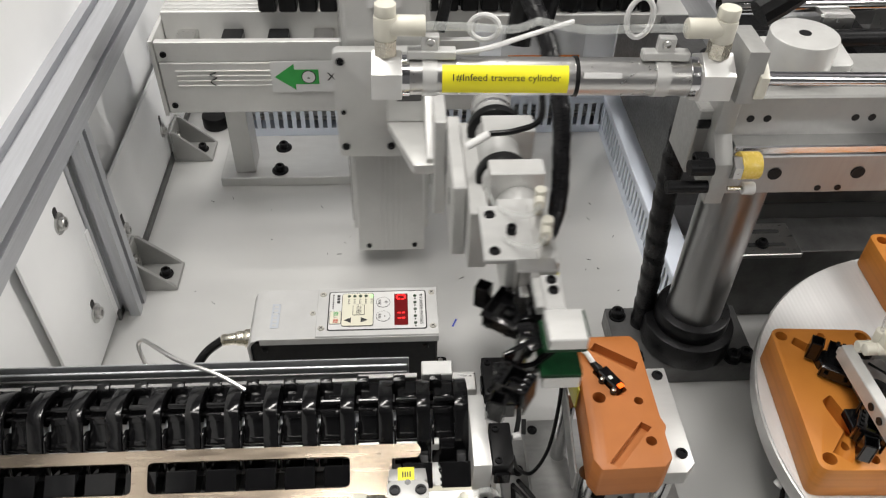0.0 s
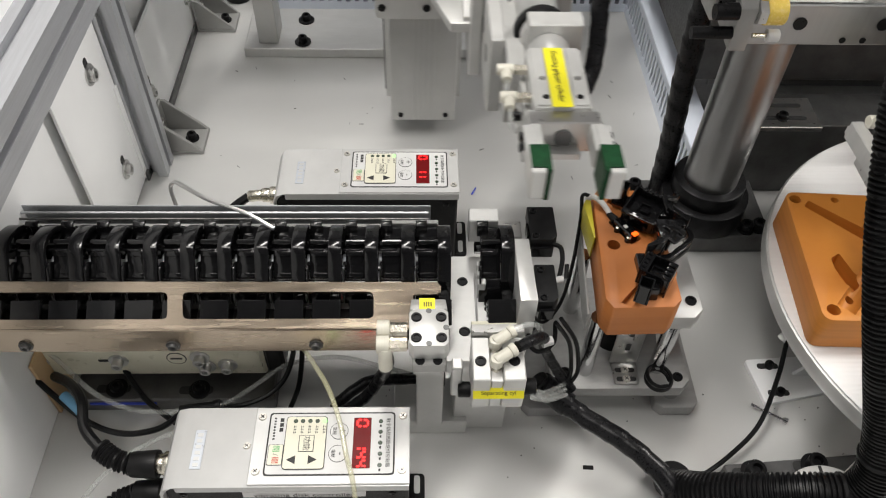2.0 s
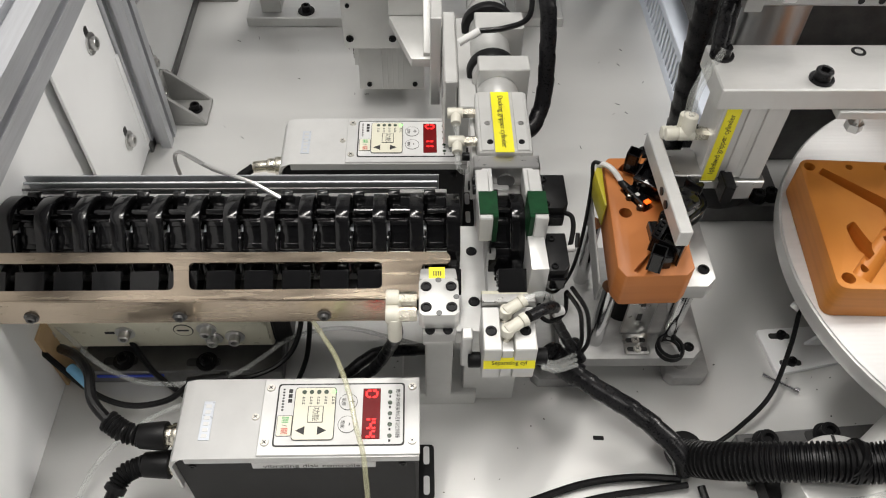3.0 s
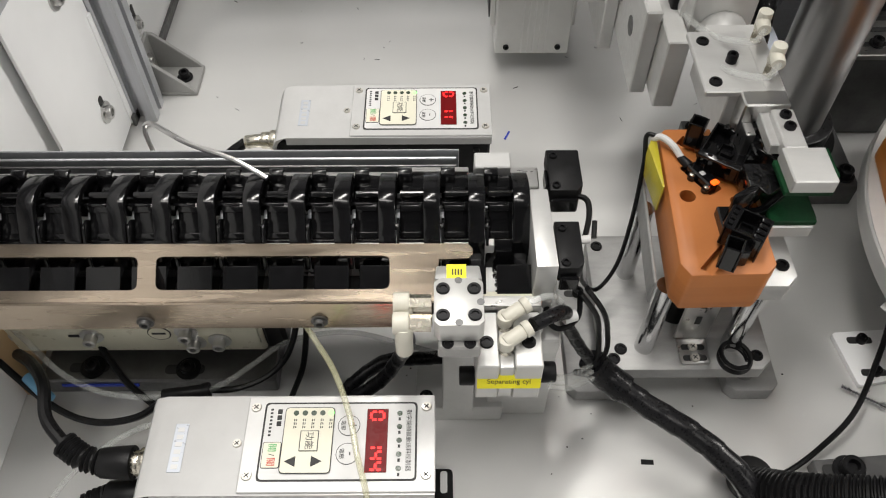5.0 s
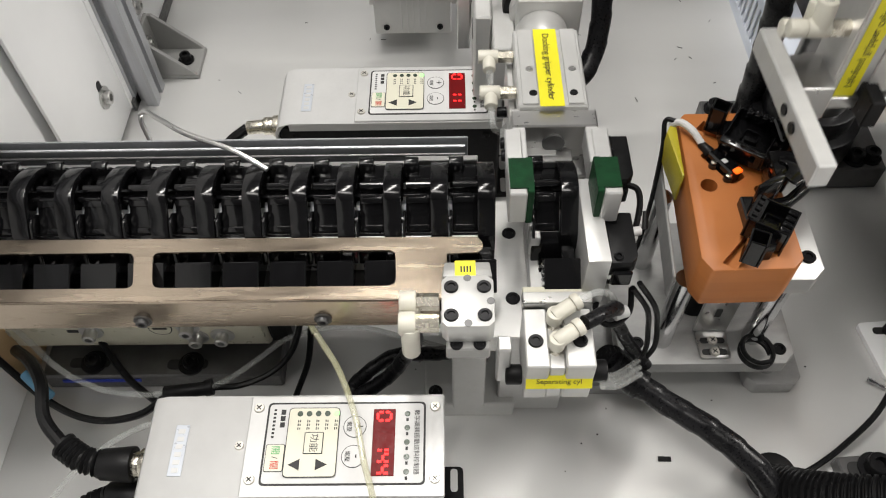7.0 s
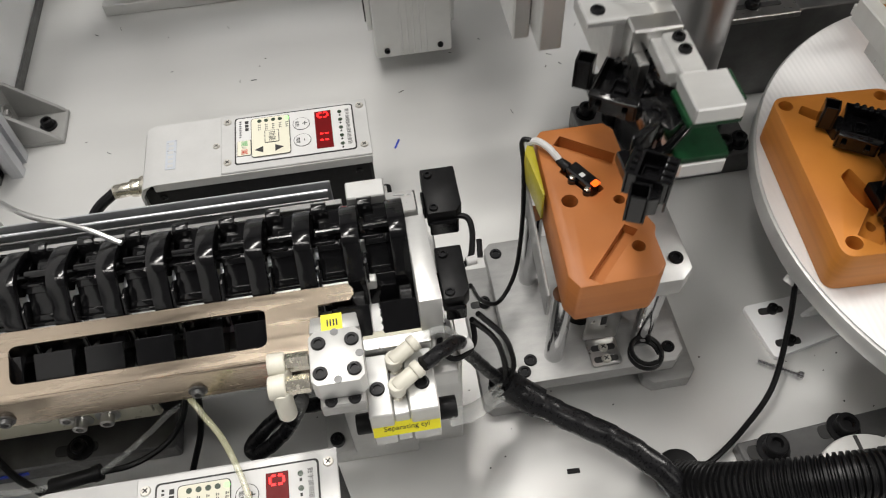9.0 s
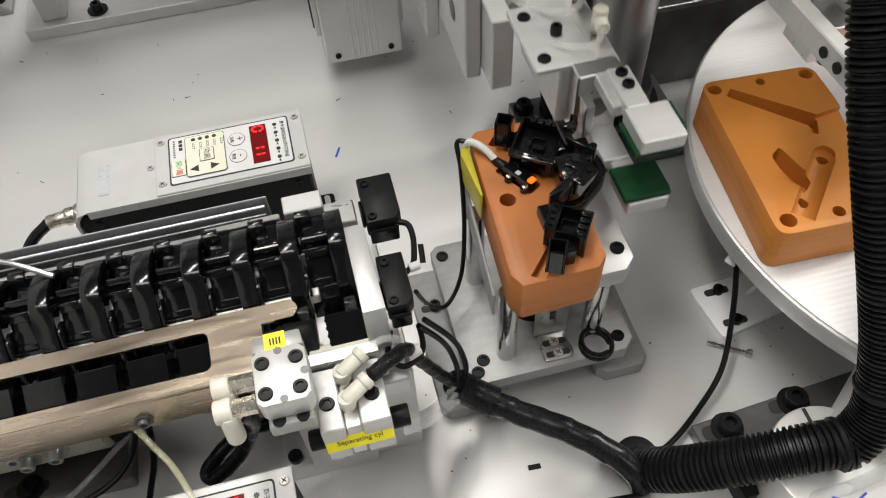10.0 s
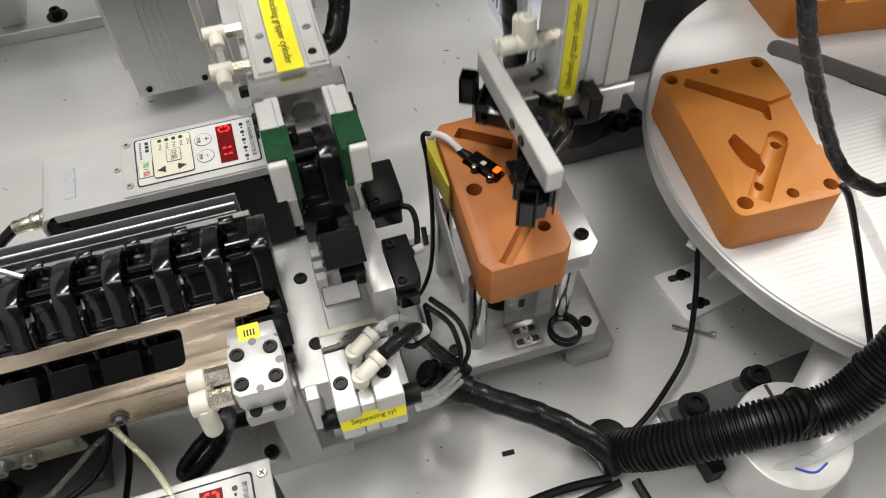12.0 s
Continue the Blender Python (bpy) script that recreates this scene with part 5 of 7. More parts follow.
        writing("lettering", strip_words, tp, 0.0075, pose(x - 0.018, y0 - 0.0006, zt - 0.0125, 90, 0, 0))
    return t


C1 = controller(-0.0185, 0.511, "silver and black vibration controller with red digits behind the feeder", "S", "", "011")
C2 = controller(-0.0645, 0.2185, "silver and black vibration controller with red digits before the feeder", "M", "vibrating disk controller", "0144")


def plug(parent, x, y, z, d, r=0.009):
    """A round nickel connector pointing along -x."""
    part("socket", rod((x, y, z), (x - 0.010 * d, y, z), r, 20, None, None, 0.0008), BRASS, parent, "nickel round connector")
    part("ring", rod((x - 0.010 * d, y, z), (x - 0.018 * d, y, z), r * 0.82, 20, None, None, 0.0008), BRASS, parent)


plug(C1, -0.1395, 0.512, 0.066, 1.0)
part("plug_body", rod((-0.157, 0.512, 0.066), (-0.172, 0.512, 0.064), 0.0058, 16, None, None, 0.001), BRASS, C1)
part("cable", sweep([(-0.172, 0.512, 0.064), (-0.19, 0.50, 0.055), (-0.21, 0.475, 0.03), (-0.22, 0.44, 0.012), (-0.22, 0.40, 0.006)], 0.0045, 10, 6), RUBBER, C1)
for yy, zz in ((0.218, 0.072), (0.205, 0.050)):
    plug(C2, -0.1855, yy, zz, 0.7, 0.0098)
    part("plug_body", rod((-0.197, yy, zz), (-0.218, yy, zz), 0.0112, 18, None, 0.0095, 0.001), BLACKMATT, C2)
part("strain_relief", sweep([(-0.217, 0.218, 0.072), (-0.23, 0.221, 0.074), (-0.243, 0.229, 0.076)], 0.0076, 12, 10, None, (0.0022, 0.0034)), BLACKMATT, C2, "ribbed black strain relief")
part("cable", sweep([(-0.242, 0.228, 0.076), (-0.258, 0.245, 0.08), (-0.266, 0.268, 0.082), (-0.285, 0.29, 0.07), (-0.31, 0.31, 0.05)], 0.0042, 10, 6), RUBBER, C2)
part("strain_relief", sweep([(-0.217, 0.205, 0.050), (-0.232, 0.200, 0.046), (-0.240, 0.188, 0.040)], 0.0072, 12, 10, None, (0.0022, 0.0034)), BLACKMATT, C2)
part("cable", sweep([(-0.240, 0.188, 0.040), (-0.246, 0.170, 0.03), (-0.242, 0.13, 0.012), (-0.225, 0.08, 0.006), (-0.20, 0.0, 0.005)], 0.005, 10, 6), RUBBER, C2)


# ---- column, traverse rail and infeed cylinder ----
def column():
    t = thing("column", "polished steel column clamped in a black flange", "column", (0.303, 0.53, 0.0))
    part("base_plate", box(0.228, 0.372, 0.492, 0.578, 0, 0.025, 0.001), DARKSTEEL, t)
    part("flange", rod((0.303, 0.532, 0.025), (0.303, 0.532, 0.055), 0.0455, 40, None, None, 0.002), OXIDE, t)
    part("collar", rod((0.303, 0.532, 0.055), (0.303, 0.532, 0.074), 0.037, 40, None, None, 0.002), OXIDE, t)
    part("shaft", rod((0.303, 0.532, 0.06), (0.303, 0.532, 0.315), 0.0275, 48), COLUMN, t)
    for x, y in ((0.347, 0.503), (0.361, 0.505), (0.239, 0.566), (0.245, 0.505)):
        socket_screw(t, (x, y, 0.0255), (0, 0, 1), 0.0068, 0.009, OXIDE, "bolt", 0.0095)
    return t


column()


def traverse_rail():
    t = thing("traverse_rail", "machined traverse rail with bored holes on a steel beam", "linear rail", (0.4, 0.47, 0.31))
    part("beam", box(0.235, 0.95, 0.429, 0.475, 0.312, 0.345, 0.001), COLUMN, t)
    part("guide", box(0.238, 0.95, 0.431, 0.448, 0.345, 0.352, 0.001), CHROME, t)
    part("carriage_beam", box(0.236, 0.95, 0.4455, 0.505, 0.353, 0.388, 0.0015), CYLGREY, t)
    part("top_plate", prism(rounded([(0.258, 0.475), (0.33, 0.475), (0.335, 0.52), (0.25, 0.52)], 0.008), 0.388, 0.394, "z", 0.0006), ANOD, t)
    # holes and counterbores: black discs for the shade inside
    for x in (0.25, 0.262, 0.325, 0.337, 0.40, 0.412):
        part("hole", rod((x, 0.4452, 0.3655), (x, 0.4458, 0.3655), 0.0028, 16), OXIDE, t)
    for x in (0.272, 0.333, 0.394):
        part("counterbore", rod((x, 0.4282, 0.330), (x, 0.4292, 0.330), 0.0050, 20), OXIDE, t)
    for x in (0.308, 0.323, 0.375):
        part("hole", rod((x, 0.4284, 0.3165), (x, 0.4292, 0.3165), 0.0024, 14), OXIDE, t)
    part("bumper", rod((0.286, 0.478, 0.394), (0.286, 0.478, 0.418), 0.0235, 40, None, None, 0.0012), ANOD, t, "round aluminium stop with a threaded hole")
    # black disc for the shade in the threaded hole
    part("bumper_hole", rod((0.286, 0.478, 0.4178), (0.286, 0.478, 0.4184), 0.0042, 16), OXIDE, t)
    for ob in t.children:
        ob.location.z -= 0.012 if ob.name.split(".")[0] in ("bumper", "bumper_hole", "carriage_beam", "top_plate") else 0.007
    # end bracket holding the cylinder
    part("end_bracket", prism([(0.405, 0.392), (0.405, 0.428), (0.44, 0.428), (0.452, 0.36), (0.452, 0.318), (0.405, 0.312), (0.405, 0.345), (0.420, 0.36), (0.420, 0.392)], 0.221, 0.2335, "x", 0.0008), CYLGREY, t)
    part("end_bracket", box(0.212, 0.235, 0.43, 0.47, 0.32, 0.372, 0.001), CYLGREY, t)
    for y, z in ((0.434, 0.361), (0.420, 0.339), (0.410, 0.341)):
        socket_screw(t, (0.2205, y, z), (-1, 0, 0), 0.0055, 0.008, OXIDE)
    part("stop_screw", rod((0.193, 0.408, 0.325), (0.221, 0.408, 0.325), 0.0045, 16), OXIDE, t)
    part("stop_screw", rod((0.205, 0.408, 0.341), (0.221, 0.408, 0.341), 0.0055, 16), OXIDE, t)
    part("lock_nut", rod((0.2335, 0.408, 0.341), (0.239, 0.408, 0.341), 0.0085, 6), STEEL, t)
    part("urethane_bumper", rod((0.239, 0.410, 0.341), (0.253, 0.410, 0.341), 0.0095, 24, None, None, 0.001), AMBER, t, "amber urethane bumper")
    part("pin", rod((0.236, 0.408, 0.323), (0.247, 0.408, 0.323), 0.0016, 10), BRASS, t)
    part("pin_cap", rod((0.246, 0.408, 0.323), (0.2545, 0.408, 0.323), 0.0045, 16, None, None, 0.0008), PAPER, t, "white plastic cap")
    for ob in t.children:
        if ob.name.split(".")[0] in ("end_bracket", "bolt", "stop_screw", "lock_nut", "urethane_bumper", "pin", "pin_cap"):
            ob.location += Vector((-0.006, 0, 0.004))
    return t


traverse_rail()


def infeed_cylinder():
    t = thing("infeed_traverse_cylinder", "round stainless pneumatic cylinder with a yellow name label", "pneumatic cylinder", (0.1, 0.415, 0.41))
    y, z = 0.415, 0.409
    part("barrel", rod((0.008, y, z), (0.197, y, z), 0.0128, 36), STEEL, t, "brushed stainless barrel")
    for x0, x1 in ((-0.010, 0.009), (0.196, 0.2165)):
        part("end_cap", rod((x0, y, z), (x1, y, z), 0.0185, 6, None, None, 0.001), MILLED, t)
    for x in (0.0105, 0.193):
        part("crimp", rod((x - 0.003, y, z), (x + 0.003, y, z), 0.0138, 32), CHROME, t)
    for x in (0.026, 0.172):
        part("band", rod((x - 0.0045, y, z), (x + 0.0045, y, z), 0.0136, 32), ANOD, t)
        part("band_block", box(x - 0.014, x + 0.016, y - 0.004, y + 0.004, z + 0.0135, z + 0.020, 0.0008), ANOD, t)
        part("band_lug", box(x - 0.0055, x + 0.0055, y - 0.003, y + 0.003, z + 0.0135, z + 0.030, 0.0006), ANOD, t)
        socket_screw(t, (x, y - 0.003, z + 0.0255), (0, -1, 0), 0.0032, 0.0015, STEEL)
    # label wrapped on the barrel
    bm = bmesh.new()
    r, n = 0.0131, 12
    a0, a1 = radians(-28), radians(62)
    rows = []
    for k in range(n + 1):
        a = a0 + (a1 - a0) * k / n
        rows.append([bm.verts.new((x, y - r * math.cos(a), z + r * math.sin(a))) for x in (0.0335, 0.112)])
    for p, q in zip(rows, rows[1:]):
        bm.faces.new((p[0], p[1], q[1], q[0]))
    bmesh.ops.recalc_face_normals(bm, faces=bm.faces)
    bmesh.ops.solidify(bm, geom=bm.faces[:], thickness=0.0003)
    tape = part("label_tape", bm, YELLOW, t, "yellow label tape")
    a = radians(24)
    writing("lettering", "1#Infeed traverse cylinder", t, 0.0064, pose(0.0728, y - 0.0137 * math.cos(a), z + 0.0137 * math.sin(a), 90 - 24, 0, 0))
    part("tie", rod((0.1165, y, z), (0.119, y, z), 0.0137, 32), BLACKMATT, t)
    part("paper_label", box(0.121, 0.145, y - 0.0118, y - 0.0108, z + 0.005, z + 0.009, 0.0002, None, pose(0, 0, 0, -28, 0, 0)), PAPER, t)
    part("piston_rod", rod((0.228, y, z - 0.001), (0.98, y, z - 0.001), 0.0050, 20), CHROME, t)
    part("rod_nut", rod((0.233, y, z - 0.001), (0.2395, y, z - 0.001), 0.016, 6, None, None, 0.001), CREAM, t)
    for x, k in ((-0.001, 1), (0.206, -1)):
        part("thread", rod((x, y, z + 0.016), (x, y, z + 0.027), 0.0075, 6), BRASS, t)
        bm = rod((x, y, z + 0.027), (x, y, z + 0.043), 0.0072, 18, None, None, 0.001)
        rod((x, y, z + 0.036), (x + k * 0.024, y, z + 0.036), 0.0068, 18, bm, None, 0.001)
        f = part("fitting", bm, CREAM, t, "cream elbow speed controller")
        part("knob", rod((x, y, z + 0.043), (x, y, z + 0.051), 0.0068, 10, None, None, 0.0008), CREAM, f)
        part("air_tube", sweep([(x + k * 0.023, y, z + 0.036), (x + k * 0.05, y + 0.003, z + 0.034), (x + k * 0.08, y + 0.02, z + 0.024), (0.102, y + 0.06, z + 0.01)], 0.003, 8, 8), TUBE, t)
    loop = [(0.060 + 0.009 * math.cos(a), y + 0.012 + 0.003 * math.sin(a * 0.5), z + 0.028 + 0.009 * math.sin(a)) for a in [k * 0.5 for k in range(14)]]
    part("wire_loop", sweep(loop, 0.0018, 8, 3), PAPER, t, "coiled white sensor wire")
    part("wire", sweep([(0.041, y, z + 0.017), (0.06, y + 0.002, z + 0.019), (0.09, y + 0.03, z + 0.014), (0.13, y + 0.08, z + 0.0)], 0.0018, 8, 6), PAPER, t)
    loop = [(0.155 + 0.008 * math.cos(a), y + 0.01, z + 0.038 + 0.014 * math.sin(a)) for a in [k * 0.5 for k in range(14)]]
    part("wire_loop", sweep(loop, 0.0018, 8, 3), PAPER, t, "coiled white sensor wire")
    return t


INFEED_CYLINDER = infeed_cylinder()
INFEED_CYLINDER.matrix_basis = pose(0.0967, 0.415, 0.4125, 0, 1.0, 0) @ Matrix.Diagonal((0.967, 0.9, 0.9, 1))


# ---- rotary table ----
TC, TZ, TR = Vector((0.526, 0.352)), 0.105, 0.2185


def rotary_table():
    t = thing("rotary_table", "white round indexing table with an aluminium rim", "rotary table", (TC.x, TC.y, TZ))
    disc = part("rim", rod((TC.x, TC.y, TZ - 0.016), (TC.x, TC.y, TZ - 0.0005), TR, 96, None, None, 0.001), MILLED, t, "turned aluminium rim")
    top = part("top", rod((TC.x, TC.y, TZ - 0.0005), (TC.x, TC.y, TZ + 0.001), TR - 0.002, 96), TABLEWHITE, t, "white ribbed table surface")
    base = Vector(t.location)
    for ob in (disc, top):
        cuts = []
        for k in range(4):
            c = prism(rounded([(0.0, -0.012), (0.115, -0.012), (0.115, 0.012), (0.0, 0.012)], 0.011), -0.05, 0.05, "z")
            c.transform(pose(0, 0, 0, 0, 0, 90 * k) @ pose(0.006, 0.040, 0, 0, 0, 130))
            cuts.append(c)
        carve(ob, cuts)
    part("hub", rod((TC.x, TC.y, TZ), (TC.x, TC.y, TZ + 0.02), 0.03, 40, None, None, 0.002), MILLED, t)
    for k in range(4):
        table_block(t, k)
    return t


def table_block(t, k):
    """An orange nest with V-shaped pockets, built at the near station and turned to station k."""
    z0, z1 = TZ + 0.0012, 0.143
    out = rounded([(0.316, 0.299), (0.395, 0.296), (0.403, 0.336), (0.4065, 0.360), (0.413, 0.396), (0.414, 0.436), (0.328, 0.441)], 0.010, 5)
    bm = prism(out, z0, z1, "z", 0.0018)
    mesh_base = Vector(t.location)
    bmesh.ops.translate(bm, verts=bm.verts, vec=-mesh_base)
    ob = new("nest", finish(bm, "nest", ORANGE))
    ob["label"] = "orange tooling-board nest with milled pockets"
    ob.parent = t
    cuts = []
    cuts.append(prism(rounded([(0.340, 0.4225), (0.346, 0.4295), (0.393, 0.3875), (0.387, 0.3740)], 0.002), z1 - 0.013, z1 + 0.01, "z"))
    cuts.append(prism([(0.381, 0.380), (0.391, 0.3885), (0.425, 0.393), (0.425, 0.338), (0.391, 0.341), (0.374, 0.360)], z1 - 0.0045, z1 + 0.01, "z"))
    cuts.append(prism(rounded([(0.343, 0.362), (0.352, 0.368), (0.357, 0.346), (0.362, 0.338), (0.352, 0.330), (0.343, 0.337)], 0.003), z1 - 0.015, z1 + 0.01, "z"))
    cuts.append(rod((0.337, 0.309, z1 + 0.001), (0.382, 0.358, z1 + 0.001), 0.0078, 20))
    cuts.append(rod((0.3815, 0.3575, z1 - 0.0085), (0.3815, 0.3575, z1 + 0.01), 0.0072, 20))
    for x, y, r, d in ((0.335, 0.431, 0.005, 0.02), (0.405, 0.428, 0.005, 0.02), (0.370, 0.430, 0.0034, 0.02), (0.327, 0.309, 0.0055, 0.02), (0.361, 0.307, 0.0042, 0.02), (0.389, 0.306, 0.005, 0.02), (0.379, 0.354, 0.0046, 0.03), (0.347, 0.323, 0.0036, 0.03)):
        cuts.append(rod((x, y, z1 - d), (x, y, z1 + 0.01), r, 18))
    for c in cuts:
        bmesh.ops.translate(c, verts=c.verts, vec=-mesh_base)
    carve(ob, cuts)
    ob.rotation_euler = (0, 0, radians(-90 * k))
    return ob


TABLE = rotary_table()
NEST_SEAT = pose(0.3985, 0.365, 0.1545, 0, 90, 0)
CLIP_TABLE = moulded_clip(NEST_SEAT, "glossy black moulded plastic clip lying in an orange nest")


def table_support():
    t = thing("table_bracket", "white angle bracket with slotted foot beneath the table", "bracket", (0.345, 0.34, 0))
    part("foot", prism(rounded([(0.318, 0.304), (0.388, 0.318), (0.372, 0.356), (0.311, 0.352)], 0.004), 0.0, 0.005, "z", 0.0005), WHITE, t)
    part("web", prism([(0.352, 0.005), (0.41, 0.005), (0.41, 0.085), (0.40, 0.085)], 0.334, 0.3375, "y", 0.0005), WHITE, t)
    for x, y in ((0.331, 0.3445), (0.333, 0.3155)):
        # black plate in place of the shaded slot opening
        part("slot", prism(rounded([(x - 0.010, y - 0.003), (x + 0.010, y - 0.003), (x + 0.010, y + 0.003), (x - 0.010, y + 0.003)], 0.003), 0.0052, 0.0056, "z"), INK_SHADE, t)
        socket_screw(t, (x + 0.001, y, 0.0056), (0, 0, 1), 0.0042, 0.005)
    return t


table_support()
rt = thing("table_drive", "dark steel drive housing beneath the indexing table", "drive housing", (TC.x, TC.y, 0))
part("housing", rod((TC.x, TC.y, 0), (TC.x, TC.y, 0.088), 0.085, 40, None, None, 0.003), DARKSTEEL, rt)
loose = thing("loose_screw", "long zinc-plated screw lying loose on the base plate", "screw", (0.326, 0.291, 0.003))
part("shank", sweep([(0.305, 0.305, 0.003), (0.316, 0.298, 0.003), (0.330, 0.289, 0.003)], 0.0016, 10, 8, None, (0.0010, 0.0022)), CHROME, loose)
part("screw_head", rod((0.330, 0.289, 0.003), (0.333, 0.287, 0.003), 0.0032, 12), CHROME, loose)


# ---- lower right: clamp plate, boss, cables ----
def clamp_plate():
    t = thing("clamp_plate", "grey steel clamp plate with slotted holes and large bolts", "clamp", (0.31, 0.22, 0.0))
    turn = pose(0, 0, 0, 0, 0, 4)
    part("plate", box(0.262, 0.40, 0.206, 0.247, 0, 0.012, 0.001, None, turn), DARKSTEEL, t)
    for x, y in ((0.284, 0.2345), (0.338, 0.2405)):
        # slot opening shown only by a black plate for its shade
        part("slot", prism(rounded([(x - 0.018, y - 0.006), (x + 0.002, y - 0.006), (x + 0.002, y + 0.004), (x - 0.018, y + 0.004)], 0.004), 0.0123, 0.0128, "z"), INK_SHADE, t)
        socket_screw(t, (x, y - 0.001, 0.0128), (0, 0, 1), 0.0078, 0.011, OXIDE, "bolt", 0.0115)
    part("spacer_plate", box(0.270, 0.33, 0.185, 0.21, 0.0, 0.02, 0.001, None, turn), BLACKMATT, t)
    return t


clamp_plate()
boss = thing("aluminium_boss", "turned aluminium boss with a blue pen mark beside the hose", "boss", (0.345, 0.19, 0))
part("boss", rod((0.319, 0.183, 0), (0.319, 0.183, 0.055), 0.038, 48, None, None, 0.002), ANOD, boss)
# cut shown by a black strip for the shade in it
part("saw_cut", box(0.318, 0.3205, 0.196, 0.2195, 0.0551, 0.0556, 0), INK_SHADE, boss)
part("pipe", rod((0.330, 0.190, 0.046), (0.47, 0.296, 0.070), 0.015, 30), ANOD, boss)
part("pen_mark", sweep([(0.307, 0.162, 0.0555), (0.317, 0.156, 0.0555), (0.328, 0.159, 0.0555)], 0.0008, 5, 5), BLUE, boss)


def grommet(x, y):
    own = rod((x, y, 0), (x, y, 0.016), 0.0155, 28, None, None, 0.003)
    return solo("cable_grommet", own, BLACKMATT, "black rubber cable grommet in the base plate", "grommet")


grommet(0.215, 0.230)
solo("wrapped_cable", sweep([(0.100, 0.294, 0.066), (0.112, 0.288, 0.054), (0.141, 0.269, 0.045), (0.165, 0.253, 0.042), (0.184, 0.238, 0.038), (0.203, 0.221, 0.028), (0.212, 0.211, 0.010)], 0.0085, 20, 10, None, None, (0.0009, 0.0200)), WRAP, "thick cable bundle in black spiral wrap across the base plate", "cable bundle")
solo("cable_sleeve", sweep([(0.103, 0.292, 0.064), (0.114, 0.287, 0.054), (0.126, 0.279, 0.049)], 0.0108, 12, 6), WRAP, "black sleeve round the cable bundle", "cable sleeve")
solo("black_cable", sweep([(0.317, 0.326, 0.090), (0.316, 0.322, 0.080), (0.313, 0.304, 0.050), (0.296, 0.273, 0.025), (0.268, 0.250, 0.014), (0.240, 0.233, 0.012), (0.222, 0.228, 0.018)], 0.0021, 8, 8), RUBBER, "thin black cable from table to grommet", "cable")
solo("cable_clamp", rod((0.3130, 0.325, 0.078), (0.3180, 0.328, 0.084), 0.0045, 14), PAPER, "white cable clamp beneath the table rim", "cable clamp")
solo("black_cable", sweep([(0.207, 0.205, 0.008), (0.17, 0.208, 0.006), (0.13, 0.204, 0.005), (0.09, 0.192, 0.005), (0.03, 0.17, 0.005), (-0.05, 0.13, 0.005)], 0.0032, 8, 8), RUBBER, "black cable lying on the base plate", "cable")
solo("black_cable", sweep([(0.212, 0.200, 0.008), (0.19, 0.198, 0.006), (0.14, 0.192, 0.005), (0.09, 0.178, 0.005), (0.03, 0.15, 0.005)], 0.0028, 8, 8), RUBBER, "black cable lying on the base plate", "cable")
solo("black_cable", sweep([(0.222, 0.198, 0.01), (0.225, 0.17, 0.006), (0.215, 0.12, 0.005), (0.22, 0.05, 0.005)], 0.0035, 8, 8), RUBBER, "black cable leading off from the grommet", "cable")

HOSE_BEND = Vector((0.323, 0.185, 0.080))
lower = thing("corrugated_hose", "black corrugated conduit with a cable tie rising from the base plate", "conduit", (0.21, 0.21, 0.0))
part("hose", sweep([(0.213, 0.222, 0.012), (0.232, 0.207, 0.038), (0.262, 0.196, 0.060), (0.294, 0.189, 0.075), tuple(HOSE_BEND)], 0.0142, 20, 44, None, (0.0022, 0.0037)), RUBBER, lower)
part("cable_tie", sweep([(0.314, 0.1862, 0.0790), (0.3165, 0.1860, 0.0795)], 0.0160, 20, 2), BLACKMATT, lower)
part("clear_hose", sweep([(0.29, 0.166, 0.05), (0.33, 0.165, 0.062), (0.38, 0.175, 0.09), (0.43, 0.20, 0.14)], 0.004, 8, 8), TUBE, lower)


def hose_riser():
    t = thing("hose_riser", "upper run of black corrugated conduit swinging with the carriage", "conduit", tuple(HOSE_BEND))
    b = HOSE_BEND
    part("hose", sweep([tuple(b - Vector((0.012, 0.001, 0.004))), tuple(b), (0.334, 0.192, 0.103), (0.332, 0.208, 0.142), (0.323, 0.228, 0.187), (0.314, 0.257, 0.238), (0.309, 0.292, 0.29), (0.309, 0.33, 0.35), (0.315, 0.36, 0.42), (0.33, 0.395, 0.50), (0.36, 0.43, 0.58), (0.40, 0.47, 0.65)], 0.0142, 20, 60, None, (0.0022, 0.0037)), RUBBER, t)
    part("cable_tie", sweep([(0.3335, 0.1990, 0.120), (0.3334, 0.2000, 0.1225)], 0.0160, 20, 2), BLACKMATT, t, "black cable tie round the conduit")
    return t


RISER = hose_riser()


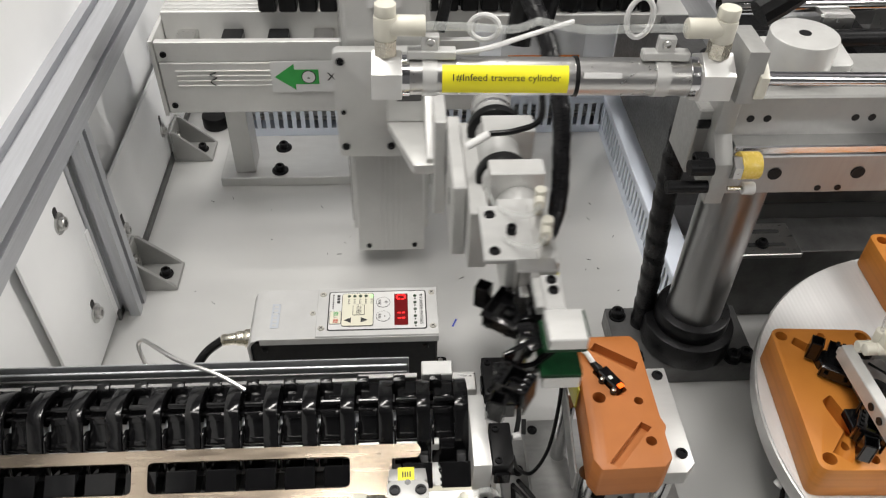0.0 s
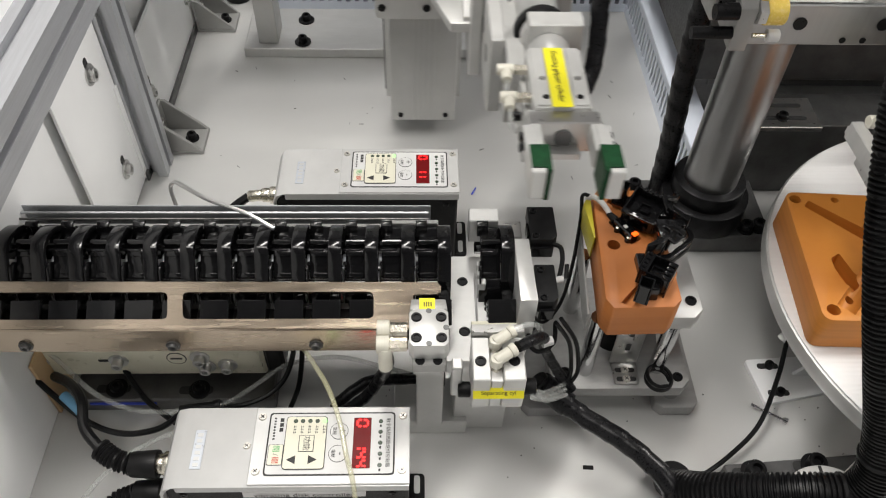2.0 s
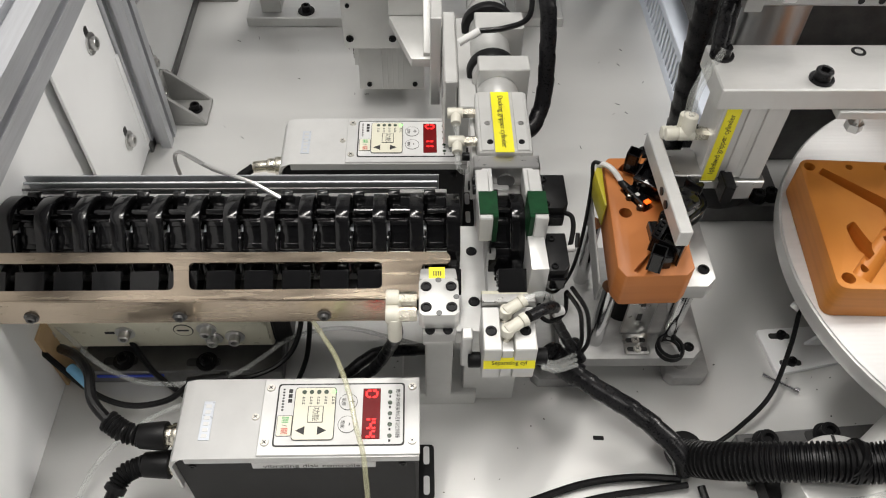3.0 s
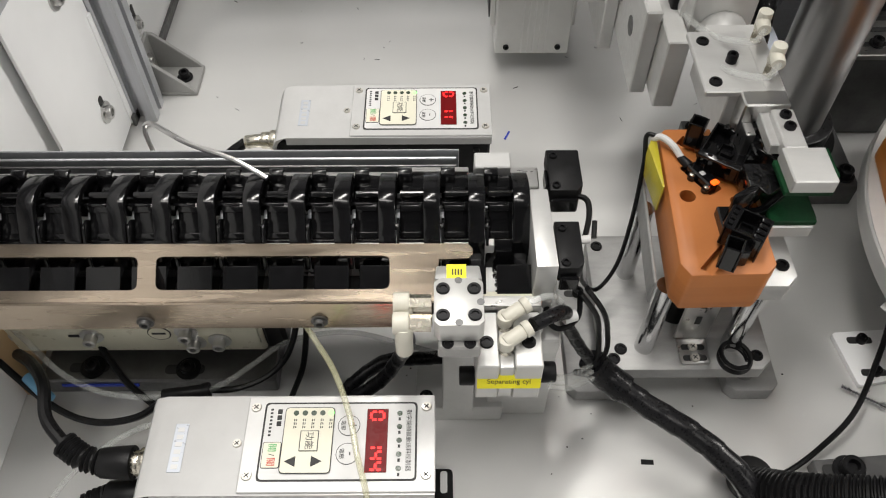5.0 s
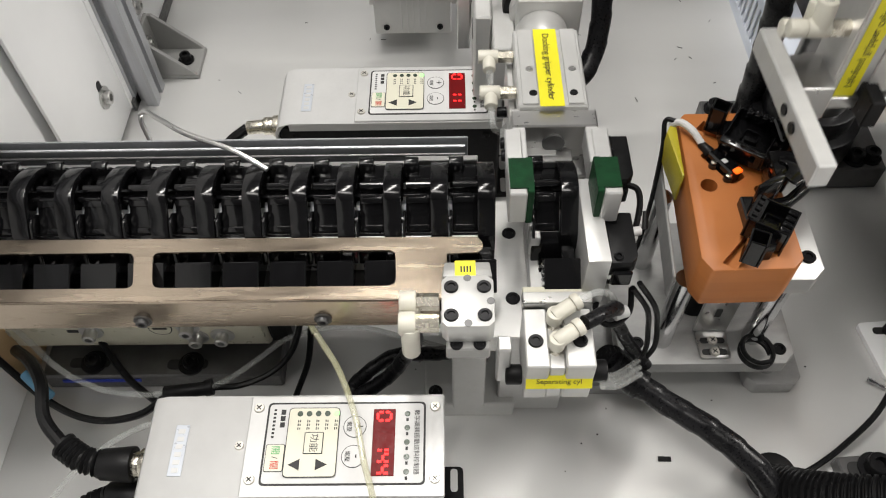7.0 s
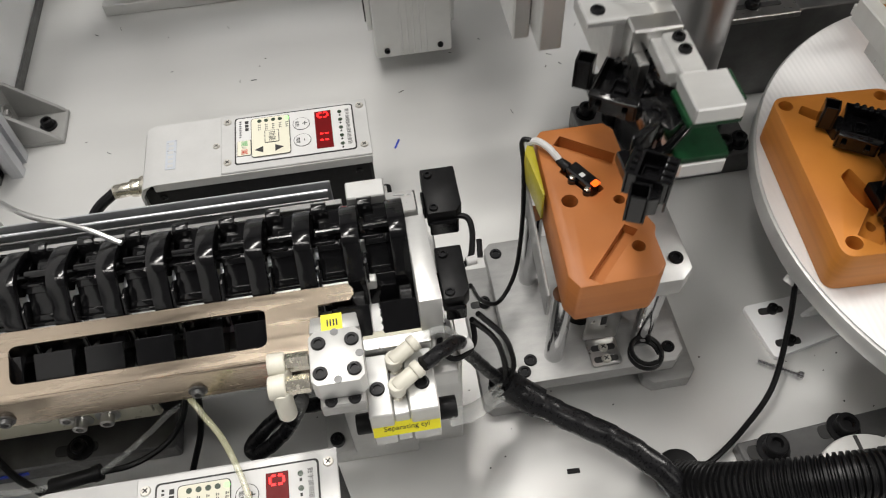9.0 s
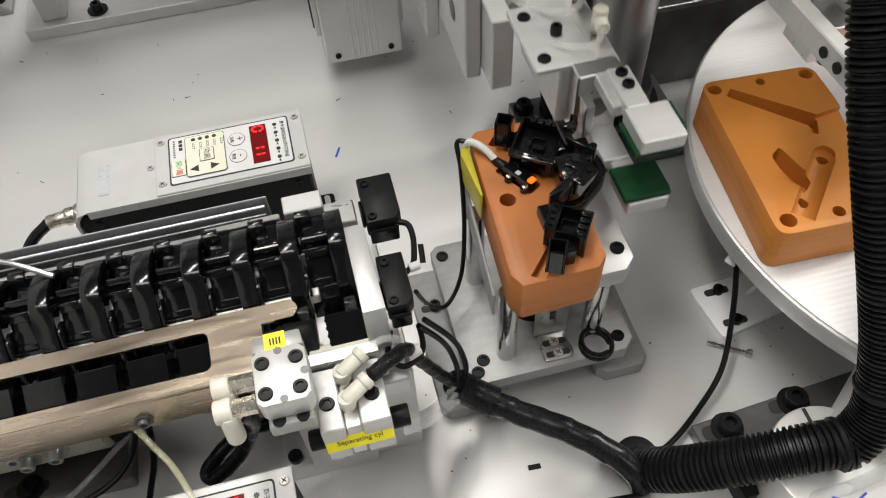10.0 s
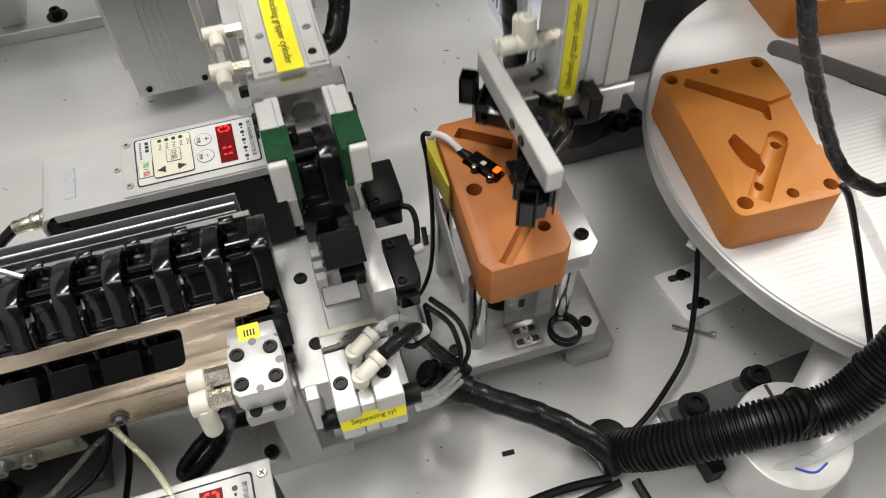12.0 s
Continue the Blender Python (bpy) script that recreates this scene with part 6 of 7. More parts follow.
# ---- infeed gripper over the fixture ----
def infeed_gripper():
    """Built where it grips the clip on the docking fixture."""
    t = thing("infeed_gripper", "silver pneumatic gripper with a yellow name label on a milled arm", "gripper", (0.228, 0.36, 0.266))
    part("body", box(0.205, 0.252, 0.362, 0.392, 0.196, 0.266, 0.001), ANOD, t)
    for x0, x1 in ((0.2052, 0.2185), (0.2235, 0.232), (0.2365, 0.2518)):
        part("front_land", box(x0, x1, 0.3605, 0.3622, 0.1965, 0.2655, 0.0004), ANOD, t)
    part("base", box(0.200, 0.256, 0.358, 0.396, 0.188, 0.196, 0.0008), STEEL, t)
    tape_label(t, "1#Infeed gripper cylinder", pose(0.2125, 0.3603, 0.231, 90, 0, 0) @ pose(0, 0, 0, 0, 0, 90), 0.073, 0.0105, 0.0058)
    arm = part("arm", box(0.198, 0.46, 0.358, 0.408, 0.2663, 0.284, 0.001), MILLED, t, "milled aluminium arm with holes")
    part("arm_step", box(0.284, 0.325, 0.356, 0.37, 0.259, 0.2662, 0.0008), MILLED, t)
    for x, y in ((0.206, 0.395), (0.268, 0.369)):
        socket_screw(t, (x, y, 0.2842), (0, 0, 1), 0.006, 0.008, OXIDE, "bolt", 0.0085)
    for x, y in ((0.335, 0.378), (0.365, 0.398), (0.305, 0.40)):
        socket_screw(t, (x, y, 0.2830), (0, 0, 1), 0.0055, 0.0014, OXIDE)
    part("riser", box(0.40, 0.45, 0.40, 0.43, 0.284, 0.39, 0.001), ANOD, t)
    part("stop_bolt", rod((0.303, 0.362, 0.252), (0.303, 0.362, 0.260), 0.0035, 12), STEEL, t)
    part("bolt_head", rod((0.303, 0.362, 0.246), (0.303, 0.362, 0.252), 0.0062, 6), STEEL, t)
    part("finger_base", box(0.183, 0.205, 0.356, 0.384, 0.182, 0.205, 0.0008), STEEL, t)
    part("finger_base", box(0.236, 0.252, 0.362, 0.384, 0.172, 0.19, 0.0008), STEEL, t)
    part("finger", box(0.1675, 0.1770, 0.286, 0.386, 0.207, 0.222, 0.0008, None, pose(0, 0, 0, 0, 0, 2)), MILLED, t, "long milled gripper finger")
    # two black discs give the shade of the finger holes
    for yy in (0.318, 0.331):
        part("finger_hole", rod((0.1668, yy, 0.2145), (0.1680, yy, 0.2145), 0.0032, 16), OXIDE, t)
    part("finger_notch", box(0.1680, 0.1765, 0.3862, 0.3905, 0.207, 0.214, 0.0005), MILLED, t)
    part("finger", box(0.2205, 0.229, 0.345, 0.372, 0.186, 0.204, 0.0008), OXIDE, t, "black gripper finger")
    for yy, zz in ((0.372, 0.232), (0.380, 0.226)):
        at = Vector((0.205, yy, zz))
        part("thread", rod(at, at + Vector((-0.010, 0, 0)), 0.0048, 6), BRASS, t)
        bm = rod(at + Vector((-0.010, 0, 0)), at + Vector((-0.022, 0, 0)), 0.0050, 16, None, None, 0.0008)
        rod(at + Vector((-0.015, 0, -0.002)), at + Vector((-0.015, 0.002, 0.016)), 0.0052, 16, bm, None, 0.0008)
        f = part("fitting", bm, CREAM, t, "cream speed controller")
        part("knob", rod(at + Vector((-0.022, 0, 0)), at + Vector((-0.031, 0, 0)), 0.0050, 10, None, None, 0.0008), CREAM, f)
        part("air_tube", sweep([at + Vector((-0.015, 0.002, 0.016)), at + Vector((-0.014, 0.006, 0.035)), at + Vector((0.0, 0.02, 0.06))], 0.0026, 8, 6), TUBE, t)
    part("wrapped_cable", sweep([(0.205, 0.398, 0.285), (0.212, 0.42, 0.315), (0.235, 0.44, 0.335), (0.275, 0.455, 0.345), (0.33, 0.46, 0.35)], 0.0065, 20, 8, None, None, (0.0006, 0.0175)), WRAP, t)
    return t


INFEED = infeed_gripper()


def hanging_cable():
    t = thing("hanging_cable", "cable bundle in black spiral wrap hanging beside the table", "cable bundle", (0.283, 0.258, 0.30))
    part("wrap", sweep([(0.235, 0.262, 0.42), (0.249, 0.250, 0.36), (0.283, 0.258, 0.30), (0.312, 0.256, 0.25), (0.323, 0.25, 0.235), (0.335, 0.249, 0.225), (0.352, 0.248, 0.215), (0.39, 0.25, 0.21)], 0.0038, 20, 10, None, None, (0.0006, 0.0163)), WRAP, t)
    part("air_tube", sweep(TUBE_RUN, 0.0034, 8, 8), TUBE, t, "clear air tube")
    part("lead", sweep(LEAD_RUN, 0.0021, 8, 8), RUBBER, t, "thin black lead")
    return t


TUBE_RUN = [(0.322, 0.252, 0.234), (0.340, 0.251, 0.206), (0.356, 0.249, 0.185), (0.380, 0.244, 0.15), (0.399, 0.231, 0.12)]
LEAD_RUN = [(0.325, 0.251, 0.225), (0.334, 0.249, 0.212), (0.357, 0.243, 0.165), (0.370, 0.223, 0.12), (0.365, 0.194, 0.10)]
HANGING = hanging_cable()

# wrapped cables near the column
solo("wrapped_cable", sweep([(0.262, 0.555, 0.02), (0.258, 0.552, 0.10), (0.250, 0.548, 0.19), (0.245, 0.54, 0.28), (0.25, 0.53, 0.36)], 0.0105, 20, 8, None, None, (0.0012, 0.0250)), WRAP, "thick cable bundle in black spiral wrap beside the column", "cable bundle")


def back_bracket():
    t = thing("slotted_bracket", "silver slotted angle bracket on a dark plate behind the column", "bracket", (0.39, 0.6, 0.1))
    part("plate", box(0.355, 0.425, 0.575, 0.625, 0.098, 0.104, 0.0008), STEEL, t)
    for y in (0.590, 0.611):
        # shaded slot drawn as black on the plate
        part("slot", prism(rounded([(0.365, y - 0.003), (0.412, y - 0.003), (0.412, y + 0.003), (0.365, y + 0.003)], 0.003), 0.1041, 0.1045, "z"), INK_SHADE, t)
    socket_screw(t, (0.386, 0.5905, 0.1045), (0, 0, 1), 0.005, 0.006, OXIDE, "bolt", 0.007)
    part("stand", box(0.36, 0.72, 0.585, 0.64, 0.0, 0.098, 0.001), DARKSTEEL, t)
    return t


back_bracket()


# ---- machinery at the far side, glimpsed past the axes ----
def far_cabinet(x0, x1, y0, y1, z1, mat, label):
    t = thing("equipment_cabinet", label, "cabinet", ((x0 + x1) / 2, y0, 0))
    part("body", box(x0, x1, y0, y1, 0, z1, 0.003), mat, t)
    part("panel", box(x0 + 0.02, x1 - 0.02, y0 - 0.003, y0, 0.05, z1 - 0.04, 0.001), mat, t)
    for k in range(3):
        socket_screw(t, (x0 + 0.03 + k * (x1 - x0 - 0.06) / 2, y0 - 0.003, z1 - 0.06), (0, -1, 0), 0.005, 0.004, STEEL)
    return t


def far_machine():
    t = thing("far_machine", "dark steel mechanism with rods and clamps behind the rail", "machine", (0.6, 0.62, 0.0))
    part("bed", box(0.30, 1.1, 0.66, 0.95, 0.10, 0.26, 0.002), DARKSTEEL, t)
    r = random.Random(8)
    for k in range(9):
        x = 0.34 + k * 0.05
        part("clamp", box(x, x + 0.032, 0.64, 0.72, 0.26, 0.29 + r.uniform(0, 0.05), 0.002), STEEL if k % 2 else OXIDE, t)
        socket_screw(t, (x + 0.016, 0.66, 0.34), (0, -0.3, 1), 0.006, 0.006, OXIDE)
    for k in range(3):
        part("rod", rod((0.30, 0.60 + k * 0.03, 0.30 + k * 0.02), (1.0, 0.60 + k * 0.03, 0.31 + k * 0.02), 0.008, 16), CHROME if k != 1 else OXIDE, t)
    part("cable", sweep([(0.30, 0.58, 0.37), (0.40, 0.60, 0.42), (0.52, 0.60, 0.40), (0.66, 0.58, 0.42)], 0.012, 10, 8), RUBBER, t)
    return t


far_machine()
far_cabinet(0.40, 0.95, 0.78, 1.2, 0.40, DARKSTEEL, "dark grey steel cabinet behind the rail")
far_cabinet(0.33, 0.395, 0.72, 1.1, 0.30, PROFILE, "grey aluminium frame post behind the side duct")


def cable_chain(x0, x1, y, z, label):
    t = thing("cable_chain", label, "cable chain", ((x0 + x1) / 2, y, z))
    n = int((x1 - x0) / 0.022)
    me = None
    for i in range(n):
        bm = box(-0.0095, 0.0095, -0.016, 0.016, -0.012, 0.012, 0.002)
        if me is None:
            me = finish(bm, "link", BLACKMATT)
        else:
            bm.free()
        ob = new("link", me)
        ob.parent = t
        ob.location = Vector((x0 + 0.011 + i * 0.022, y, z)) - Vector(t.location)
    return t


cable_chain(-0.145, 0.30, 0.820, 0.2755, "black plastic cable chain lying behind the cross axis")
cable_chain(-0.10, 0.30, 0.93, 0.30, "black plastic cable chain raised behind the cross axis")
for k in range(7):
    r = random.Random(20 + k)
    solo("black_cable", sweep([(0.02 + k * 0.03, 0.78 + r.uniform(-.03, .05), 0.262), (0.05 + k * 0.03, 0.82, 0.30 + r.uniform(0, .06)), (0.10 + k * 0.03, 0.88 + r.uniform(-.04, .04), 0.31), (0.16 + k * 0.03, 0.95, 0.25), (0.22 + k * 0.02, 1.05, 0.12)], r.uniform(0.004, 0.009), 8, 8), RUBBER, "tangled black cable behind the cross axis", "cable")
warn = thing("warning_label", "orange and white warning label on the back panel", "warning label", (0.22, 0.99, 0.06))
part("sheet", box(0.155, 0.275, 1.018, 1.0185, 0.066, 0.16, 0), PAPER, warn)
part("orange_band", box(0.165, 0.27, 1.0172, 1.0178, 0.068, 0.092, 0), ORANGEPAPER, warn)
part("triangle", prism([(0.235, 0.071), (0.258, 0.071), (0.2465, 0.09)], 1.0165, 1.017, "y"), INK_SHADE, warn)
writing("lettering", "警告", warn, 0.018, pose(0.205, 1.0168, 0.080, 90, 180, 0))
solo("trim_back_panel", box(-0.30, 0.32, 1.02, 1.03, 0, 0.16, 0.001), WHITE, "white sheet panel behind the wire duct", "panel", "structure")

# ---- tubes and leads round the feeder ----
solo("clear_tube", sweep([(-0.088, 0.284, 0.130), (-0.078, 0.270, 0.126), (-0.068, 0.255, 0.120), (-0.058, 0.230, 0.1135), (-0.052, 0.205, 0.110), (-0.046, 0.184, 0.107), (-0.044, 0.165, 0.07)], 0.0019, 10, 8), YELLOWTUBE, "yellowish clear air tube draped over the controller", "air tube")
solo("clear_tube", sweep([(-0.33, 0.335, 0.07), (-0.305, 0.318, 0.06), (-0.275, 0.295, 0.05), (-0.245, 0.282, 0.045), (-0.215, 0.277, 0.046), (-0.198, 0.276, 0.05)], 0.0022, 10, 8), TUBE, "clear air tube lying before the feeder", "air tube")
solo("clear_tube", sweep([(-0.165, 0.279, 0.052), (-0.150, 0.289, 0.052), (-0.136, 0.301, 0.052), (-0.112, 0.314, 0.06), (-0.07, 0.315, 0.07), (-0.03, 0.305, 0.07), (0.0, 0.298, 0.066)], 0.0020, 10, 8), TUBE, "clear air tube from the joint to the cylinder", "air tube")
solo("clear_tube", sweep([(-0.19, 0.252, 0.06), (-0.215, 0.248, 0.05), (-0.25, 0.235, 0.03), (-0.275, 0.21, 0.012), (-0.285, 0.16, 0.005)], 0.0022, 10, 8), TUBE, "clear air tube curling to the base plate", "air tube")
yj = thing("tube_joint", "black push-in tube joint before the feeder", "tube joint", (-0.18, 0.278, 0.05))
part("body", rod((-0.198, 0.276, 0.050), (-0.169, 0.279, 0.051), 0.0048, 16, None, None, 0.001), BLACKMATT, yj)
part("collar", rod((-0.170, 0.279, 0.051), (-0.165, 0.280, 0.0512), 0.0056, 16), BLACKMATT, yj)
solo("black_cable", sweep([(-0.106, 0.326, 0.08), (-0.107, 0.317, 0.068), (-0.114, 0.303, 0.055), (-0.128, 0.292, 0.047), (-0.148, 0.284, 0.045), (-0.166, 0.280, 0.05)], 0.0022, 8, 8), RUBBER, "thin black lead looping before the feeder", "cable")
solo("black_cable", sweep([(-0.099, 0.326, 0.08), (-0.099, 0.316, 0.068), (-0.103, 0.302, 0.045), (-0.112, 0.290, 0.025), (-0.12, 0.278, 0.01)], 0.0022, 8, 8), RUBBER, "thin black lead hanging from the feeder", "cable")
solo("black_cable", sweep([(-0.262, 0.33, 0.04), (-0.252, 0.317, 0.035), (-0.235, 0.298, 0.03), (-0.215, 0.283, 0.028), (-0.185, 0.262, 0.03)], 0.0026, 8, 8), RUBBER, "thin black lead running to the controller", "cable")
solo("black_cable", sweep([(-0.34, 0.318, 0.06), (-0.31, 0.295, 0.05), (-0.275, 0.272, 0.04), (-0.245, 0.262, 0.038), (-0.215, 0.264, 0.042), (-0.196, 0.274, 0.05)], 0.0026, 8, 8), RUBBER, "thin black lead running beneath the feeder", "cable")
solo("blue_joint", rod((-0.298, 0.292, 0.05), (-0.278, 0.276, 0.045), 0.0042, 12, None, None, 0.0008), PALEBLUE, "pale blue push-in joint among the leads", "tube joint")
solo("wrapped_cable", sweep([(-0.024, 0.262, 0.155), (-0.024, 0.276, 0.12), (-0.030, 0.287, 0.085), (-0.044, 0.285, 0.056), (-0.064, 0.280, 0.040), (-0.071, 0.285, 0.038), (-0.060, 0.293, 0.046), (-0.042, 0.302, 0.052), (-0.020, 0.300, 0.058), (0.002, 0.299, 0.062)], 0.0050, 20, 8, None, None, (0.0006, 0.0137)), WRAP, "looped hose in black spiral wrap at the cylinder", "cable bundle")
tee = thing("tee_joint", "black tee air joint beside the separating cylinder", "tube joint", (0.01, 0.299, 0.062))
part("body", rod((0.0, 0.299, 0.061), (0.022, 0.297, 0.063), 0.0068, 16, None, None, 0.0015), BLACKMATT, tee)
part("branch", rod((0.010, 0.298, 0.062), (0.010, 0.303, 0.075), 0.0055, 16, None, None, 0.001), BLACKMATT, tee)


# ---- what moves ----
def motions():
    # docking robot: seconds, x travel, lift, turn of the head in degrees, opening of each finger
    up, seat_x, seat_z, back = 0.078, 0.129, 0.022, 0.149
    dock = [
        (0.0, 0.032, up, 90, 0), (0.1, 0.066, up, 90, 0), (0.2, 0.098, up, 90, 0), (0.3, 0.119, up, 90, 0), (0.4, 0.127, up, 90, 0), (0.5, seat_x, 0.068, 90, 0),
        (0.6, seat_x, 0.036, 90, 0), (0.7, seat_x, seat_z, 90, 0), (1.05, seat_x, seat_z, 90, 0), (1.15, seat_x, seat_z, 90, 0.006), (1.3, back - 0.004, seat_z, 90, 0.006),
        (1.4, back, seat_z, 90, 0.006), (1.5, back, 0.060, 90, 0.006), (1.6, back, up, 78, 0.006), (1.7, back - 0.006, up, 45, 0.006), (1.8, 0.120, up, 8, 0.006), (1.9, 0.082, up, 0, 0.006),
        (2.0, 0.043, up, 0, 0.006), (2.1, 0.014, up, 0, 0.006), (2.2, 0.002, up, 0, 0.006), (2.3, 0, 0.062, 0, 0.006), (2.4, 0, 0.045, 0, 0.006), (2.5, 0, 0.028, 0, 0.006), (2.6, 0, 0.011, 0, 0.006), (2.7, 0, 0.001, 0, 0.006), (2.85, 0, 0, 0, 0),
        (3.03, 0, 0, 0, 0), (3.1, 0, 0.013, 0, 0), (3.2, 0, 0.030, 0, 0), (3.4, 0, 0.068, 0, 0), (3.55, 0, up, 0, 0), (3.9, 0.0, up, 45, 0), (4.1, 0.01, up, 90, 0), (4.5, 0.115, up, 90, 0), (4.7, seat_x, up, 90, 0), (4.8, seat_x, 0.060, 90, 0), (4.9, seat_x, 0.032, 90, 0), (5.0, seat_x, seat_z, 90, 0),
        (5.3, seat_x, seat_z, 90, 0), (5.4, back - 0.005, seat_z, 90, 0.006), (5.6, back, seat_z, 90, 0.006), (5.7, back, 0.055, 90, 0.006), (5.85, back, up, 80, 0.006), (6.0, back - 0.004, up, 45, 0.006), (6.1, 0.115, up, 5, 0.006),
        (6.2, 0.068, up, 0, 0.006), (6.3, 0.030, up, 0, 0.006), (6.4, 0.009, up, 0, 0.006), (6.5, 0.002, up, 0, 0.006), (6.6, 0, 0.073, 0, 0.006), (6.7, 0, 0.053, 0, 0.006), (6.8, 0, 0.034, 0, 0.006), (6.9, 0, 0.016, 0, 0.006), (7.02, 0, 0, 0, 0.006), (7.15, 0, 0, 0, 0),
        (7.38, 0, 0, 0, 0), (7.55, 0, 0.030, 0, 0), (7.75, 0, 0.068, 0, 0), (7.9, 0, up, 0, 0), (8.15, 0.004, up, 30, 0), (8.3, 0.014, up, 72, 0), (8.4, 0.016, up, 90, 0), (8.5, 0.022, up, 90, 0), (8.6, 0.054, up, 90, 0), (8.7, 0.086, up, 90, 0), (8.8, 0.116, up, 90, 0), (8.9, seat_x - 0.002, up, 90, 0), (9.0, seat_x + 0.003, 0.070, 90, 0),
        (9.1, seat_x + 0.001, 0.042, 90, 0), (9.2, seat_x, seat_z, 90, 0), (9.5, seat_x, seat_z, 90, 0), (9.6, seat_x + 0.004, seat_z, 90, 0.006), (9.75, back - 0.004, seat_z, 90, 0.006), (9.95, back, seat_z, 90, 0.006), (10.1, back, 0.060, 90, 0.006), (10.2, back, up, 84, 0.006), (10.3, back - 0.004, up, 48, 0.006), (10.4, 0.120, up, 8, 0.006),
        (10.5, 0.078, up, 0, 0.006), (10.6, 0.036, up, 0, 0.006), (10.7, 0.012, up, 0, 0.006), (10.8, 0.002, 0.077, 0, 0.006), (10.9, 0, 0.070, 0, 0.006), (11.0, 0, 0.050, 0, 0.006), (11.1, 0, 0.033, 0, 0.006), (11.2, 0, 0.016, 0, 0.006), (11.32, 0, 0, 0, 0.006), (11.45, 0, 0, 0, 0),
        (11.63, 0, 0, 0, 0), (11.7, 0, 0.012, 0, 0), (11.8, 0, 0.028, 0, 0), (11.9, 0, 0.045, 0, 0), (12.0, 0, 0.061, 0, 0),
    ]
    walk(VERT, [(t, pose(XM + x, 0.72, 0.024)) for t, x, z, a, o in dock])
    walk(DOCK, [(t, pose(XG + x, 0.56, ZG + z)) for t, x, z, a, o in dock])
    walk(HEAD, [(t, pose(0.0035, 0.475 - 0.56, -0.0035, 0, a, 0) @ Matrix.Translation((-0.0005, 0, 0.0035))) for t, x, z, a, o in dock])
    for ob, pad, k in FINGERS:
        rest = ob.matrix_basis.copy()
        for piece in (ob, pad):
            if piece:
                walk(piece, [(t, Matrix.Translation((k * (o - 0.0015), 0, 0)) @ (rest if piece is ob else Matrix())) for t, x, z, a, o in dock])

    def carried(x, z, a):
        """The clip in the fingers: from its place in the shuttle at turn 0 to its seat on the fixture at turn 90."""
        k = a / 90
        low = at_feeder(SLOT_X + SHIFT).translation
        seat = SEAT.translation - Vector((seat_x, 0, seat_z))
        p = low.lerp(seat, k) + Vector((x, 0, z))
        return pose(p.x, p.y, p.z, 0, a, 0)

    def fly(t0, t1):
        return [(t, carried(x, z, a)) for t, x, z, a, o in dock if t0 <= t <= t1]

    # infeed gripper: seconds, x travel, lift
    hop, nest, wait = 0.048, 0.1885, 0.150
    low = -0.038
    infeed = [
        (0.0, nest, low), (0.06, nest, low + 0.01), (0.2, nest, hop), (0.4, wait, hop), (2.3, wait, hop), (2.4, 0.132, hop), (2.5, 0.098, hop), (2.6, 0.058, hop), (2.7, 0.022, hop), (2.8, 0.004, 0.040),
        (2.9, 0, 0.018), (3.0, 0, 0.004), (3.1, 0, 0.0), (3.35, 0, 0.0), (3.6, 0, hop), (4.0, nest, hop), (4.2, nest, low), (4.35, nest, low), (4.5, nest, hop), (4.7, wait, hop), (6.65, wait, hop), (6.9, 0.03, hop), (7.0, 0, 0.04), (7.15, 0, 0), (7.4, 0, 0), (7.6, 0, hop),
        (8.0, nest, hop), (8.15, nest, low), (8.3, nest, low), (8.45, nest, hop), (8.65, wait, hop), (10.9, wait, hop), (11.0, 0.137, hop), (11.1, 0.102, hop), (11.2, 0.060, hop), (11.3, 0.024, hop), (11.4, 0.004, hop - 0.006), (11.5, 0, 0.022), (11.6, 0, 0.004), (11.7, 0, 0),
        (11.85, 0, 0), (11.92, 0, 0.010), (12.0, 0, 0.029),
    ]
    home = Vector(INFEED.location)
    hang = Vector(HANGING.location)
    drift = [(0.0, 0.2), (0.5, 0.33), (2.2, 0.33), (2.7, 0.10), (3.0, 0.0), (3.6, 0.0), (4.2, 0.2), (4.8, 0.33), (6.6, 0.33), (7.1, 0.0), (7.6, 0.0), (8.2, 0.2), (8.8, 0.33), (10.55, 0.33), (10.8, 0.12), (10.95, 0.012), (11.1, 0.006), (11.5, 0), (12.0, 0)]
    walk(HANGING, [(t, pose(hang.x + x, hang.y, hang.z)) for t, x in drift])
    walk(INFEED, [(t, pose(home.x + x, home.y, home.z + z)) for t, x, z in infeed])

    def taken(t0, t1):
        s = SEAT.translation
        return [(t, pose(s.x + x, s.y + (0.019 * max(0.0, x) / nest), s.z + z, 0, 90, 0)) for t, x, z in infeed if t0 <= t <= t1]

    # indexing table: clockwise by a quarter turn
    turns = [(0.0, 0), (0.8, 0), (0.9, -18), (1.0, -45), (1.1, -74), (1.2, -88), (1.3, -90), (4.95, -90), (5.1, -115), (5.2, -145), (5.35, -175), (5.45, -180), (9.3, -180), (9.4, -192), (9.5, -214), (9.6, -240), (9.7, -261), (9.8, -269), (9.9, -270), (12.0, -270)]
    walk(TABLE, [(t, pose(TC.x, TC.y, TZ, 0, 0, a)) for t, a in turns])

    def on_table(start):
        """A clip set down at the near station after its hop, then turned with the table."""
        first = next(a for t, a in reversed(turns) if t <= start)
        pivot = Matrix.Translation((TC.x, TC.y, 0))
        seat = taken(start - 0.001, start + 0.001)
        m = seat[0][1] if seat else NEST_SEAT
        return [(t, pivot @ pose(0, 0, 0, 0, 0, a - first) @ pivot.inverted() @ m) for t, a in turns if t > start]

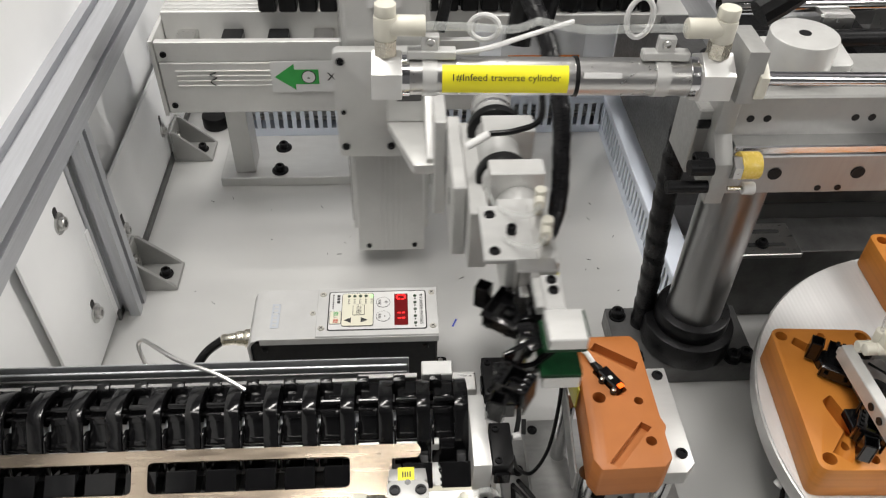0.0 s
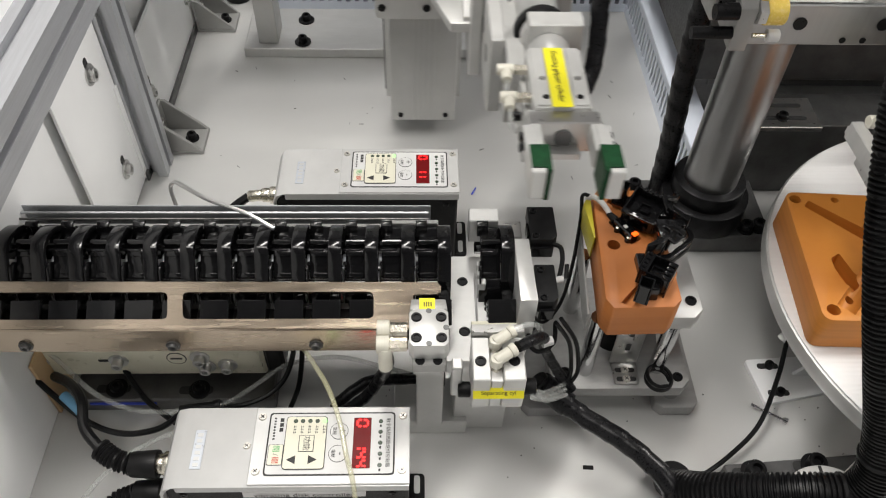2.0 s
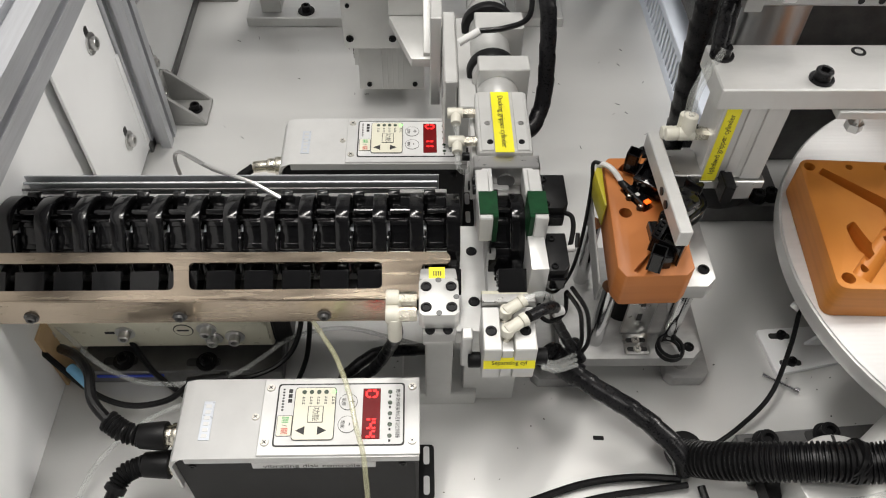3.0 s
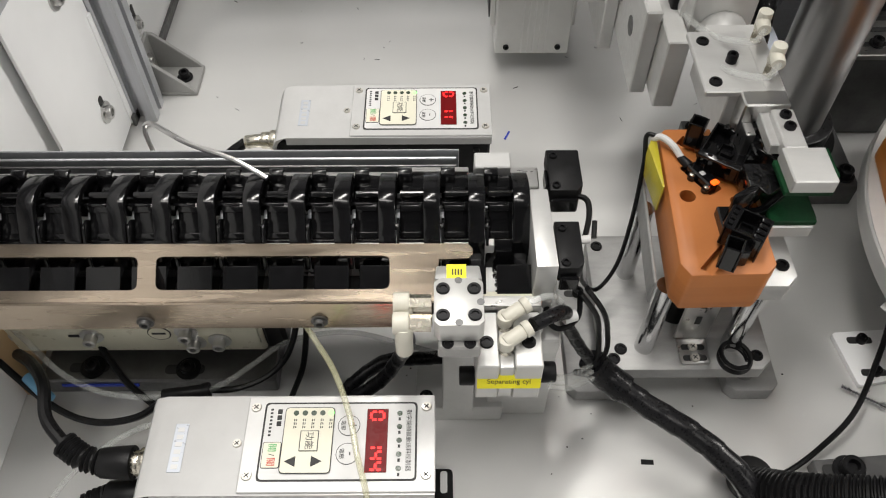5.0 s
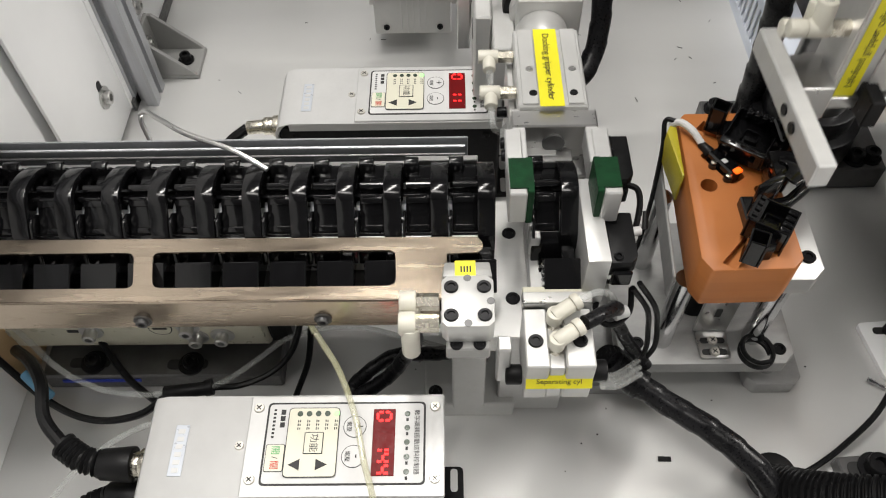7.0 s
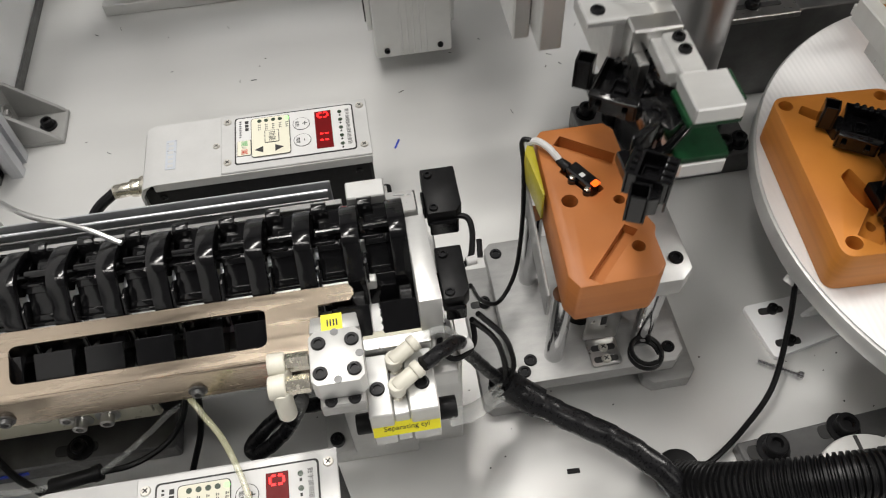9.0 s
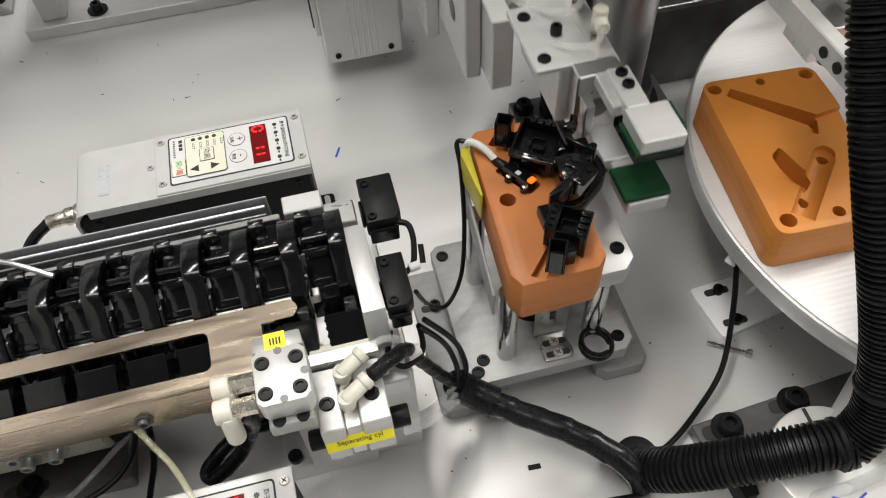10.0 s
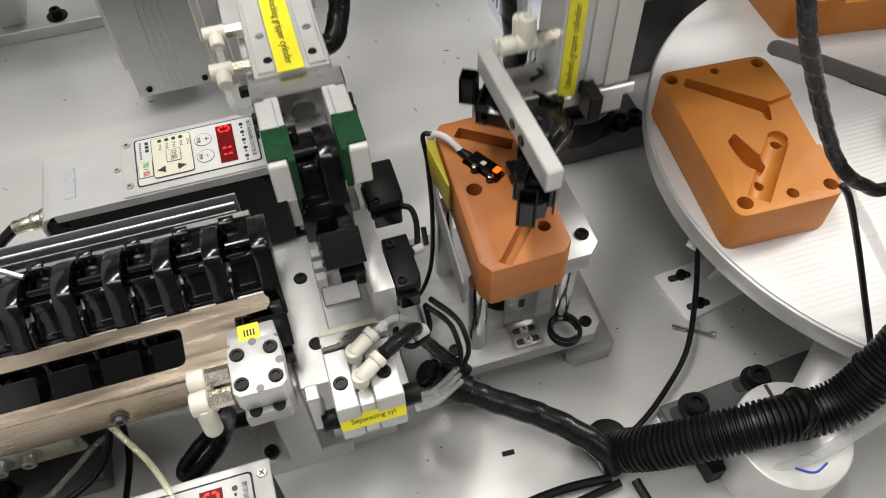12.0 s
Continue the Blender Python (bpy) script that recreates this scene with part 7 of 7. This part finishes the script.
    # the shuttle
    shut = [(0.0, 0), (1.85, 0), (1.95, 0.9), (2.05, 1), (3.7, 1), (3.9, 0), (6.2, 0), (6.3, 0.85), (6.4, 1), (7.85, 1), (8.05, 0), (10.48, 0), (10.6, 0.8), (10.7, 1), (12.0, 1)]
    sh = Vector(SHUTTLE.location)
    walk(SHUTTLE, [(t, pose(sh.x + SHIFT * k, sh.y, sh.z)) for t, k in shut])

    # clips: the row steps on when the shuttle is back
    first_nest = [(0.0, NEST_SEAT)] + [(t, Matrix.Translation((TC.x, TC.y, 0)) @ pose(0, 0, 0, 0, 0, a) @ Matrix.Translation((-TC.x, -TC.y, 0)) @ NEST_SEAT) for t, a in turns if t > 0.1]
    walk(CLIP_TABLE, first_nest)
    walk(CLIP_HELD, fly(0.0, 0.7) + [(3.05, SEAT)] + taken(3.1, 4.2) + on_table(4.2))
    for i, ob in enumerate(ROW):
        x = SLOT_X - i * PITCH
        rows = [(0.0, at_feeder(x))]
        if i == 0:
            rows += [(1.85, at_feeder(x)), (1.95, at_feeder(x + 0.9 * SHIFT)), (2.05, at_feeder(x + SHIFT)), (2.9, at_feeder(x + SHIFT))] + fly(3.0, 5.0) + [(7.1, SEAT)] + taken(7.15, 8.15) + on_table(8.15)
        else:
            rows += [(4.2, at_feeder(x)), (4.45, at_feeder(x + PITCH))]
            if i == 1:
                rows += [(6.2, at_feeder(x + PITCH)), (6.3, at_feeder(x + PITCH + 0.85 * SHIFT)), (6.4, at_feeder(x + PITCH + SHIFT)), (7.1, at_feeder(x + PITCH + SHIFT))] + fly(7.3, 9.2) + [(11.6, SEAT)] + taken(11.7, 12.0)
            else:
                rows += [(8.06, at_feeder(x + PITCH)), (8.25, at_feeder(x + 2 * PITCH))]
                if i == 2:
                    y = x + 2 * PITCH
                    rows += [(10.48, at_feeder(y)), (10.6, at_feeder(y + 0.8 * SHIFT)), (10.7, at_feeder(y + SHIFT)), (11.4, at_feeder(y + SHIFT))] + fly(11.6, 12.0)
                else:
                    rows += [(12.0, at_feeder(x + 2 * PITCH))]
        walk(ob, rows)

    # the conduit's upper run swings aside as the infeed carriage comes in
    b = HOSE_BEND
    near, rest, away = (11, -10, 0), (0, 0, 0), (0, 34, -20)
    swing = [(0.0, rest, 0.4), (0.1, rest, 0.15), (0.2, near, 0.75), (0.35, near, 1), (1.0, near, 1), (1.5, near, 0.9), (2.0, near, 0.6), (2.3, rest, 0.25), (2.5, rest, 0.6), (2.7, rest, 0.95), (2.9, rest, 1.0), (3.5, rest, 1.0), (4.0, rest, 0.6), (4.5, near, 0.5), (6.6, near, 0.5), (6.9, rest, 0.8), (7.2, rest, 1.0), (7.6, rest, 0.9), (8.1, rest, 0.55), (8.6, rest, 0.15), (9.5, rest, 0.05), (10.8, rest, 0.0), (11.0, rest, 0.3), (11.2, rest, 0.75), (11.4, rest, 1.0), (12.0, rest, 1.0)]
    rows = []
    for t, side, k in swing:
        aim = near if side is near else away
        rows.append((t, pose(b.x, b.y, b.z, *[c * k for c in aim])))
    walk(RISER, rows)


motions()
